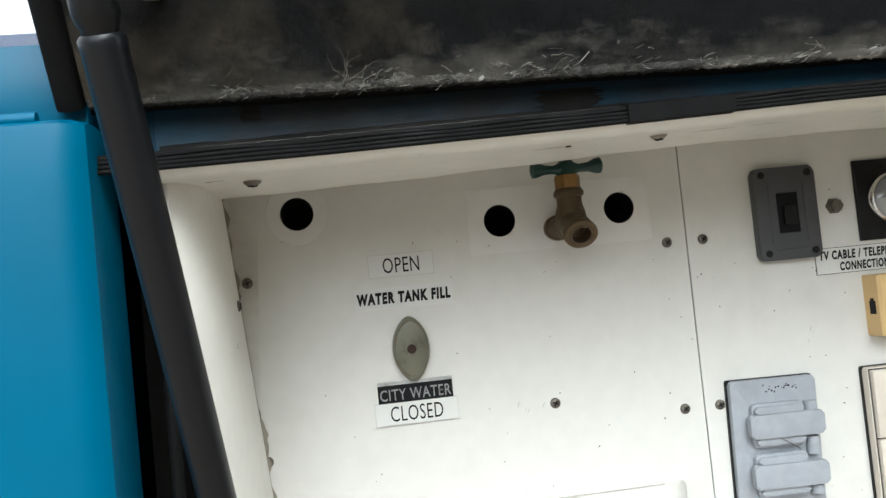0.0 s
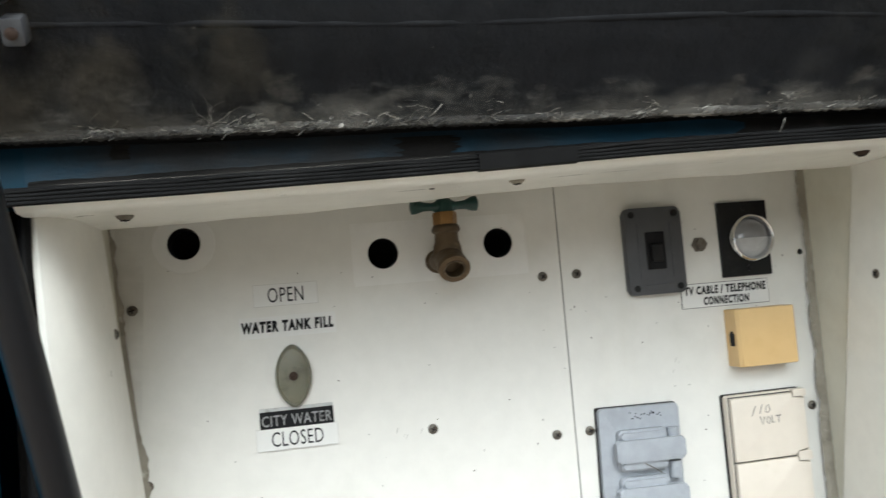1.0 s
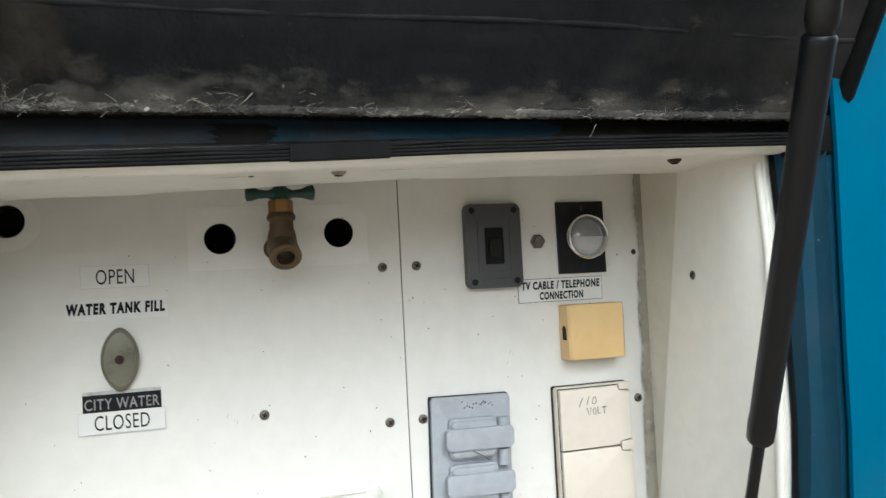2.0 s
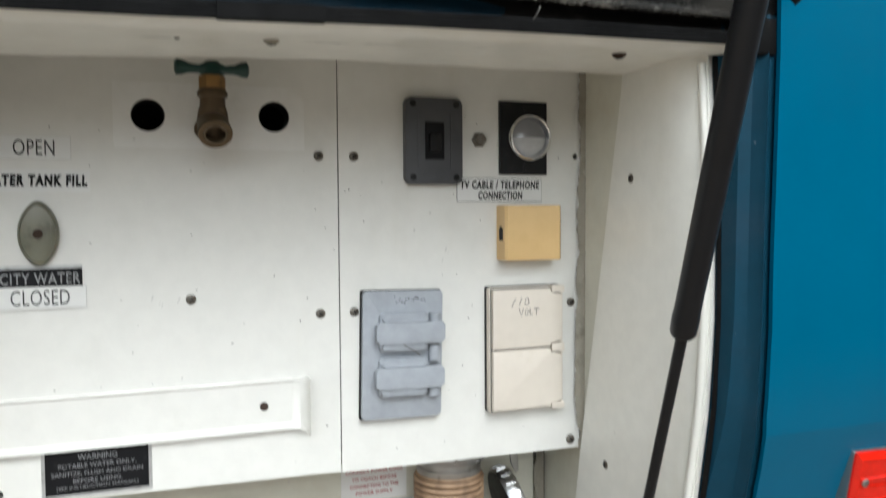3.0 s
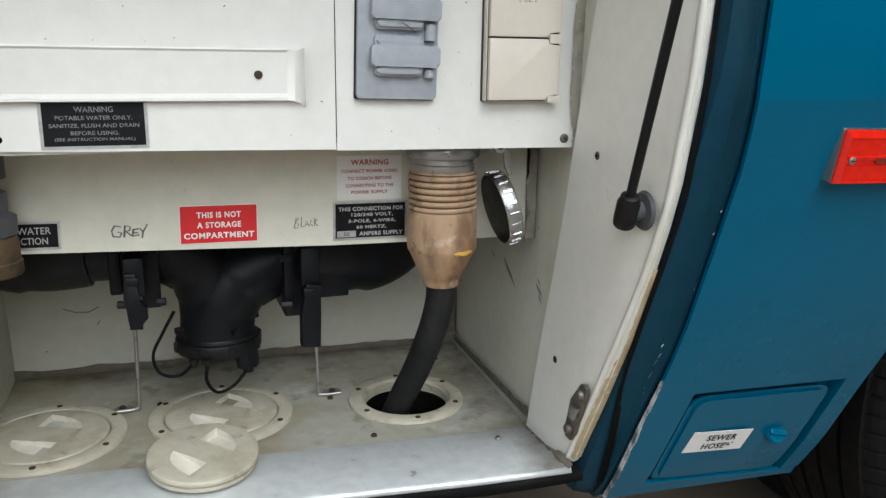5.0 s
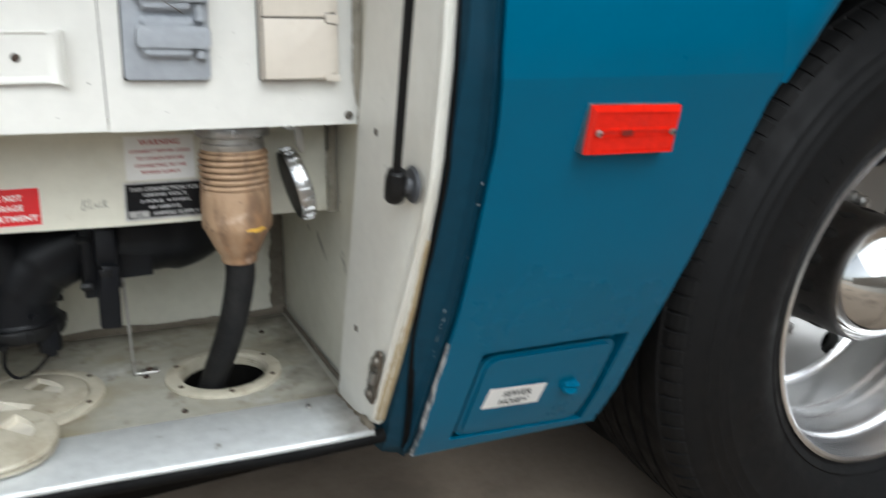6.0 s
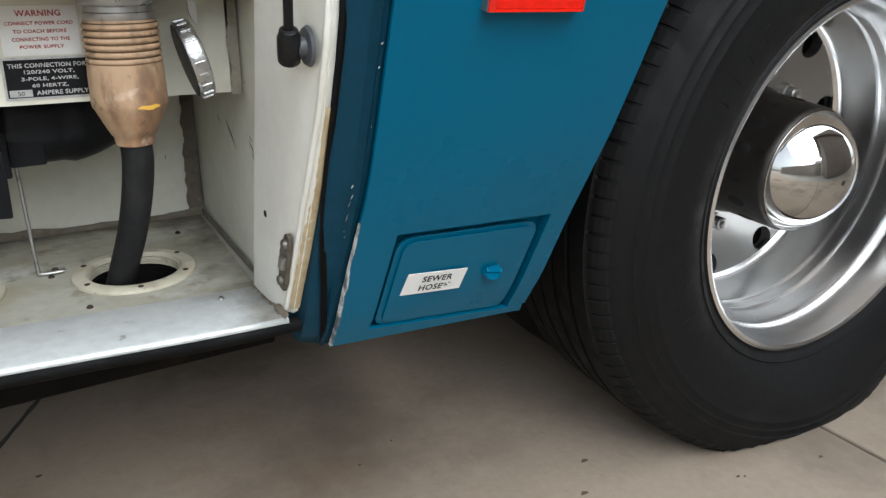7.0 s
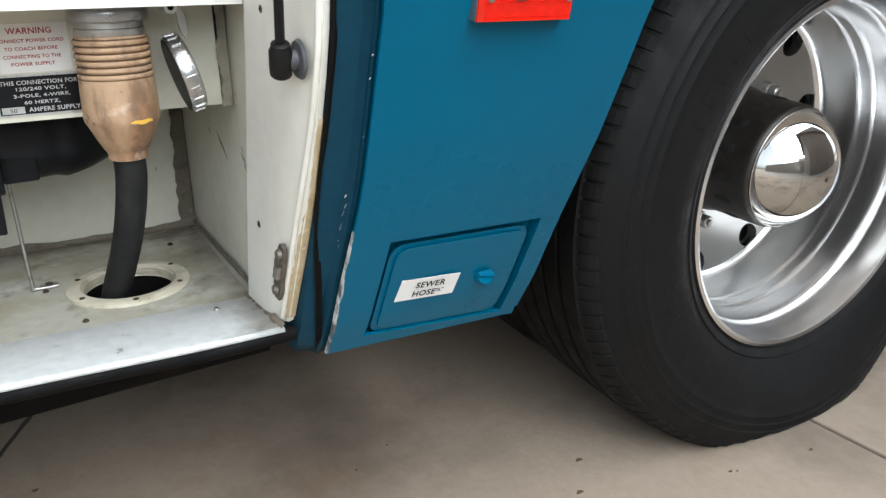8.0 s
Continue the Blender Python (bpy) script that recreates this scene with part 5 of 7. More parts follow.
for pts in ([(0.150, -0.006, -0.004), (0.144, -0.012, -0.011), (0.136, -0.014, -0.019)], [(-0.088, -0.006, 0.006), (-0.085, -0.008, 0.009), (-0.080, -0.007, 0.014)]):
    bm = nb()
    tube(bm, spline(pts, 5), 0.00028, 5)
    part("straw", bm, STRAND, door, "pale broken straw")


def strut(base, top, wall_dx, label, share=0.405):
    """A gas strut: base plate and ball, thin rod below, thick tube above, end socket on the door."""
    st = thing("gas_strut", label, "gas strut", at=base, group="door struts")
    b, t = Vector((0, 0, 0)), Vector(top) - Vector(base)
    d = t.normalized()
    L = t.length
    cut = L * share
    bm = nb()
    tube(bm, [d * 0.012, d * (cut + 0.01)], 0.0042, 14)
    part("rod", bm, STRUT_PAINT, st, smooth=50)
    bm = nb()
    tube(bm, [d * (cut - 0.003), d * cut, d * (cut + 0.012), d * (cut + 0.02), d * (L - 0.030), d * (L - 0.026), d * (L - 0.024)], [0.0078, 0.0093, 0.0096, 0.0091, 0.0093, 0.0096, 0.0082], 24)
    part("tube", bm, STRUT_PAINT, st, "black enamelled strut cylinder", smooth=40)
    bm = nb()
    tube(bm, [d * (L - 0.026), d * (L - 0.022), d * (L - 0.019), d * (L - 0.016), d * (L + 0.010), d * (L + 0.014)], [0.0072, 0.0074, 0.0088, 0.0094, 0.0092, 0.006], 18)
    part("end_socket", bm, BLACK_PLASTIC, st, smooth=40)
    bm = nb()
    tube(bm, [t, t + Vector((0.005, 0.04, 0.025)), t + Vector((0.010, 0.088, 0.055))], [0.005, 0.005, 0.005], 10)
    part("door_bracket", bm, STRUT_PAINT, st, "black bracket holding the strut to the door", smooth=40)
    bm = nb()
    tube(bm, [-d * 0.0145, -d * 0.013, -d * 0.006, d * 0.010, d * 0.012, d * 0.0165, d * 0.018], [0.0085, 0.0097, 0.0101, 0.0100, 0.0088, 0.0080, 0.0055], 18)
    part("ball_socket", bm, BLACK_PLASTIC, st, smooth=40)
    bm = nb()
    lathe(bm, [(0.0, 0.002), (0.0078, 0.002), (0.0085, abs(wall_dx) - 0.004), (0.0155, abs(wall_dx) - 0.003), (0.0175, abs(wall_dx)), (0.0, abs(wall_dx))], axis="x", segs=28)
    if wall_dx < 0:
        bmesh.ops.scale(bm, vec=(-1, 1, 1), verts=bm.verts)
    part("base_plate", bm, GREY_DARK, st, "round grey base plate", smooth=35)
    return st


strut((0.221, -0.130, 0.713), (0.154, -0.350, 1.165), 0.0172, "black gas strut holding up the compartment door", 0.414)
strut((-0.338, -0.130, 0.713), (-0.369, -0.312, 1.152), -0.0145, "black gas strut beside the dark gap")


# ---- fixtures on the panels ----
def screw(x, y, z, r=0.0042, normal="y", mat=SCREW, label="weathered pan-head screw in the white panel", slot=False):
    s = thing("screw", label, "screw", at=(x, y, z), group="panel screws", turn={"y": (0, 0, 0), "x": (0, 0, -90), "w": (0, 0, 90), "z": (90, 0, 0), "f": (-90, 0, 0)}[normal])
    bm = nb()
    lathe(bm, [(r, 0.0004), (r * 0.98, -0.0010), (r * 0.75, -0.0019), (r * 0.35, -0.0022), (0.0, -0.0023)], axis="y", segs=18)
    part("head", bm, mat, s, smooth=50)
    bm = nb()
    k = r * 0.55
    box(bm, -k, k, -0.0026, -0.0015, -0.0005, 0.0005)
    if not slot:
        box(bm, -0.0005, 0.0005, -0.0027, -0.0015, -k, k)
    turn = pose(0, 0, 0, 0, random.uniform(0, 90), 0)
    bmesh.ops.transform(bm, matrix=turn, verts=bm.verts)
    part("recess", bm, INK, s, "black driver recess")
    return s


for x, z in ((-0.355, 1.033), (-0.351, 0.896), (-0.017, 1.034), (-0.124, 0.915), (-0.017, 0.898), (0.014, 1.034), (0.013, 0.898), (0.229, 0.897)):
    screw(x, 0, z)
screw(0.2285, 0, 0.762, 0.0046, slot=True)
def head_bolt(x, y, z, mat, label):
    """A deep pan-head bolt hanging from the head of the opening."""
    s = thing("bolt", label, "bolt", at=(x, y, z), group="head bolts")
    bm = nb()
    lathe(bm, [(0.0, 0.0006), (0.0064, 0.0006), (0.0064, -0.0008), (0.0058, -0.0016), (0.0052, -0.0036), (0.0034, -0.0052), (0.0, -0.0056)], axis="z", segs=20)
    part("head", bm, mat, s, smooth=40)
    bm = nb()
    box(bm, -0.0028, 0.0028, -0.0005, 0.0005, -0.0060, -0.0048)
    box(bm, -0.0005, 0.0005, -0.0028, 0.0028, -0.0061, -0.0048)
    part("recess", bm, INK, s, "black driver recess")


head_bolt(-0.330, -0.144, 1.0926, SCREW, "chipped bolt head under the white head of the opening")
head_bolt(-0.0785, -0.152, 1.1004, CAULK, "chipped bolt head under the white head of the opening")
head_bolt(0.180, -0.160, 1.1056, RUST, "rusty bolt head under the white head of the opening")
for y, z in ((-0.091, 1.013), (-0.053, 0.751), (0.006, 0.526)):
    screw(0.2370 + 0.004 * (z - 0.75), y, z, 0.0048, "x", RUST if z < 0.6 else SCREW, "dull screw in the white side jamb")
screw(-0.3545, -0.072, 1.0165, 0.004, "w", label="scraped screw in the white side jamb")
bm = nb()
lathe(bm, [(0.0072, 0.0), (0.0072, -0.0015), (0.0058, -0.0022), (0.0055, -0.0065), (0.0, -0.007)], axis="y", segs=6)
b = solo("hex_bolt", bm, SCREW, "tarnished hexagonal bolt head on the white panel", "bolt", smooth=20)
b.location = (0.1325, 0, 1.0515)

# faint square of older paint round the taps, and ring round the round hole
bm = nb()
x0, x1, z0, z1, w = -0.180, -0.029, 1.041, 1.0905, 0.0007
for a in ((x0, x1, z1 - w, z1), (x0, x0 + w, z0, z1), (x1 - w, x1, z0 - 0.003, z1)):
    box(bm, a[0], a[1], -0.0005, 0.0, a[2], a[3])
sheet(bm, [(x0 + w, z1 - w), (x1 - w, z1 - w), (x1 - w, z0 - 0.003), (x0 + w, z0 - 0.003)], [circle(-0.154, 1.064, 0.0131), circle(-0.0543, 1.066, 0.0130)], face_y(-0.0003), 0.0002)
solo("trim_paint_outline", bm, GHOST, "faint whiter square of newer paint round the taps", "paint mark", kind="structure")
bm = nb()
lathe(bm, [(0.0243, 0.0), (0.0235, -0.0004), (0.0134, -0.0004), (0.0134, 0.0)], origin=(-0.313, 0, 1.083), axis="y", segs=48, closed=True)
solo("trim_ring_mark", bm, GHOST, "faint ring mark round a hole", "paint mark", kind="structure")
for k in range(3):
    x, z, r = ((-0.313, 1.083, 0.0129), (-0.154, 1.064, 0.0129), (-0.0543, 1.066, 0.0128))[k]
    bm = nb()
    lathe(bm, [(r * 0.985, 0.0005), (r * 0.985, 0.022), (r * 0.96, 0.022), (r * 0.96, 0.0005)], origin=(x, 0, z), axis="y", segs=28, closed=True)
    solo("hole_grommet", bm, BLACK_PLASTIC, "black lined round hole through the white panel", "grommet", "round holes", smooth=40)


def faucet():
    """An old brass hose tap with a green handle."""
    f = thing("faucet", "old tarnished brass tap with a dark green handle", "faucet", at=(-0.1072, -0.0105, 1.0540))
    bm = nb()
    lathe(bm, [(0.0118, 0.0105), (0.0118, 0.0065), (0.0098, 0.0045), (0.0098, -0.028)], axis="y", segs=24)
    part("wall_flange", bm, BRASS, f, smooth=40)
    bm = nb()
    lathe(bm, [(0.0085, -0.013), (0.0116, -0.006), (0.0120, 0.002), (0.0112, 0.010), (0.0096, 0.016), (0.0094, 0.0225), (0.0112, 0.0240), (0.0116, 0.0265), (0.0108, 0.0285), (0.0096, 0.0305)], origin=(0, -0.03, 0), axis="z", segs=28)
    part("valve_body", bm, BRASS, f, smooth=40)
    bm = nb()
    m = Matrix.Translation((0, -0.036, -0.002)) @ pose(0, 0, 0, 30, 0, 0)
    lathe(bm, [(0.0115, 0.010), (0.0120, -0.002), (0.0124, -0.012), (0.0128, -0.0165), (0.0124, -0.019), (0.0090, -0.0195), (0.0084, -0.017), (0.0082, -0.006), (0.0, -0.004)], axis="y", segs=32, m=m)
    part("spout", bm, BRASS, f, smooth=40)
    bm = nb()
    lathe(bm, [(0.0083, -0.0185), (0.0083, -0.0198), (0.0075, -0.0198), (0.0075, -0.0185)], axis="y", segs=28, closed=True, m=m)
    part("spout_rim", bm, BRASS_WORN, f, "worn rim of the spout", smooth=40)
    bm = nb()
    lathe(bm, [(0.0098, 0.030), (0.0100, 0.040), (0.0092, 0.042), (0.0, 0.042)], origin=(0, -0.03, 0), axis="z", segs=6)
    part("packing_nut", bm, BRASS_NUT, f, smooth=25)
    bm = nb()
    lathe(bm, [(0.0052, 0.041), (0.0075, 0.0425), (0.0078, 0.051), (0.005, 0.0545), (0.0, 0.055)], origin=(0, -0.03, 0), axis="z", segs=20)
    for s in (-1, 1):
        tube(bm, [(s * 0.004, -0.03, 0.0475), (s * 0.010, -0.0305, 0.0475), (s * 0.017, -0.031, 0.0478), (s * 0.0225, -0.031, 0.0482), (s * 0.0262, -0.031, 0.0484), (s * 0.0276, -0.031, 0.0484)], [0.0066, 0.0036, 0.0042, 0.0066, 0.0070, 0.0040], 14)
    part("handle", bm, GREEN_PAINT, f, "dark green enamelled wing handle", smooth=50)
    return f


faucet().scale = (1.0, 1.0, 0.88)

# oval selector knob
kn = thing("valve_knob", "cloudy olive plastic oval valve knob", "knob", at=(-0.2345, 0.0, 0.9705))
bm = nb()
prof = []
segs = 40
for f, h in ((1.0, 0.0), (1.0, -0.004), (0.97, -0.0065), (0.88, -0.0078), (0.84, -0.0066), (0.6, -0.0072), (0.2, -0.0076), (0.0, -0.0076)):
    prof.append((f, h))
lathe(bm, prof, axis="y", segs=segs)
for v in bm.verts:
    v.co.x *= 0.0145 * (1.0 - 0.22 * abs(v.co.z) ** 2.5)
    v.co.z *= 0.0252
part("knob", bm, OLIVE, kn, smooth=45)
bm = nb()
lathe(bm, [(0.0036, -0.006), (0.0036, -0.0086), (0.0018, -0.0086), (0.0014, -0.0078), (0.0, -0.0078)], axis="y", segs=14)
part("centre_screw", bm, RUST, kn, smooth=40)
bm = nb()
for k in range(14):
    box(bm, 0.0055, 0.0092, -0.0078, -0.0070, -0.0115 + 0.0015 * k, -0.0108 + 0.0015 * k)
part("ribs", bm, OLIVE, kn, "fine ribs moulded in the knob")


def plate(name, label, x0, x1, z0, z1, y, mat, category="label", edge=None, t=0.0005, skew=0.0):
    s = thing(name, label, category, at=((x0 + x1) / 2, y, (z0 + z1) / 2), turn=(0, skew, 0))
    w, h = (x1 - x0) / 2, (z1 - z0) / 2
    if edge:
        bm = nb()
        box(bm, -w, w, -t, 0, -h, h)
        part("border", bm, edge[0], s)
        e = edge[1]
        bm = nb()
        box(bm, -w + e, w - e, -t - 0.00025, -t + 0.0001, -h + e, h - e)
        part("face", bm, mat, s)
    else:
        bm = nb()
        box(bm, -w, w, -t, 0, -h, h)
        part("face", bm, mat, s)
    return s, w, h, -t - 0.0006


s, w, h, y = plate("label", "clear-edged white label reading open", -0.262, -0.2105, 1.0275, 1.0455, 0, PAPER, edge=(EDGE_GREY, 0.0003))
lettering("OPEN", -0.0143, 0.0143, -0.0060, 0.0060, y, INK, s, 0.0, 0.0, 1.06)
s, w, h, y = plate("label", "white label reading water tank fill", -0.2745, -0.1975, 1.0025, 1.0195, 0, PAPER)
lettering("WATER TANK FILL", -w + 0.001, w - 0.002, -0.0042, 0.0050, y, INK, s, 0.060, 0.05, 1.22)
s, w, h, y = plate("label", "black foil label reading city water", -0.2635, -0.2048, 0.9295, 0.946, 0, SIGN_BLACK, edge=(SIGN_BLACK, 0.0003))
bm = nb()
box(bm, -w, w, -0.0009, -0.0004, h - 0.0026, h)
part("foil_edge", bm, FOIL, s)
lettering("CITY WATER", -w + 0.0015, w - 0.0015, -0.0062, 0.0026, y - 0.0003, INK_MID, s, 0.010, 0.0, 1.10)
s, w, h, y = plate("label", "clear-edged white label reading closed", -0.267, -0.202, 0.9125, 0.9298, -0.0012, PAPER, edge=(EDGE_GREY, 0.0003))
lettering("CLOSED", -0.0205, 0.0205, -0.0058, 0.0060, y, INK, s, 0.0, 0.0, 1.06)
s, w, h, y = plate("label", "outlined white label for the cable and telephone connection", 0.1105, 0.1972, 0.9945, 1.0165, 0, PAPER, edge=(INK, 0.0004))
lettering("TV CABLE / TELEPHONE", -w + 0.003, w - 0.003, 0.0008, 0.0086, y, INK, s, 0.045, 0.06, 1.16)
lettering("CONNECTION", -0.0225, 0.0225, -0.0090, -0.0014, y, INK, s, 0.045, 0.06, 1.16)

# breaker box
br = thing("breaker_cover", "dark grey plastic breaker cover with a rocker switch", "breaker", at=(0.0862, 0.0, 1.0488))
bm = nb()
prism(bm, rounded(-0.0268, 0.0268, -0.0385, 0.0385, 0.005), "y", 0.0, -0.009, 0.0018)
part("cover", bm, GREY_DARK, br, smooth=40)
bm = nb()
box(bm, -0.009, 0.009, -0.0103, -0.0085, -0.0165, 0.0165, 0.0006)
part("switch_window", bm, INK, br)
bm = nb()
box(bm, -0.0055, 0.0055, -0.0135, -0.0095, -0.010, 0.006, 0.001)
part("rocker", bm, BLACK_PLASTIC, br)
for sx in (-1, 1):
    for sz in (-1, 1):
        bm = nb()
        lathe(bm, [(0.0030, -0.0088), (0.0030, -0.0098), (0.0, -0.0102)], origin=(sx * 0.0205, 0, sz * 0.0325), axis="y", segs=14)
        part("cover_screw", bm, BLACK_PLASTIC, br, smooth=40)
for sx in (-1, 1):
    bm = nb()
    tube(bm, [(sx * 0.0155, -0.0091, -0.024), (sx * 0.0155, -0.0091, 0.024)], 0.0006, 6)
    part("moulded_rib", bm, GREY_DARK, br)
bm = nb()
tube(bm, [(-0.012, -0.0091, -0.0305), (0.014, -0.0091, -0.030)], 0.0007, 6)
part("moulded_rib", bm, GREY_DARK, br)

# cable inlet with round cap
ci = thing("cable_inlet", "black plate with a round chrome-ringed globe cap", "cable inlet", at=(0.1771, 0.0, 1.0538))
bm = nb()
box(bm, -0.0245, 0.0245, -0.0035, 0.0, -0.0340, 0.0340, 0.0005)
part("back_plate", bm, BLACK_PLASTIC, ci)
bm = nb()
lathe(bm, [(0.0200, -0.003), (0.0215, -0.008), (0.0212, -0.0125), (0.0196, -0.0140), (0.0178, -0.012), (0.0178, -0.003)], origin=(0.003, 0, 0), axis="y", segs=48, closed=True)
part("ring", bm, CHROME, ci, smooth=50)
for nm, lo, hi, mt in (("globe_lower", 180, 360, BULB_WHITE), ("globe_upper", 0, 180, SMOKED)):
    bm = nb()
    rows = []
    for i in range(9):
        r = 0.0182 * math.cos(radians(90 * i / 8))
        hgt = -0.006 - 0.0085 * math.sin(radians(90 * i / 8))
        rows.append([(0.003 + r * math.cos(radians(lo + (hi - lo) * k / 20)), hgt, r * math.sin(radians(lo + (hi - lo) * k / 20))) for k in range(21)])
    grid(bm, rows)
    bmesh.ops.remove_doubles(bm, verts=bm.verts, dist=1e-5)
    part(nm, bm, mt, ci, smooth=60)
for z in (-0.027, 0.028):
    bm = nb()
    lathe(bm, [(0.0028, -0.0033), (0.0028, -0.0042), (0.0, -0.0046)], origin=(0.002, 0, z), axis="y", segs=12)
    part("plate_screw", bm, BLACK_PLASTIC, ci, smooth=40)

# telephone jack
tj = thing("telephone_jack", "yellowed plastic telephone jack box on the white panel", "telephone jack", at=(0.1795, 0.0, 0.9655))
bm = nb()
prism(bm, [(-0.0290, 0.0), (-0.0290, -0.018), (-0.0265, -0.0205), (0.0260, -0.0215), (0.0283, -0.019), (0.0285, 0.0)], "z", -0.0255, 0.0255, 0.0012)
part("box", bm, TAN, tj, smooth=40)
bm = nb()
box(bm, -0.0294, -0.0270, -0.014, -0.0065, -0.007, 0.004)
part("socket", bm, INK, tj, "dark telephone socket")
bm = nb()
box(bm, -0.0297, -0.0288, -0.012, -0.0085, 0.004, 0.006)
part("socket_notch", bm, INK, tj)


# weatherproof duplex covers
def grey_cover():
    g = thing("outlet_cover", "grey weatherproof double outlet cover with two spring lids", "outlet cover", at=(0.0548, 0.0, 0.8585), turn=(0, 1.2, 0))
    bm = nb()
    prism(bm, rounded(-0.0378, 0.0372, -0.0578, 0.0575, 0.002), "y", 0.0, -0.0028)
    part("gasket", bm, BLACK_PLASTIC, g)
    bm = nb()
    prism(bm, rounded(-0.0368, 0.0372, -0.0570, 0.0568, 0.003), "y", -0.0028, -0.0078, 0.0014)
    part("plate", bm, GREY, g, smooth=40)
    for zc, nm in ((0.0205, "upper"), (-0.0195, "lower")):
        bm = nb()
        prism(bm, rounded(-0.0225, 0.0220, zc - 0.0175, zc + 0.0175, 0.0035), "y", -0.0078, -0.0135, 0.0018)
        lid = part("lid", bm, GREY, g, smooth=40)
        for dz in (-0.0125, 0.0125):
            bm = nb()
            prism(bm, rounded(-0.0215, 0.0205, zc + dz - 0.0028, zc + dz + 0.0028, 0.0025), "y", -0.0130, -0.0165, 0.0016)
            part("rib", bm, GREY, lid, smooth=40)
        bm = nb()
        prism(bm, rounded(-0.0268, 0.0362, zc - 0.0092, zc + 0.0095, 0.003), "y", -0.0120, -0.0190, 0.0022)
        part("thumb_bar", bm, GREY, lid, smooth=40)
    for z0, z1 in ((0.0290, 0.0370), (-0.0055, 0.0085), (-0.0375, -0.0305)):
        bm = nb()
        tube(bm, [(0.0290, -0.0105, z0), (0.0290, -0.0105, z1)], 0.0052, 16)
        part("hinge_barrel", bm, GREY, g, smooth=40)
    bm = nb()
    tube(bm, [(-0.003, -0.0195, 0.0105), (0.004, -0.0200, 0.0065), (0.0125, -0.0195, 0.001)], 0.0005, 6)
    part("wire_end", bm, STRAND, g, "loose pale wire end")
    bm = nb()
    rg = random.Random(8)
    for k in range(17):
        x, z = -0.008 + 0.0018 * k + rg.uniform(-0.001, 0.001), 0.0475 + rg.uniform(-0.003, 0.004)
        box(bm, x, x + rg.uniform(0.0006, 0.002), -0.0081, -0.0077, z, z + rg.uniform(0.0005, 0.0016))
    part("worn_marks", bm, INK, g, "worn unreadable black marks")


grey_cover()


def cream_cover():
    c = thing("outlet_cover", "cream double outlet cover marked by hand in pencil", "outlet cover", at=(0.1748, 0.0, 0.8565))
    bm = nb()
    prism(bm, rounded(-0.0372, 0.0398, -0.0580, 0.0590, 0.002), "y", 0.0, -0.0030)
    part("gasket", bm, BLACK_PLASTIC, c)
    bm = nb()
    prism(bm, rounded(-0.0365, 0.0398, -0.0578, 0.0582, 0.002), "y", -0.0030, -0.0100, 0.001)
    part("frame", bm, CREAM, c, smooth=40)
    for z0, z1 in ((0.0012, 0.0562), (-0.0562, -0.0004)):
        bm = nb()
        prism(bm, [(-0.0348, z0), (0.0248, z0), (0.0248, z0 + 0.0045), (0.0362, z0 + 0.0045), (0.0362, z1 - 0.005), (0.0248, z1 - 0.005), (0.0248, z1), (-0.0348, z1)], "y", -0.0090, -0.0150, 0.0009)
        part("lid", bm, CREAM, c, smooth=40)
        bm = nb()
        box(bm, -0.0355, 0.0374, -0.0106, -0.0098, z0 - 0.0010, z1 + 0.0010)
        part("lid_gap", bm, JOINT, c, "dark gap round the lid")
    for z in (-0.0555, 0.0, 0.0555):
        bm = nb()
        h = 0.0042 if z == 0.0 else 0.0032
        prism(bm, rounded(0.0262, 0.0396, z - h, z + h, 0.001), "y", -0.006, -0.0142, 0.0007)
        part("hinge", bm, CREAM, c, smooth=40)
    bm = nb()
    strokes(bm, [[(-0.0165, 0.0400), (-0.0135, 0.0450), (-0.0120, 0.0485)], [(-0.0085, 0.0410), (-0.0060, 0.0485)], [(-0.0030, 0.0420), (-0.0015, 0.0470), (0.0010, 0.0480), (0.0020, 0.0440), (0.0, 0.0415), (-0.0030, 0.0425)]], 0.0008, -0.0153)
    part("pencil_number", bm, PENCIL, c, "hand-written pencil number")
    bm = nb()
    V = [[(-0.0085, 0.0385), (-0.0065, 0.0310), (-0.0040, 0.0385)], [(-0.0025, 0.0350), (-0.0010, 0.0380), (0.0010, 0.0360), (0.0, 0.0320), (-0.0020, 0.0325), (-0.0025, 0.0350)], [(0.0030, 0.0385), (0.0030, 0.0322), (0.0060, 0.0325)], [(0.0070, 0.0380), (0.0120, 0.0382)], [(0.0095, 0.0380), (0.0092, 0.0318)]]
    strokes(bm, V, 0.0010, -0.0153)
    part("pencil_word", bm, PENCIL, c, "hand-written word volt")


cream_cover()

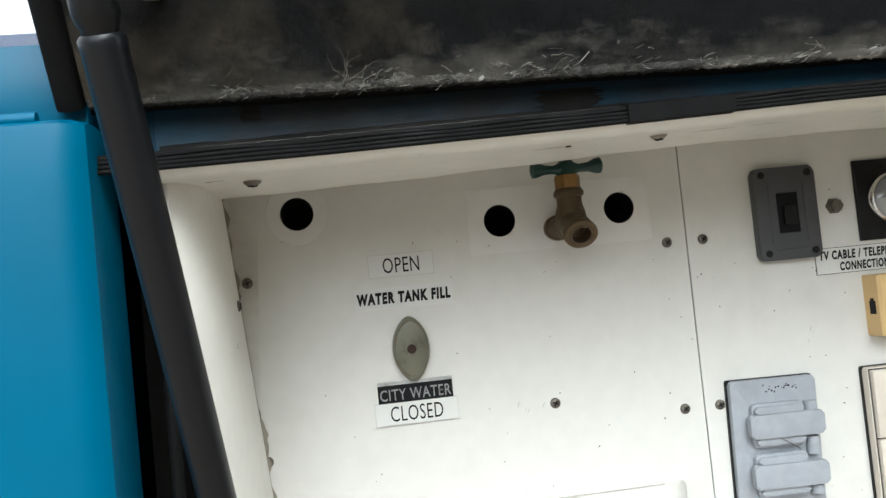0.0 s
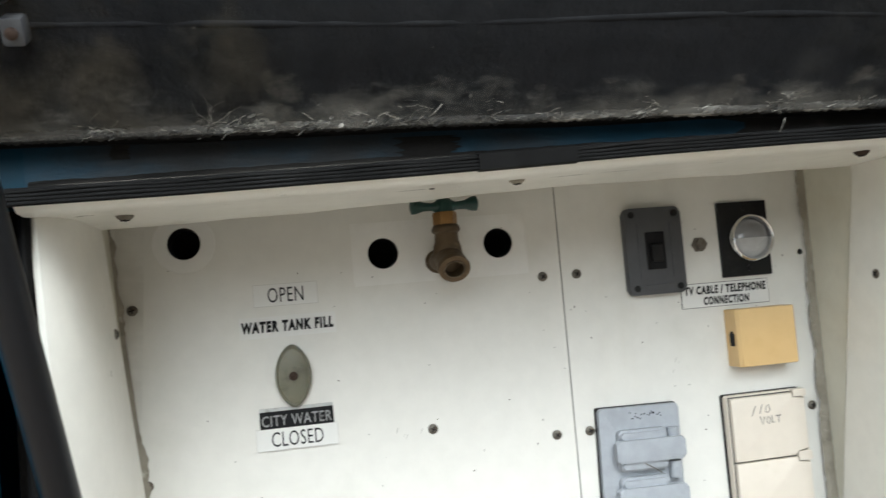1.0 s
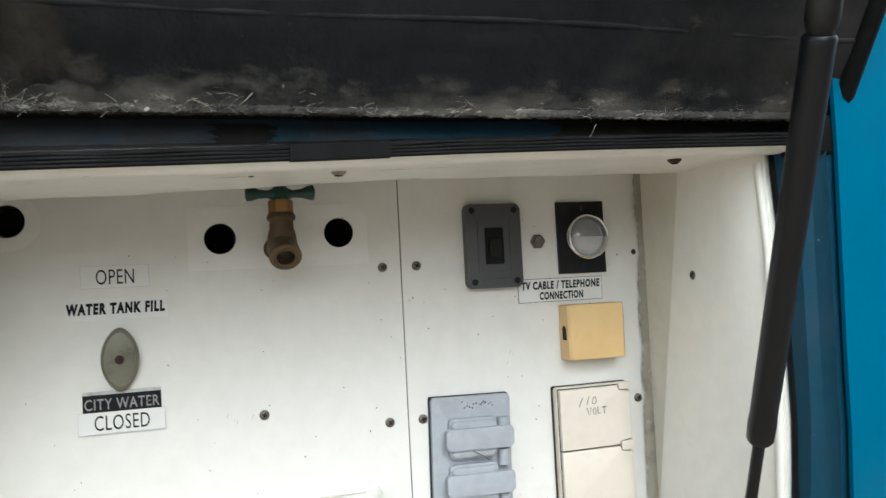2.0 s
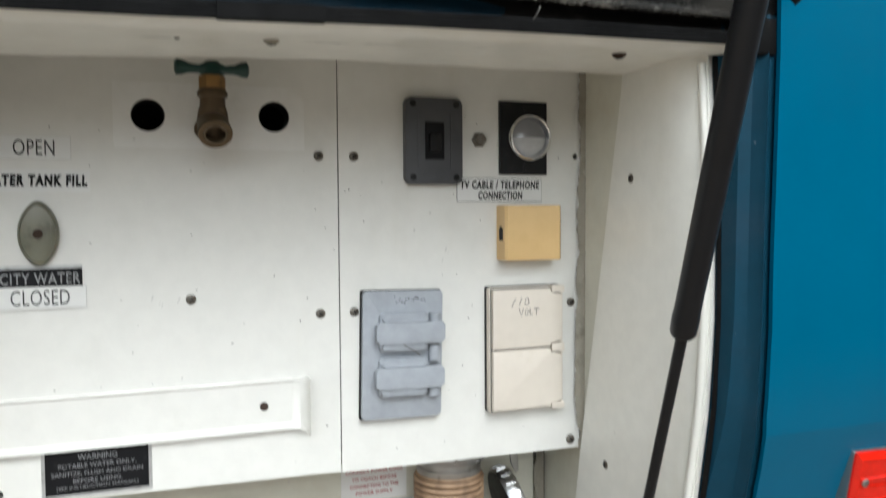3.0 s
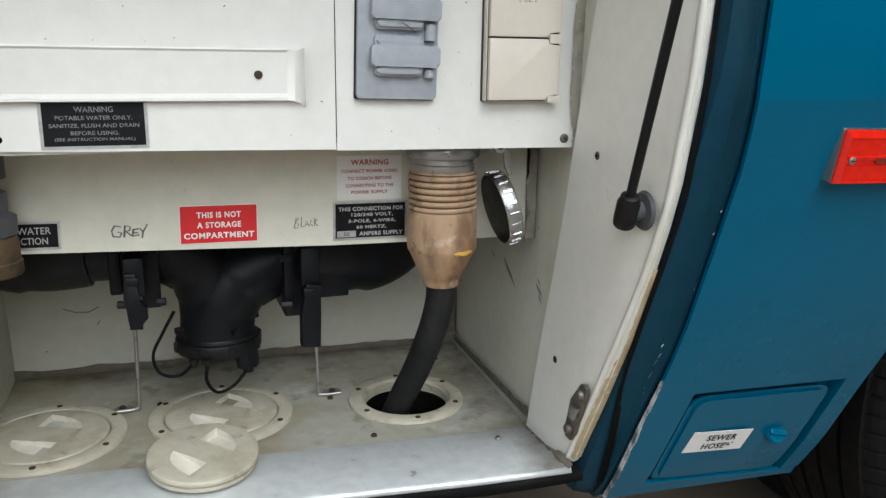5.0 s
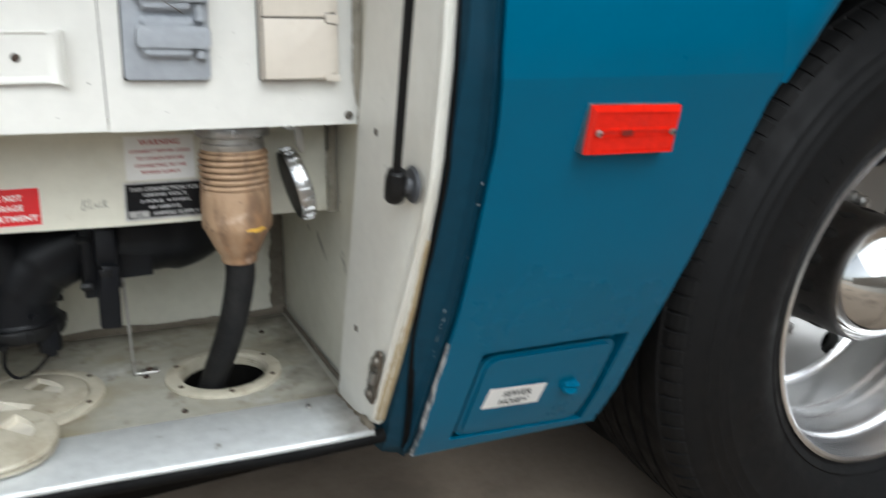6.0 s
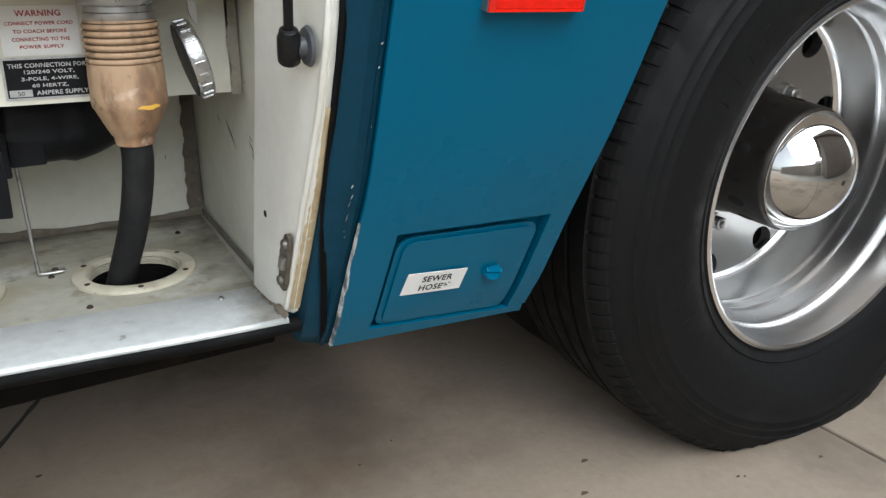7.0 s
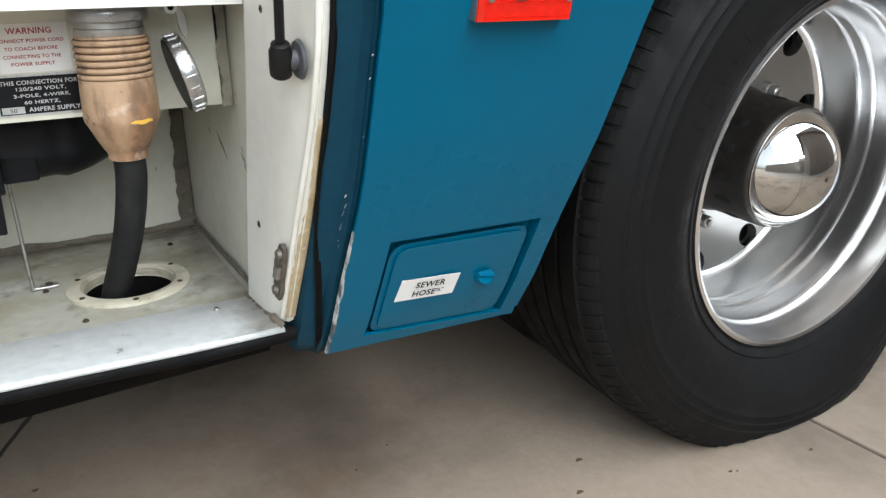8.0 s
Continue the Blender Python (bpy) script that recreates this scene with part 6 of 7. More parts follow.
# long white channel cover across the lower part of the panel
rail = thing("channel_cover", "long white plastic channel cover with an open flared end", "channel cover", at=(-0.030, 0.0, 0.8215))
bm = nb()
prism(bm, [(0.0, 0.0220), (-0.0045, 0.0220), (-0.0052, 0.0208), (-0.0036, 0.0190), (-0.0034, -0.0150), (-0.0060, -0.0185), (-0.0062, -0.0208), (0.0, -0.0215)], "x", -0.345 + 0.030, -0.0125, 0.0003)
part("channel", bm, WHITE, rail, "white channel", smooth=30)
bm = nb()
grid(bm, [[(-0.0135, -0.001, 0.0210), (-0.0135, -0.0040, 0.0205), (-0.0132, -0.0036, 0.0180), (-0.0132, -0.0036, -0.0150), (-0.0135, -0.0064, -0.0205)], [(-0.0070, -0.001, 0.0215), (-0.0070, -0.0052, 0.0205), (-0.0065, -0.0046, 0.0180), (-0.0065, -0.0046, -0.0160), (-0.0070, -0.0062, -0.0215)], [(-0.0020, -0.001, 0.0225), (-0.0020, -0.0085, 0.0220), (-0.0022, -0.0088, 0.0190), (-0.0022, -0.0088, -0.0200), (-0.0020, -0.0080, -0.0235)], [(-0.0010, 0.0, 0.0235), (-0.0004, -0.0130, 0.0235), (0.0, -0.0165, 0.0215), (0.0, -0.0165, -0.0225), (-0.0004, -0.0130, -0.0265)]])
e = part("end_flange", bm, WHITE, rail, smooth=40)
thicken(e, 0.001)
bm = nb()
lathe(bm, [(0.0036, -0.0030), (0.0036, -0.0046), (0.0020, -0.0054), (0.0, -0.0056)], origin=(-0.0370, 0, 0.0005), axis="y", segs=16)
part("rusty_rivet", bm, RUST, rail, "rusty brown rivet", smooth=40)

# printed signs
s, w, h, y = plate("sign", "black foil warning sign with worn silver lettering", -0.2378, -0.1568, 0.7625, 0.8022, 0, SIGN_BLACK, "sign", (FOIL, 0.0026))
for words, a, z, k in (("WARNING", 0.0145, 0.0095, 0.0046), ("POTABLE WATER ONLY.", 0.0285, 0.0035, 0.0034), ("SANITIZE, FLUSH AND DRAIN", 0.0335, -0.0030, 0.0036), ("BEFORE USING.", 0.018, -0.0085, 0.0032), ("(SEE INSTRUCTION MANUAL)", 0.030, -0.0138, 0.0032)):
    lettering(words, -a, a, z, z + k, y - 0.0003, INK_DIM, s, 0.01)
s, w, h, y = plate("sign", "red sticker saying this is not a storage compartment", -0.1345, -0.0605, 0.6565, 0.6945, 0.095, RED_SIGN, "sign", (PAPER, 0.0006), skew=0.9)
for words, a, z in (("THIS IS NOT", 0.021, 0.0065), ("A STORAGE", 0.021, -0.0035), ("COMPARTMENT", 0.0335, -0.0140)):
    lettering(words, -a, a, z, z + 0.0060, y - 0.0003, INK_WHITE, s, 0.034, 0.0, 1.14)
s, w, h, y = plate("sign", "white sticker with faded red power cord warning", 0.0210, 0.0900, 0.6925, 0.7385, 0.095, PAPER, "sign", skew=0.6)
for words, a, z, k in (("WARNING", 0.020, 0.0135, 0.0058), ("CONNECT POWER CORD", 0.0300, 0.0055, 0.0034), ("TO COACH BEFORE", 0.0235, -0.0020, 0.0034), ("CONNECTING TO THE", 0.0255, -0.0095, 0.0034), ("POWER SUPPLY", 0.0195, -0.0165, 0.0034)):
    lettering(words, -a, a, z, z + k, y, INK_RED, s, 0.020, 0.0, 1.08)
s, w, h, y = plate("sign", "black foil sign for the 120/240 volt connection", 0.0165, 0.0960, 0.6505, 0.6910, 0.0945, SIGN_BLACK, "sign", (FOIL, 0.0022), skew=0.8)
for words, a0, a1, z, k in (("THIS CONNECTION FOR", -0.0345, 0.0355, 0.0105, 0.0042), ("120/240 VOLT,", -0.0210, 0.0240, 0.0040, 0.0042), ("3-POLE, 4-WIRE,", -0.0240, 0.0270, -0.0025, 0.0040), ("60 HERTZ,", -0.0155, 0.0170, -0.0090, 0.0040), ("AMPERE SUPPLY", -0.0125, 0.0350, -0.0160, 0.0044)):
    lettering(words, a0, a1, z, z + k, y - 0.0003, INK_SILVER, s, 0.024, 0.0, 1.08)
bm = nb()
box(bm, -0.036, -0.016, -0.0014, -0.0006, -0.0170, -0.0105)
part("blank_field", bm, FOIL, s, "pale field with the stamped rating")
lettering("50", -0.029, -0.023, -0.0158, -0.0118, -0.0018, INK, s)
s, w, h, y = plate("sign", "black foil sign for the water connection", -0.3150, -0.2395, 0.6610, 0.6875, 0.095, SIGN_BLACK, "sign", (FOIL, 0.0022), skew=1.4)
lettering("WATER", 0.002, 0.0300, 0.0015, 0.0080, y - 0.0003, INK_SILVER, s, 0.012)
lettering("CTION", 0.0045, 0.0270, -0.0080, -0.0015, y - 0.0003, INK_SILVER, s, 0.012)


def handwriting(label, lines, mat, width):
    bm = nb()
    strokes(bm, lines, width, 0.0945, 0.0006)
    return solo("handwriting", bm, mat, label, "writing")


gx, gz = -0.1965, 0.6660
GREY_WORD = [[(0.009, 0.0125), (0.004, 0.014), (0.001, 0.009), (0.002, 0.003), (0.007, 0.002), (0.009, 0.006), (0.006, 0.007)], [(0.0115, 0.002), (0.012, 0.0135), (0.017, 0.012), (0.016, 0.008), (0.0125, 0.0075), (0.0175, 0.003)], [(0.0245, 0.009), (0.020, 0.0095), (0.019, 0.006), (0.0235, 0.006)], [(0.020, 0.0095), (0.0185, 0.003), (0.0245, 0.0035)], [(0.026, 0.010), (0.0285, 0.006)], [(0.0325, 0.0135), (0.0285, 0.006), (0.0265, 0.000)]]
for k in range(2):
    handwriting("word grey scrawled by hand in dark marker", [[(gx + x + 0.0005 * k, gz + z - 0.0004 * k) for x, z in l] for l in GREY_WORD], PENCIL, 0.0011)
bx, bz = -0.0245, 0.6655
BLACK_WORD = [[(0.001, 0.001), (0.0025, 0.012), (0.006, 0.0105), (0.0022, 0.007), (0.0058, 0.0052), (0.0045, 0.0015), (0.001, 0.001)], [(0.008, 0.012), (0.007, 0.002), (0.0105, 0.0025)], [(0.0115, 0.002), (0.0135, 0.009), (0.0155, 0.002)], [(0.0125, 0.005), (0.015, 0.005)], [(0.0195, 0.009), (0.0175, 0.008), (0.0172, 0.004), (0.0195, 0.003)], [(0.0215, 0.010), (0.0208, 0.002)], [(0.0245, 0.009), (0.0212, 0.006), (0.0252, 0.002)]]
handwriting("word black pencilled faintly by hand", [[(bx + x, bz + z) for x, z in l] for l in BLACK_WORD], PENCIL, 0.0009)

# ---- power inlet, plug and cord ----
inlet = thing("power_inlet", "cast metal power inlet with a hinged screw cap", "power inlet", at=(0.1225, 0.056, 0.7585))
bm = nb()
prism(bm, rounded(-0.040, 0.058, -0.040, 0.036, 0.006), "z", -0.0045, 0.0, 0.001)
part("flange", bm, ZINC_CAST, inlet, smooth=40)
bm = nb()
lathe(bm, [(0.0355, -0.004), (0.0360, -0.006), (0.0370, -0.008), (0.0370, -0.0165), (0.0358, -0.0180), (0.0335, -0.0185), (0.0335, -0.004)], axis="z", segs=48, closed=True)
part("collar", bm, ZINC_CAST, inlet, smooth=40)
bm = nb()
tube(bm, [(0.056, -0.016, -0.008), (0.056, 0.004, -0.008)], 0.0065, 16)
box(bm, 0.046, 0.057, -0.012, 0.0, -0.0075, -0.001, 0.001)
part("hinge_lug", bm, SILL_METAL, inlet, smooth=40)
bm = nb()
tube(bm, [(0.056, -0.0172, -0.008), (0.056, -0.0145, -0.008)], 0.003, 12)
part("hinge_pin", bm, INK, inlet)
bm = nb()
prism(bm, [(0.0600, -0.0030), (0.0640, -0.0050), (0.0715, -0.0155), (0.0725, -0.0380), (0.0690, -0.0400), (0.0635, -0.0290), (0.0625, -0.0120)], "y", -0.0100, -0.0080, 0.0006)
part("cap_strap", bm, STEEL, inlet, smooth=50)
CAP_METAL = material("worn_cast_chrome", (0.55, 0.55, 0.55), 0.26, 1.0, spots=[((0.25, 0.24, 0.23), 60, 0.52, 0.2, 0.6, ONE)])
capm = pose(0.0640, -0.007, -0.0725, 0, 0, 0) @ pose(0, 0, 0, 0, -15, -4.5) @ Matrix.Diagonal((0.85, 1, 1, 1))
cap_prof = [(0.0, 0.0105), (0.034, 0.0105), (0.0378, 0.009), (0.0392, 0.006), (0.0392, -0.007), (0.0380, -0.0095), (0.0365, -0.0095), (0.0355, -0.004), (0.0, -0.003)]
bm = nb()
lathe(bm, cap_prof, axis="x", segs=48, m=capm)
cap = part("screw_cap", bm, CAP_METAL, inlet, "chromed screw cap with a scalloped rim", smooth=40)
bm = nb()
lathe(bm, [(0.0, -0.0096), (0.0368, -0.0098), (0.0368, -0.006), (0.0, -0.006)], axis="x", segs=40, m=capm)
part("cap_gasket", bm, BLACK_PLASTIC, cap, "black gasket inside the cap", smooth=40)
for k in range(20):
    a = 2 * math.pi * k / 20
    bm = nb()
    box(bm, -0.0068, 0.0058, -0.0012, 0.0012, -0.0022, 0.0022, 0.0006)
    bmesh.ops.transform(bm, matrix=capm @ Matrix.Rotation(a, 4, "X") @ pose(0, 0.0393, 0), verts=bm.verts)
    part("grip", bm, CAP_METAL, cap)

plug = thing("shore_cable", "dirty tan rubber plug on a thick black shore power cable", "cable", at=(0.1225, 0.057, 0.6045))
bm = nb()
prof = [(0.0, 0.1225), (0.0320, 0.1225), (0.0336, 0.1205)]
for k in range(6):
    z = 0.1195 - 0.0064 * k
    prof += [(0.0326, z), (0.0345, z - 0.0007), (0.0354, z - 0.0020), (0.0354, z - 0.0036), (0.0345, z - 0.0050), (0.0324, z - 0.0057)]
prof += [(0.0350, 0.082), (0.0358, 0.070), (0.0360, 0.052), (0.0362, 0.044), (0.0356, 0.040), (0.0335, 0.0365), (0.0265, 0.021), (0.0215, 0.011), (0.0195, 0.0095), (0.0185, 0.001), (0.0165, 0.0), (0.0, 0.001)]
lathe(bm, prof, axis="z", segs=56)
part("boot", bm, BOOT, plug, "tan rubber boot with moulded rings", smooth=50)
# a thin dark brown ring fills each groove of the boot
for k in range(6):
    bm = nb()
    z = 0.1197 - 0.0064 * k
    lathe(bm, [(0.0322, z + 0.0007), (0.0338, z + 0.0004), (0.0338, z - 0.0005), (0.0322, z - 0.0008)], axis="z", segs=48, closed=True)
    part("groove_ring", bm, LEAF, plug, "dark brown ring in the groove between two rings", smooth=40)
bm = nb()
lathe(bm, [(0.0310, 0.1215), (0.0322, 0.123), (0.0322, 0.1290), (0.0312, 0.1300), (0.0312, 0.1360)], axis="z", segs=48)
part("plug_ring", bm, STEEL, plug, "dark worn metal ring above the boot", smooth=40)
bm = nb()
rows = []
for k in range(6):
    a = radians(-90 + 7.5 * k)
    zz = 0.0385 + 0.0007 * math.sin(k * 1.9)
    hh = 0.0040 * math.sin(math.pi * (k + 0.6) / 6.4)
    rows.append([(0.0366 * math.cos(a), 0.0366 * math.sin(a), zz - hh * 0.5 + 0.003), (0.0366 * math.cos(a), 0.0366 * math.sin(a), zz + hh * 0.6 + 0.003)])
grid(bm, rows)
part("yellow_mark", bm, YELLOW_MARK, plug, "smear of yellow crayon", smooth=60)
bm = nb()
tube(bm, spline([(0.0, 0.0, 0.006), (0.001, 0.006, -0.02), (-0.001, 0.025, -0.06), (-0.006, 0.055, -0.11), (-0.016, 0.088, -0.165), (-0.024, 0.108, -0.205), (-0.028, 0.118, -0.225)], 8), 0.0158, 20)
part("cord", bm, CORD, plug, "thick black rubber cord passing through the floor", smooth=60)


# ---- deck plates ----
def deck_ring(ro, ri, x, y, name, label, lid, turn=28):
    z = floor_z(x, y)
    d = thing(name, label, "deck plate", at=(x, y, z + 0.0008), group="deck plates")
    bm = nb()
    lathe(bm, [(ro, 0.0), (ro - 0.0006, 0.0035), (ro - 0.004, 0.0052), (ri + 0.004, 0.0058), (ri + 0.0015, 0.0052), (ri, 0.003), (ri, -0.006), (ri + 0.003, -0.006), (ri + 0.004, 0.0)], axis="z", segs=64, closed=True)
    part("flange", bm, DECK_PLASTIC, d, smooth=40)
    if not lid:
        bm = nb()
        prof = []
        for k in range(4):
            prof += [(ri - 0.0002, 0.0022 - 0.0032 * k), (ri - 0.0020, 0.0010 - 0.0032 * k), (ri - 0.0020, 0.0002 - 0.0032 * k)]
        lathe(bm, prof + [(ri + 0.001, -0.0105), (ri + 0.001, 0.0022)], axis="z", segs=64, closed=True)
        part("thread", bm, DECK_PLASTIC, d, "moulded screw thread", smooth=30)
    for k in range(6):
        a = radians(25 + 60 * k)
        rm = (ro + ri) / 2 + 0.001
        bm = nb()
        lathe(bm, [(0.0034, 0.0050), (0.0034, 0.0060), (0.0015, 0.0066), (0.0, 0.0066)], origin=(rm * math.cos(a), rm * math.sin(a), 0), axis="z", segs=12)
        part("flange_screw", bm, RUST, d, smooth=40)
    if lid:
        screw_lid(d, ri - 0.0012, 0.0, False, turn)
    return d


def screw_lid(parent, r, z0, thick=False, turn=28):
    """A round lid with two finger pockets let into its top; each pocket's floor rises from a steep wall."""
    zt = z0 + 0.0062
    cs, sn = math.cos(radians(turn)), math.sin(radians(turn))
    def spin(p):
        return (p[0] * cs - p[1] * sn, p[0] * sn + p[1] * cs)
    half = [(-0.32, 0.26), (0.46, 0.26), (0.44, 0.36), (0.34, 0.50), (0.16, 0.62), (-0.06, 0.70), (-0.32, 0.74)]
    pockets = [[spin((r * x * q, r * y * q)) for x, y in half] for q in (1, -1)]
    bm = nb()
    rim = [(r - 0.004, zt), (r - 0.001, zt - 0.001), (r, zt - 0.0027)]
    rim += [(r, zt - 0.0055), (r - 0.0026, zt - 0.006), (r - 0.0030, zt - 0.008), (r - 0.001, zt - 0.0085), (r - 0.0013, zt - 0.0125), (r - 0.006, zt - 0.0132), (0.0, zt - 0.0132)] if thick else [(r, z0 - 0.004), (0.0, z0 - 0.004)]
    lathe(bm, rim, axis="z", segs=64)
    for fc in [q for q in bm.faces if len(q.verts) > 4 and q.calc_center_median().z > zt - 0.0005]:
        bm.faces.remove(fc)
    edges = []
    ring = sorted([v for v in bm.verts if abs(v.co.z - zt) < 1e-5], key=lambda v: math.atan2(v.co.y, v.co.x))
    for i, v in enumerate(ring):
        w = ring[(i + 1) % len(ring)]
        edges.append(bm.edges.get((v, w)) or bm.edges.new((v, w)))
    for hole in pockets:
        vs = [bm.verts.new((x, y, zt)) for x, y in hole]
        edges += [bm.edges.new((vs[i], vs[(i + 1) % len(vs)])) for i in range(len(vs))]
    bmesh.ops.triangle_fill(bm, edges=edges, use_beauty=True, use_dissolve=False)
    lid = part("lid", bm, DECK_PLASTIC, parent, "round screw-in lid with two finger pockets", smooth=25)
    for hole in pockets:
        bm = nb()
        top = [bm.verts.new((x, y, zt - 0.0001)) for x, y in hole]
        low = [bm.verts.new((x, y, zt - 0.0006 - 0.0095 * (0.46 - h[0]) / 0.78)) for (x, y), h in zip(hole, half)]
        bm.faces.new(low)
        for i in range(len(top)):
            j = (i + 1) % len(top)
            bm.faces.new((top[i], top[j], low[j], low[i]))
        part("finger_pocket", bm, DECK_CLEAN, lid, "pale scuffed finger pocket")
    return lid


deck_ring(0.0715, 0.0535, HOLE[0], HOLE[1], "deck_plate", "open cream deck plate ring with the cord through it", False)
bm = nb()
lathe(bm, [(0.0540, 0.409), (0.0505, 0.408), (0.0505, 0.37), (0.0540, 0.37)], origin=(HOLE[0], HOLE[1], 0), axis="z", segs=40, closed=True)
solo("floor_collar", bm, DARK_VOID, "dark collar under the open deck plate", "collar", smooth=40)
deck_ring(0.083, 0.0655, -0.097, 0.205, "deck_plate", "closed cream deck plate screwed to the floor", True, -37)
deck_ring(0.083, 0.0655, -0.284, 0.205, "deck_plate", "closed cream deck plate with brown stains", True, -24)
loose = thing("loose_deck_plate", "loose round cream screw plate leaning on a closed one", "deck plate", at=(-0.126, 0.083, 0.4290), turn=(5.0, -1.0, 20))
screw_lid(loose, 0.0560, 0.0070, True, -65)

# ---- drain pipes ----
wye = thing("drain_pipe", "black plastic drain wye with two gate valves", "drain pipe", at=(-0.096, 0.206, 0.507))
bm = nb()
tube(bm, spline([(0, 0.004, 0.030), (-0.002, 0.004, 0.068), (-0.014, 0.005, 0.100), (-0.045, 0.006, 0.122), (-0.085, 0.005, 0.131), (-0.14, 0.004, 0.134)], 7), [0.0405] * 8 + [0.0415] * 8 + [0.043] * 20, 28)
part("west_branch", bm, ABS_PIPE, wye, smooth=60)
bm = nb()
tube(bm, spline([(0, 0, 0.016), (0.0, 0, 0.030), (0.004, 0, 0.051), (0.020, 0.0, 0.077), (0.045, 0.001, 0.093), (0.075, 0.003, 0.101), (0.14, 0.004, 0.106)], 7), [0.0415] * 15 + [0.0425] * 8 + [0.044] * 20, 32)
part("east_branch", bm, ABS_PIPE, wye, smooth=60)
bm = nb()
lathe(bm, [(0.0, 0.0), (0.037, 0.0), (0.0425, 0.002), (0.0435, 0.006), (0.0435, 0.018), (0.0420, 0.021), (0.0405, 0.021)], axis="z", segs=40)
part("outlet_cap", bm, ABS_PIPE, wye, "black bayonet cap", smooth=40)
bm = nb()
lathe(bm, [(0.0425, 0.000), (0.0470, 0.001), (0.0482, 0.004), (0.0482, 0.013), (0.0472, 0.016), (0.0425, 0.017)], axis="z", segs=40, closed=True)
part("cap_band", bm, BLACK_PLASTIC, wye, smooth=40)
for a in range(8):
    bm = nb()
    box(bm, -0.0035, 0.0035, -0.0018, 0.002, 0.003, 0.014, 0.0008)
    bmesh.ops.transform(bm, matrix=Matrix.Rotation(radians(45 * a + 12), 4, "Z") @ pose(0, -0.0485, 0), verts=bm.verts)
    part("cap_lug", bm, BLACK_PLASTIC, wye)
for a in (0, 90, 180, 270):
    bm = nb()
    tube(bm, [(0.038 * math.cos(radians(a + 20)), 0.038 * math.sin(radians(a + 20)), 0.030), (0.0500 * math.cos(radians(a + 20)), 0.0500 * math.sin(radians(a + 20)), 0.030)], 0.0040, 12)
    part("cap_pin", bm, ABS_PIPE, wye, smooth=60)
bm = nb()
tube(bm, [(0.028, -0.026, 0.004), (0.028, -0.028, -0.004), (0.029, -0.029, -0.016)], [0.012, 0.013, 0.012], 8)
lathe(bm, [(0.006, -0.022), (0.006, -0.016), (0.0, -0.016)], origin=(0.029, -0.029, 0), axis="z", segs=12)
part("drain_plug", bm, ABS_PIPE, wye, smooth=30)
bm = nb()
tube(bm, spline([(-0.017, -0.0455, -0.004), (-0.018, -0.046, -0.022), (-0.008, -0.046, -0.036), (0.010, -0.044, -0.032), (0.029, -0.03, -0.018)], 6), 0.0019, 8)
part("lanyard", bm, RUBBER, wye, smooth=60)
bm = nb()
tube(bm, spline([(-0.047, -0.012, 0.052), (-0.060, -0.016, 0.030), (-0.072, -0.02, 0.006), (-0.066, -0.026, -0.014), (-0.046, -0.034, -0.016), (-0.030, -0.040, 0.0)], 6), 0.0019, 8)
part("lanyard", bm, RUBBER, wye, smooth=60)
for x, y in ((-0.030, -0.040), (-0.017, -0.0455)):
    bm = nb()
    lathe(bm, [(0.0, -0.0065), (0.0026, -0.0060), (0.0032, -0.0020), (0.0055, 0.0), (0.0055, 0.004), (0.0, 0.004)], origin=(x, y, 0.0), axis="z", segs=12)
    part("lanyard_clip", bm, BLACK_PLASTIC, wye, smooth=40)
bm = nb()
tube(bm, spline([(0.10, 0.004, 0.124), (0.145, 0.006, 0.115), (0.19, 0.016, 0.120), (0.226, 0.034, 0.146), (0.245, 0.05, 0.19)], 6), [0.055] + [0.060] * 8 + [0.064] * 8 + [0.064] * 8, 28)
part("tank_elbow", bm, ABS_PIPE, wye, smooth=60)
bm = nb()
tube(bm, spline([(-0.13, 0.004, 0.138), (-0.17, 0.006, 0.136), (-0.205, 0.012, 0.142), (-0.225, 0.03, 0.162), (-0.232, 0.05, 0.20)], 6), [0.052] + [0.053] * 8 + [0.056] * 8 + [0.056] * 8, 28)
part("tank_elbow", bm, ABS_PIPE, wye, smooth=60)


def gate_valve(at, handle, block, flanges, pins):
    """A sliding gate valve: flanged body round the pipe, bolts, and a pull handle; each piece by its x and z extents."""
    v = thing("gate_valve", "black plastic gate valve handle on the drain pipe", "valve", at=at, group="gate valves")
    for x0, x1, z0, z1, y0 in flanges:
        bm = nb()
        box(bm, x0, x1, y0, 0.095, z0, z1, 0.0022)
        part("flange", bm, ABS_PIPE, v, smooth=30)
    bm = nb()
    prism(bm, handle, "y", -0.010, 0.003, 0.0014)
    part("handle", bm, ABS_PIPE, v, smooth=30)
    xs, zs = [p[0] for p in handle], [p[1] for p in handle]
    bm = nb()
    box(bm, min(xs) + 0.0035, max(xs) - 0.0065, -0.0122, -0.009, max(zs) - 0.012, max(zs) - 0.004, 0.001)
    part("handle_rib", bm, BLACK_PLASTIC, v, smooth=30)
    x0, x1, z0, z1 = block
    bm = nb()
    box(bm, x0, x1, -0.004, 0.03, z0, z1, 0.0018)
    part("slide_block", bm, ABS_PIPE, v, smooth=30)
    for x, z, dx in pins:
        bm = nb()
        tube(bm, [(x - dx, 0.032, z), (x + dx, 0.030, z)], 0.0042, 6)
        part("valve_bolt", bm, BLACK_PLASTIC, v, smooth=30)
    return v


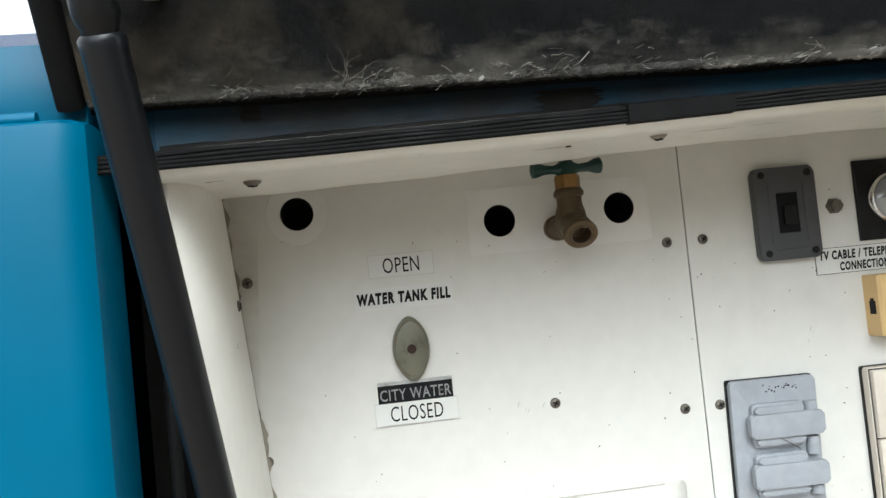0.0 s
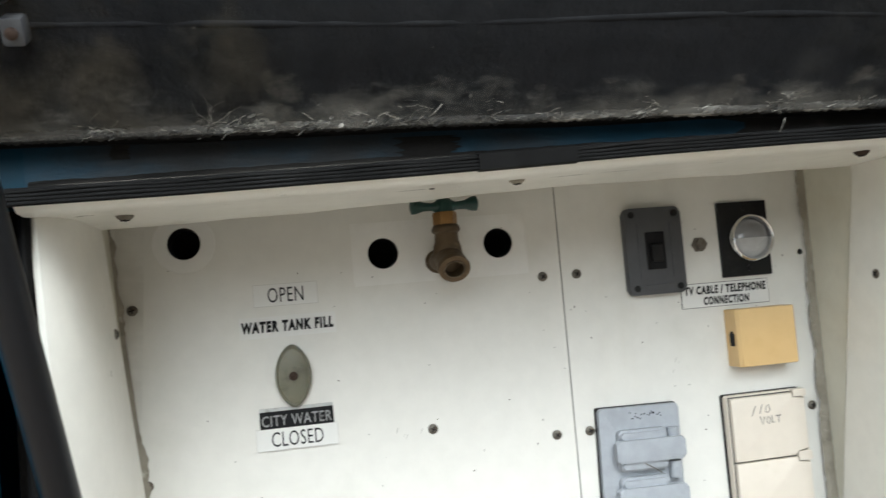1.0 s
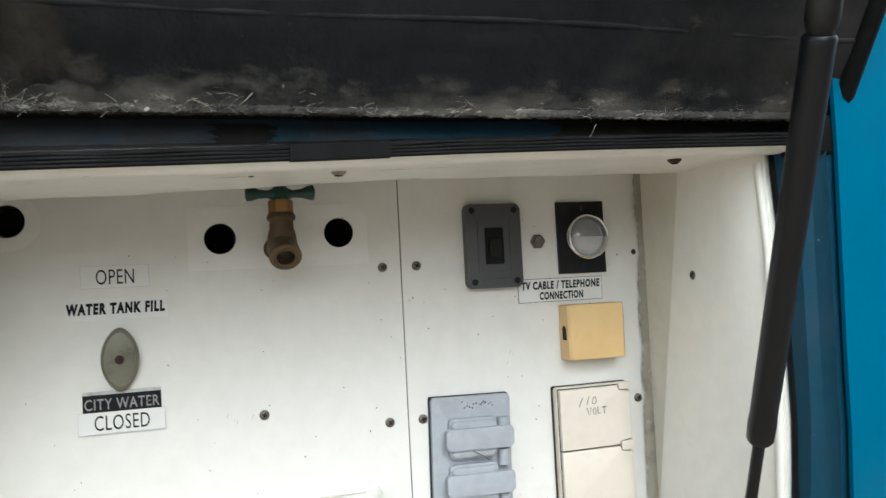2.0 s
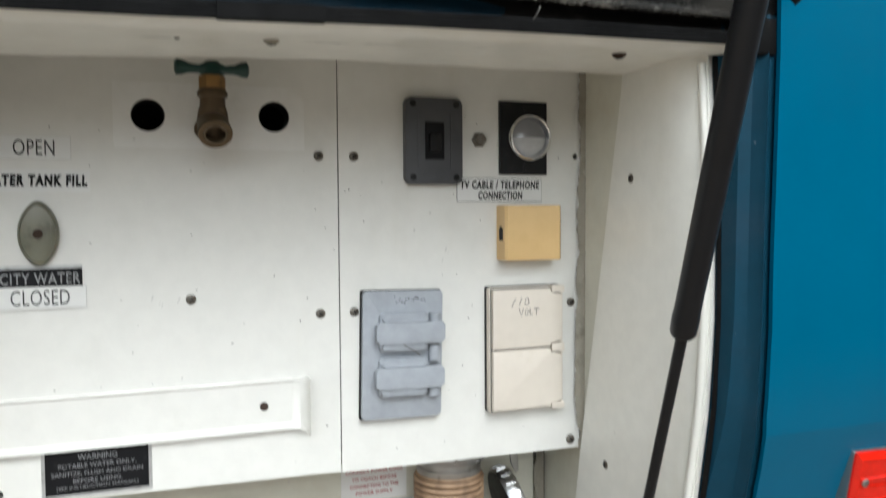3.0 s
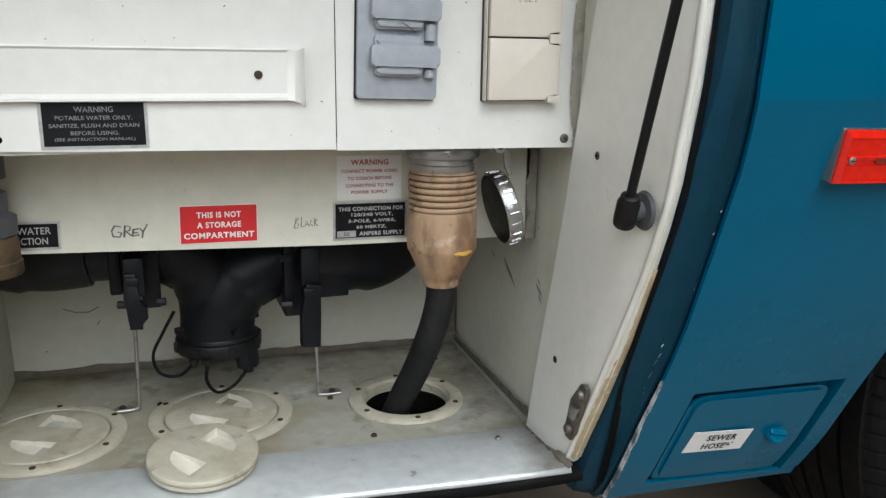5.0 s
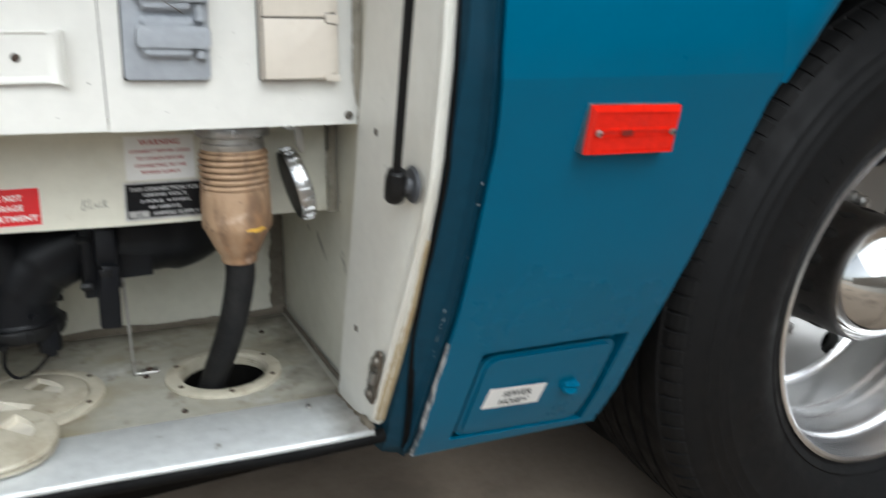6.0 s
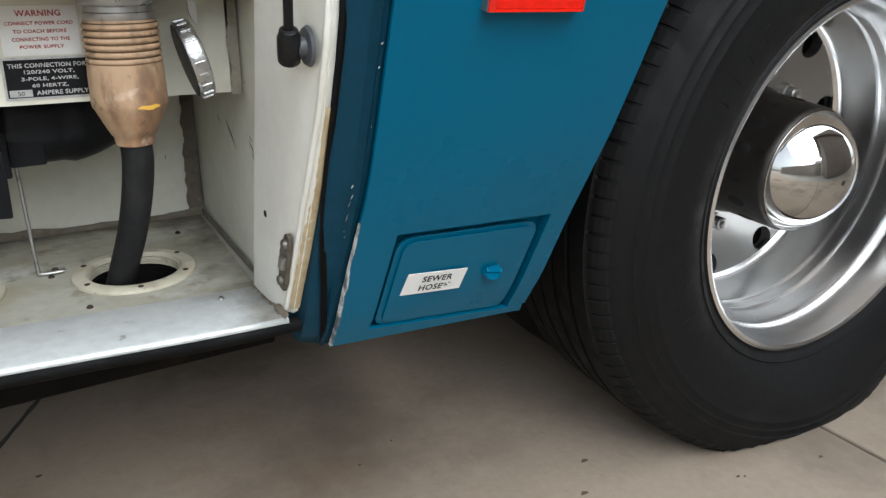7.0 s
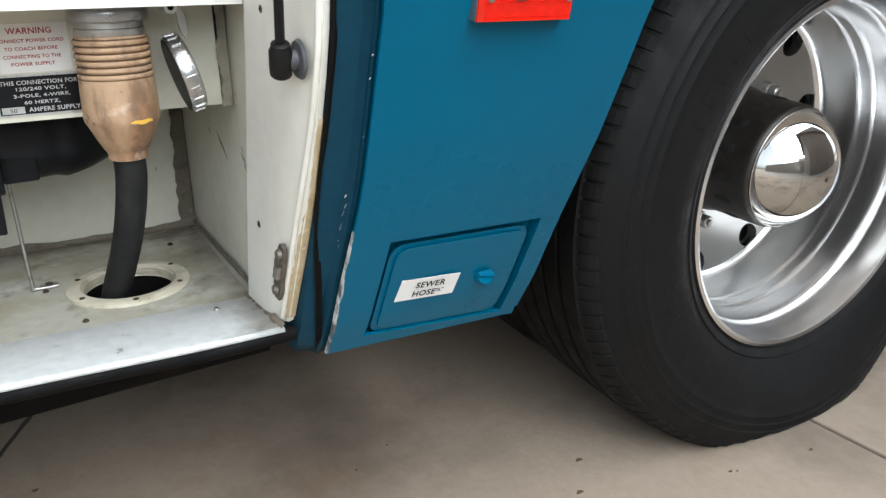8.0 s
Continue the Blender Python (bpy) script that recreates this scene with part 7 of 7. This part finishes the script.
gate_valve((0, 0.118, 0), [(-0.0112, 0.602), (0.0050, 0.6005), (0.0046, 0.565), (0.0038, 0.5315), (0.0020, 0.5300), (-0.0155, 0.5315), (-0.0171, 0.5335), (-0.0165, 0.5640)], (-0.0145, 0.0058, 0.5985, 0.640), [(-0.0270, -0.0080, 0.5535, 0.655, 0.034), (-0.0080, 0.0120, 0.560, 0.655, 0.036), (0.0120, 0.0475, 0.5700, 0.655, 0.040)], [(-0.0250, 0.5690, 0.0055), (-0.0250, 0.622, 0.0055)])
gate_valve((0, 0.124, 0), [(-0.1892, 0.626), (-0.1778, 0.6255), (-0.1772, 0.595), (-0.1693, 0.591), (-0.1695, 0.578), (-0.1745, 0.5757), (-0.1752, 0.5672), (-0.1872, 0.5678), (-0.1868, 0.5790), (-0.1911, 0.6002)], (-0.1900, -0.1705, 0.600, 0.640), [(-0.2050, -0.1930, 0.5925, 0.66, 0.034), (-0.1930, -0.1748, 0.590, 0.66, 0.036), (-0.1748, -0.1555, 0.5755, 0.66, 0.034)], [(-0.1560, 0.5830, 0.0045), (-0.1935, 0.583, 0.0050)])
bm = nb()
lathe(bm, [(0.0460, -0.163), (0.0475, -0.1625), (0.0475, -0.1465), (0.0460, -0.146)], origin=(0, 0.004, 0.134), axis="x", segs=36)
part("pipe_collar", bm, ABS_PIPE, wye, smooth=30)
for x, y, ztop, s in ((0.0225, 0.224, 0.62, 1), (-0.1885, 0.252, 0.62, -1)):
    bm = nb()
    z = floor_z(x, y) + 0.003
    lean = -0.004 * s
    tube(bm, spline([(x + lean, y, ztop), (x + lean * 0.5, y, 0.52), (x, y, z + 0.008), (x + 0.003 * s, y - 0.001, z + 0.001), (x + 0.012 * s, y - 0.002, z), (x + 0.027 * s, y - 0.002, z)], 6), 0.0022, 8)
    solo("bent_rod", bm, STEEL, "thin bent steel rod standing on the metal floor", "rod", "bent rods", smooth=60)
    bm = nb()
    xx = x + 0.019 * s
    box(bm, min(xx - 0.010, xx + 0.011), xx + 0.011, y + 0.002, y + 0.016, z - 0.003, z - 0.0008, 0.0005)
    fp = solo("foot_plate", bm, STEEL, "small dirty steel foot plate on the floor", "foot plate", "foot plates")
    bm = nb()
    lathe(bm, [(0.0042, z - 0.001), (0.004, z + 0.001), (0.002, z + 0.002), (0.0, z + 0.002)], origin=(xx, y + 0.009, 0), axis="z", segs=12)
    part("foot_screw", bm, RUST, fp, smooth=40)
for x, y in ((0.190, 0.048), (0.205, 0.30), (0.035, 0.215), (-0.165, 0.262), (0.06, 0.10), (-0.18, 0.035)):
    screw(x, y, floor_z(x, y) + (0.0010 if x == 0.190 else 0.0004), 0.0036, "f", STEEL if x == 0.190 else RUST, "bright screw in the sill plate" if x == 0.190 else "rusty screw in the metal floor")

# city water inlet at the edge of the view
ct = thing("water_inlet", "tarnished brass hose inlet hanging under the box", "hose inlet", at=(-0.2925, 0.055, 0.65))
for nm, prof, mt, sg in (("hose_nut", [(0.0, 0.0), (0.0245, 0.0), (0.0258, 0.002), (0.0255, 0.012), (0.0245, 0.013), (0.0240, 0.030), (0.0225, 0.034), (0.0, 0.034)], BRASS, 40), ("hex_nut", [(0.0, 0.034), (0.0245, 0.035), (0.0245, 0.052), (0.021, 0.054), (0.0, 0.054)], GREY_DARK, 6), ("neck", [(0.0, 0.054), (0.0185, 0.054), (0.0185, 0.072), (0.014, 0.074), (0.014, 0.082), (0.0195, 0.084), (0.0195, 0.108), (0.0, 0.108)], GREY_DARK, 28)):
    bm = nb()
    lathe(bm, prof, axis="z", segs=sg)
    part(nm, bm, mt, ct, smooth=35)
bm = nb()
tube(bm, [(-0.346, 0.045, 0.435), (-0.345, 0.04, 0.52), (-0.346, 0.04, 0.60)], [0.006, 0.009, 0.007], 10)
solo("trim_west_bead", bm, WHITE_LOW, "lumpy white sealant bead in the corner", "sealant", kind="structure", smooth=60)

# latch striker on the jamb
st = thing("striker_plate", "worn grey metal latch striker on the white jamb", "striker", at=(0.2368, -0.037, 0.489))
bm = nb()
prism(bm, [(-0.024, 0.029), (-0.019, 0.033), (-0.012, 0.031), (-0.004, 0.020), (0.006, 0.008), (0.010, -0.010), (0.016, -0.030), (0.013, -0.037), (0.003, -0.038), (-0.006, -0.026), (-0.009, -0.012), (-0.014, -0.004), (-0.020, 0.010)], "x", -0.0025, 0.002, 0.0006)
part("plate", bm, SCREW, st, smooth=40)
for y, z in ((-0.0135, 0.020), (0.0060, -0.026)):
    bm = nb()
    lathe(bm, [(0.0065, -0.0022), (0.0065, -0.0035), (0.0045, -0.0065), (0.0, -0.0072)], origin=(0, y, z), axis="x", segs=18)
    part("bolt_head", bm, SCREW, st, smooth=40)
bm = nb()
prism(bm, [(-0.016, 0.006), (-0.002, 0.004), (0.004, -0.010), (-0.008, -0.010)], "x", -0.007, -0.002, 0.001)
part("catch", bm, STEEL, st, smooth=40)

# ---- marker lamp and hatch label ----
lamp = thing("marker_lamp", "red plastic side marker lamp with two chrome screws", "lamp", at=(0.4358, -0.1885, 0.7618), turn=(9.5, 1.6, 0))
bm = nb()
prism(bm, rounded(-0.0532, 0.0542, -0.0238, 0.0238, 0.0015), "y", 0.014, -0.0025, 0.0006)
part("base", bm, STEEL, lamp, "thin pale metal base edge", smooth=40)
bm = nb()
box(bm, -0.051, 0.052, -0.0034, -0.0022, -0.0225, 0.0222, 0.0003)
part("reflector", bm, BULB_WHITE, lamp, "pale reflector behind the lens")
bm = nb()
levels = []
for x0, x1, z0, z1, y in ((-0.0526, 0.0536, -0.0232, 0.0232, -0.0026), (-0.0526, 0.0536, -0.0232, 0.0230, -0.0046), (-0.0490, 0.0508, -0.0222, 0.0176, -0.0084), (-0.0480, 0.0498, -0.0212, 0.0168, -0.0084), (-0.0474, 0.0492, -0.0206, 0.0160, -0.0074)):
    levels.append([bm.verts.new((x, y, z)) for x, z in ((x0, z0), (x1, z0), (x1, z1), (x0, z1))])
for a, b in zip(levels, levels[1:]):
    for i in range(4):
        j = (i + 1) % 4
        bm.faces.new((a[i], a[j], b[j], b[i]))
bm.faces.new(levels[-1])
bm.faces.new(levels[0][::-1])
lens = part("lens", bm, RED_LENS, lamp, "ribbed red lens", smooth=20)
bm = nb()
prism(bm, [(-0.0070, -0.0026), (-0.0084, -0.0018), (-0.0090, 0.0008), (-0.0086, 0.0016), (-0.0070, 0.0022)], "x", -0.0474, 0.0492, 0.0002)
part("lens_ridge", bm, RED_LENS, lens, "raised ridge across the lens")
for k in range(15):
    bm = nb()
    x = -0.0085 + 0.0017 * k
    tube(bm, [(x, -0.0074, 0.0042), (x, -0.0074, 0.0142)], 0.0005, 5)
    part("lens_rib", bm, RED_LENS, lens)
for z in (-0.0048, -0.0066, -0.0186):
    bm = nb()
    tube(bm, [(-0.0470, -0.0074, z), (0.0488, -0.0074, z)], 0.0006, 5)
    part("lens_rib", bm, RED_LENS, lens)
# dark red patch on the lens face paints the bulb holder's shadow
bm = nb()
prism(bm, rounded(-0.0160, -0.0030, -0.0046, 0.0006, 0.0015), "y", -0.0086, -0.0092)
part("bulb_shadow", bm, BULB_RED, lens, "bulb holder's shadow as a dark patch on the lens")
for x in (-0.0420, 0.0468):
    bm = nb()
    lathe(bm, [(0.0036, -0.0070), (0.0036, -0.0090), (0.0024, -0.0098), (0.0, -0.0100)], origin=(x, 0, -0.0022), axis="y", segs=18)
    lens_screw = part("lens_screw", bm, STEEL, lamp, smooth=40)
    bm = nb()
    box(bm, x - 0.0022, x + 0.0022, -0.0103, -0.0092, -0.0027, -0.0017)
    part("screw_slot", bm, INK, lens_screw)
lz = 0.4335
ang = math.degrees(math.atan2(skin(lz - 0.02) - skin(lz + 0.02), 0.04))
s = thing("label", "off-white label reading sewer hose on the teal hatch", "label", at=(0.4065, skin(lz) - 0.0012, lz), turn=(ang, 5.5, 0))
bm = nb()
prism(bm, [(-0.0400, -0.0165), (0.0395, -0.0160), (0.0405, 0.0165), (-0.0385, 0.0165)], "y", 0.0, -0.0006)
part("face", bm, PAPER, s)
lettering("SEWER", -0.0175, 0.0225, 0.0018, 0.0110, -0.0012, INK, s, 0.024, 0.03, 1.08)
lettering("HOSE", -0.0185, 0.0125, -0.0118, -0.0026, -0.0012, INK, s, 0.024, 0.03, 1.08)
bm = nb()
rg = random.Random(2)
for k in range(9):
    x, z = 0.012 + rg.uniform(0, 0.009), -0.010 + rg.uniform(0, 0.006)
    box(bm, x, x + rg.uniform(0.001, 0.003), -0.0012, -0.0007, z, z + 0.0008)
part("smudge", bm, INK, s, "smudged end of the word")

def film(name, mat, width, height, m, label):
    """A thin patchy film; its local x runs along the dirty edge, its local z away from it."""
    bm = nb()
    grid(bm, [[(width * i / 12, 0, height * k / 4) for i in range(13)] for k in range(5)])
    ob = solo(name, bm, mat, label, "stain", kind="structure")
    ob.matrix_world = m
    return ob


# ---- marks and flecks on the white surfaces ----
film("trim_floor_grime", GRIME, 0.60, 0.12, Matrix.Translation((-0.345, 0.398, 0.4207)) @ pose(0, 0, 0, 90, 0, -3.4), "brown grime along the back of the metal floor")
film("trim_side_grime", GRIME, 0.29, 0.07, Matrix.Translation((0.2545, 0.355, 0.4208)) @ pose(0, 0, 0, 0, 0, -93.5) @ pose(0, 0, 0, 90, 0, 0), "brown grime along the side of the metal floor")
film("trim_sill_grime", GRIME, 0.115, 0.075, Matrix.Translation((0.2365, 0.078, 0.4222)) @ pose(0, 0, 0, 0, 0, -92) @ pose(0, 0, 0, 90, 0, 0), "yellow-brown grime at the end of the sill")

film("trim_side_stain", STAIN, 0.33, 0.022, Matrix.Translation((-0.3640, -0.0004, 1.098)) @ pose(0, 0, 0, 0, 94, 0), "brown stain along the edge of the panel")

flecks = random.Random(33)
bm = nb()
for k in range(95):
    x = flecks.uniform(-0.34, 0.235)
    z = flecks.uniform(0.77, 1.09)
    a, L, W = flecks.uniform(0, 3.14), flecks.uniform(0.0004, 0.0014), flecks.uniform(0.00025, 0.0006)
    c, s_ = math.cos(a), math.sin(a)
    vs = [bm.verts.new((x + u * c - v * s_, -0.0003, z + u * s_ + v * c)) for u, v in ((-L, 0), (0, -W), (L, 0), (0, W))]
    bm.faces.new(vs)
solo("trim_paint_flecks", bm, RUST, "tiny brown chips and flecks in the white paint", "paint chips", kind="structure")
bm = nb()
for k in range(14):
    x, z = flecks.choice(((-0.15, 0.915), (-0.135, 0.917), (0.1, 0.945), (0.102, 0.95), (-0.03, 0.72), (-0.028, 0.74), (0.0, 0.70)))
    yy = -0.0004 if z > 0.76 else 0.0946
    x += flecks.uniform(-0.004, 0.004)
    z += flecks.uniform(-0.004, 0.004)
    L = flecks.uniform(0.001, 0.003)
    vs = [bm.verts.new((x + u, yy, z + v)) for u, v in ((-L * 0.5, -L), (-L * 0.2, -L * 0.8), (L * 0.6, L), (L * 0.1, L * 0.7))]
    bm.faces.new(vs)
solo("trim_scuffs", bm, EDGE_GREY, "small grey scuffs on the white panels", "paint chips", kind="structure")
bm = nb()
for (y0, z0), (y1, z1), w in (((0.184, 0.597), (0.140, 0.564), 0.0045), ((0.178, 0.590), (0.150, 0.572), 0.003), ((0.224, 0.595), (0.210, 0.585), 0.0025), ((0.084, 0.590), (0.062, 0.574), 0.003), ((0.080, 0.596), (0.070, 0.588), 0.002), ((0.075, 0.578), (0.066, 0.568), 0.002), ((0.085, 0.655), (0.078, 0.652), 0.002), ((0.10, 0.70), (0.09, 0.696), 0.002)):
    x = 0.2463 + 0.0463 * (y0 - 0.03) - 0.0012
    x1 = 0.2463 + 0.0463 * (y1 - 0.03) - 0.0012
    vs = [bm.verts.new(p) for p in ((x, y0, z0), (x + (x1 - x) * 0.4, y0 + (y1 - y0) * 0.4 + w, z0 + (z1 - z0) * 0.4), (x1, y1, z1), (x + (x1 - x) * 0.5, y0 + (y1 - y0) * 0.5 - w, z0 + (z1 - z0) * 0.5))]
    bm.faces.new(vs)
solo("trim_wall_scratches", bm, PENCIL, "dark scratches on the side wall", "scratches", kind="structure")
bm = nb()
for pts in ([(-0.275, 0.512), (-0.262, 0.506), (-0.245, 0.505), (-0.232, 0.511)], [(-0.236, 0.486), (-0.233, 0.492)], [(-0.30, 0.455), (-0.299, 0.457)], [(0.215, 0.515), (0.2145, 0.510)]):
    strokes(bm, [pts], 0.0014, 0.3950 if pts[0][0] < -0.2 else 0.3672)
solo("trim_back_scuffs", bm, PENCIL, "dark curved scuffs on the back wall", "scratches", kind="structure")

# ---- yard behind the camera, seen only in the chrome ----
hs = thing("neighbour_house", "pale stucco house across the yard", "house", at=(3.0, -11.0, 0))
bm = nb()
box(bm, -3.0, 5.0, -6, 0, 0, 3.2)
part("wall", bm, STUCCO, hs)
bm = nb()
prism(bm, [(-6.4, 3.1), (0.4, 3.1), (-3.0, 5.0)], "x", -3.3, 5.3)
part("roof", bm, ROOFING, hs)
fence = thing("fence", "weathered wooden board fence along the yard", "fence", at=(-8.6, -5.6, 0))
bm = nb()
box(bm, 0.0, 0.152, 0, 0.02, 0.02, 1.85, 0.003)
board = part("board", bm, WOOD, fence)
for k in range(1, 63):
    b = new("board", board.data)
    b.parent = fence
    b.location = (0.16 * k, 0, 0)
for z in (0.4, 1.45):
    bm = nb()
    box(bm, -0.05, 10.1, 0.02, 0.06, z, z + 0.09)
    part("fence_rail", bm, WOOD, fence)
# unseen wall on the far side of the vehicle, added to stop light leaking under it
bm = nb()
box(bm, -14, 14, 3.2, 3.4, 0, 2.4, 0.01)
solo("wall_light_block", bm, WOOD, "unseen wall added to block light from the far side", "wall", kind="structure")
garage = thing("garage", "dark brown wooden garage across the yard", "garage", at=(2.05, -2.55, 0))
bm = nb()
box(bm, -0.3, 6.5, -5.0, 0, 0, 3.6)
part("wall", bm, ROOFING, garage)
bm = nb()
prism(bm, [(-0.7, 3.55), (6.9, 3.55), (6.9, 3.65), (3.1, 4.7), (-0.7, 3.65)], "y", -5.3, 0.3)
part("roof", bm, ROOFING, garage)
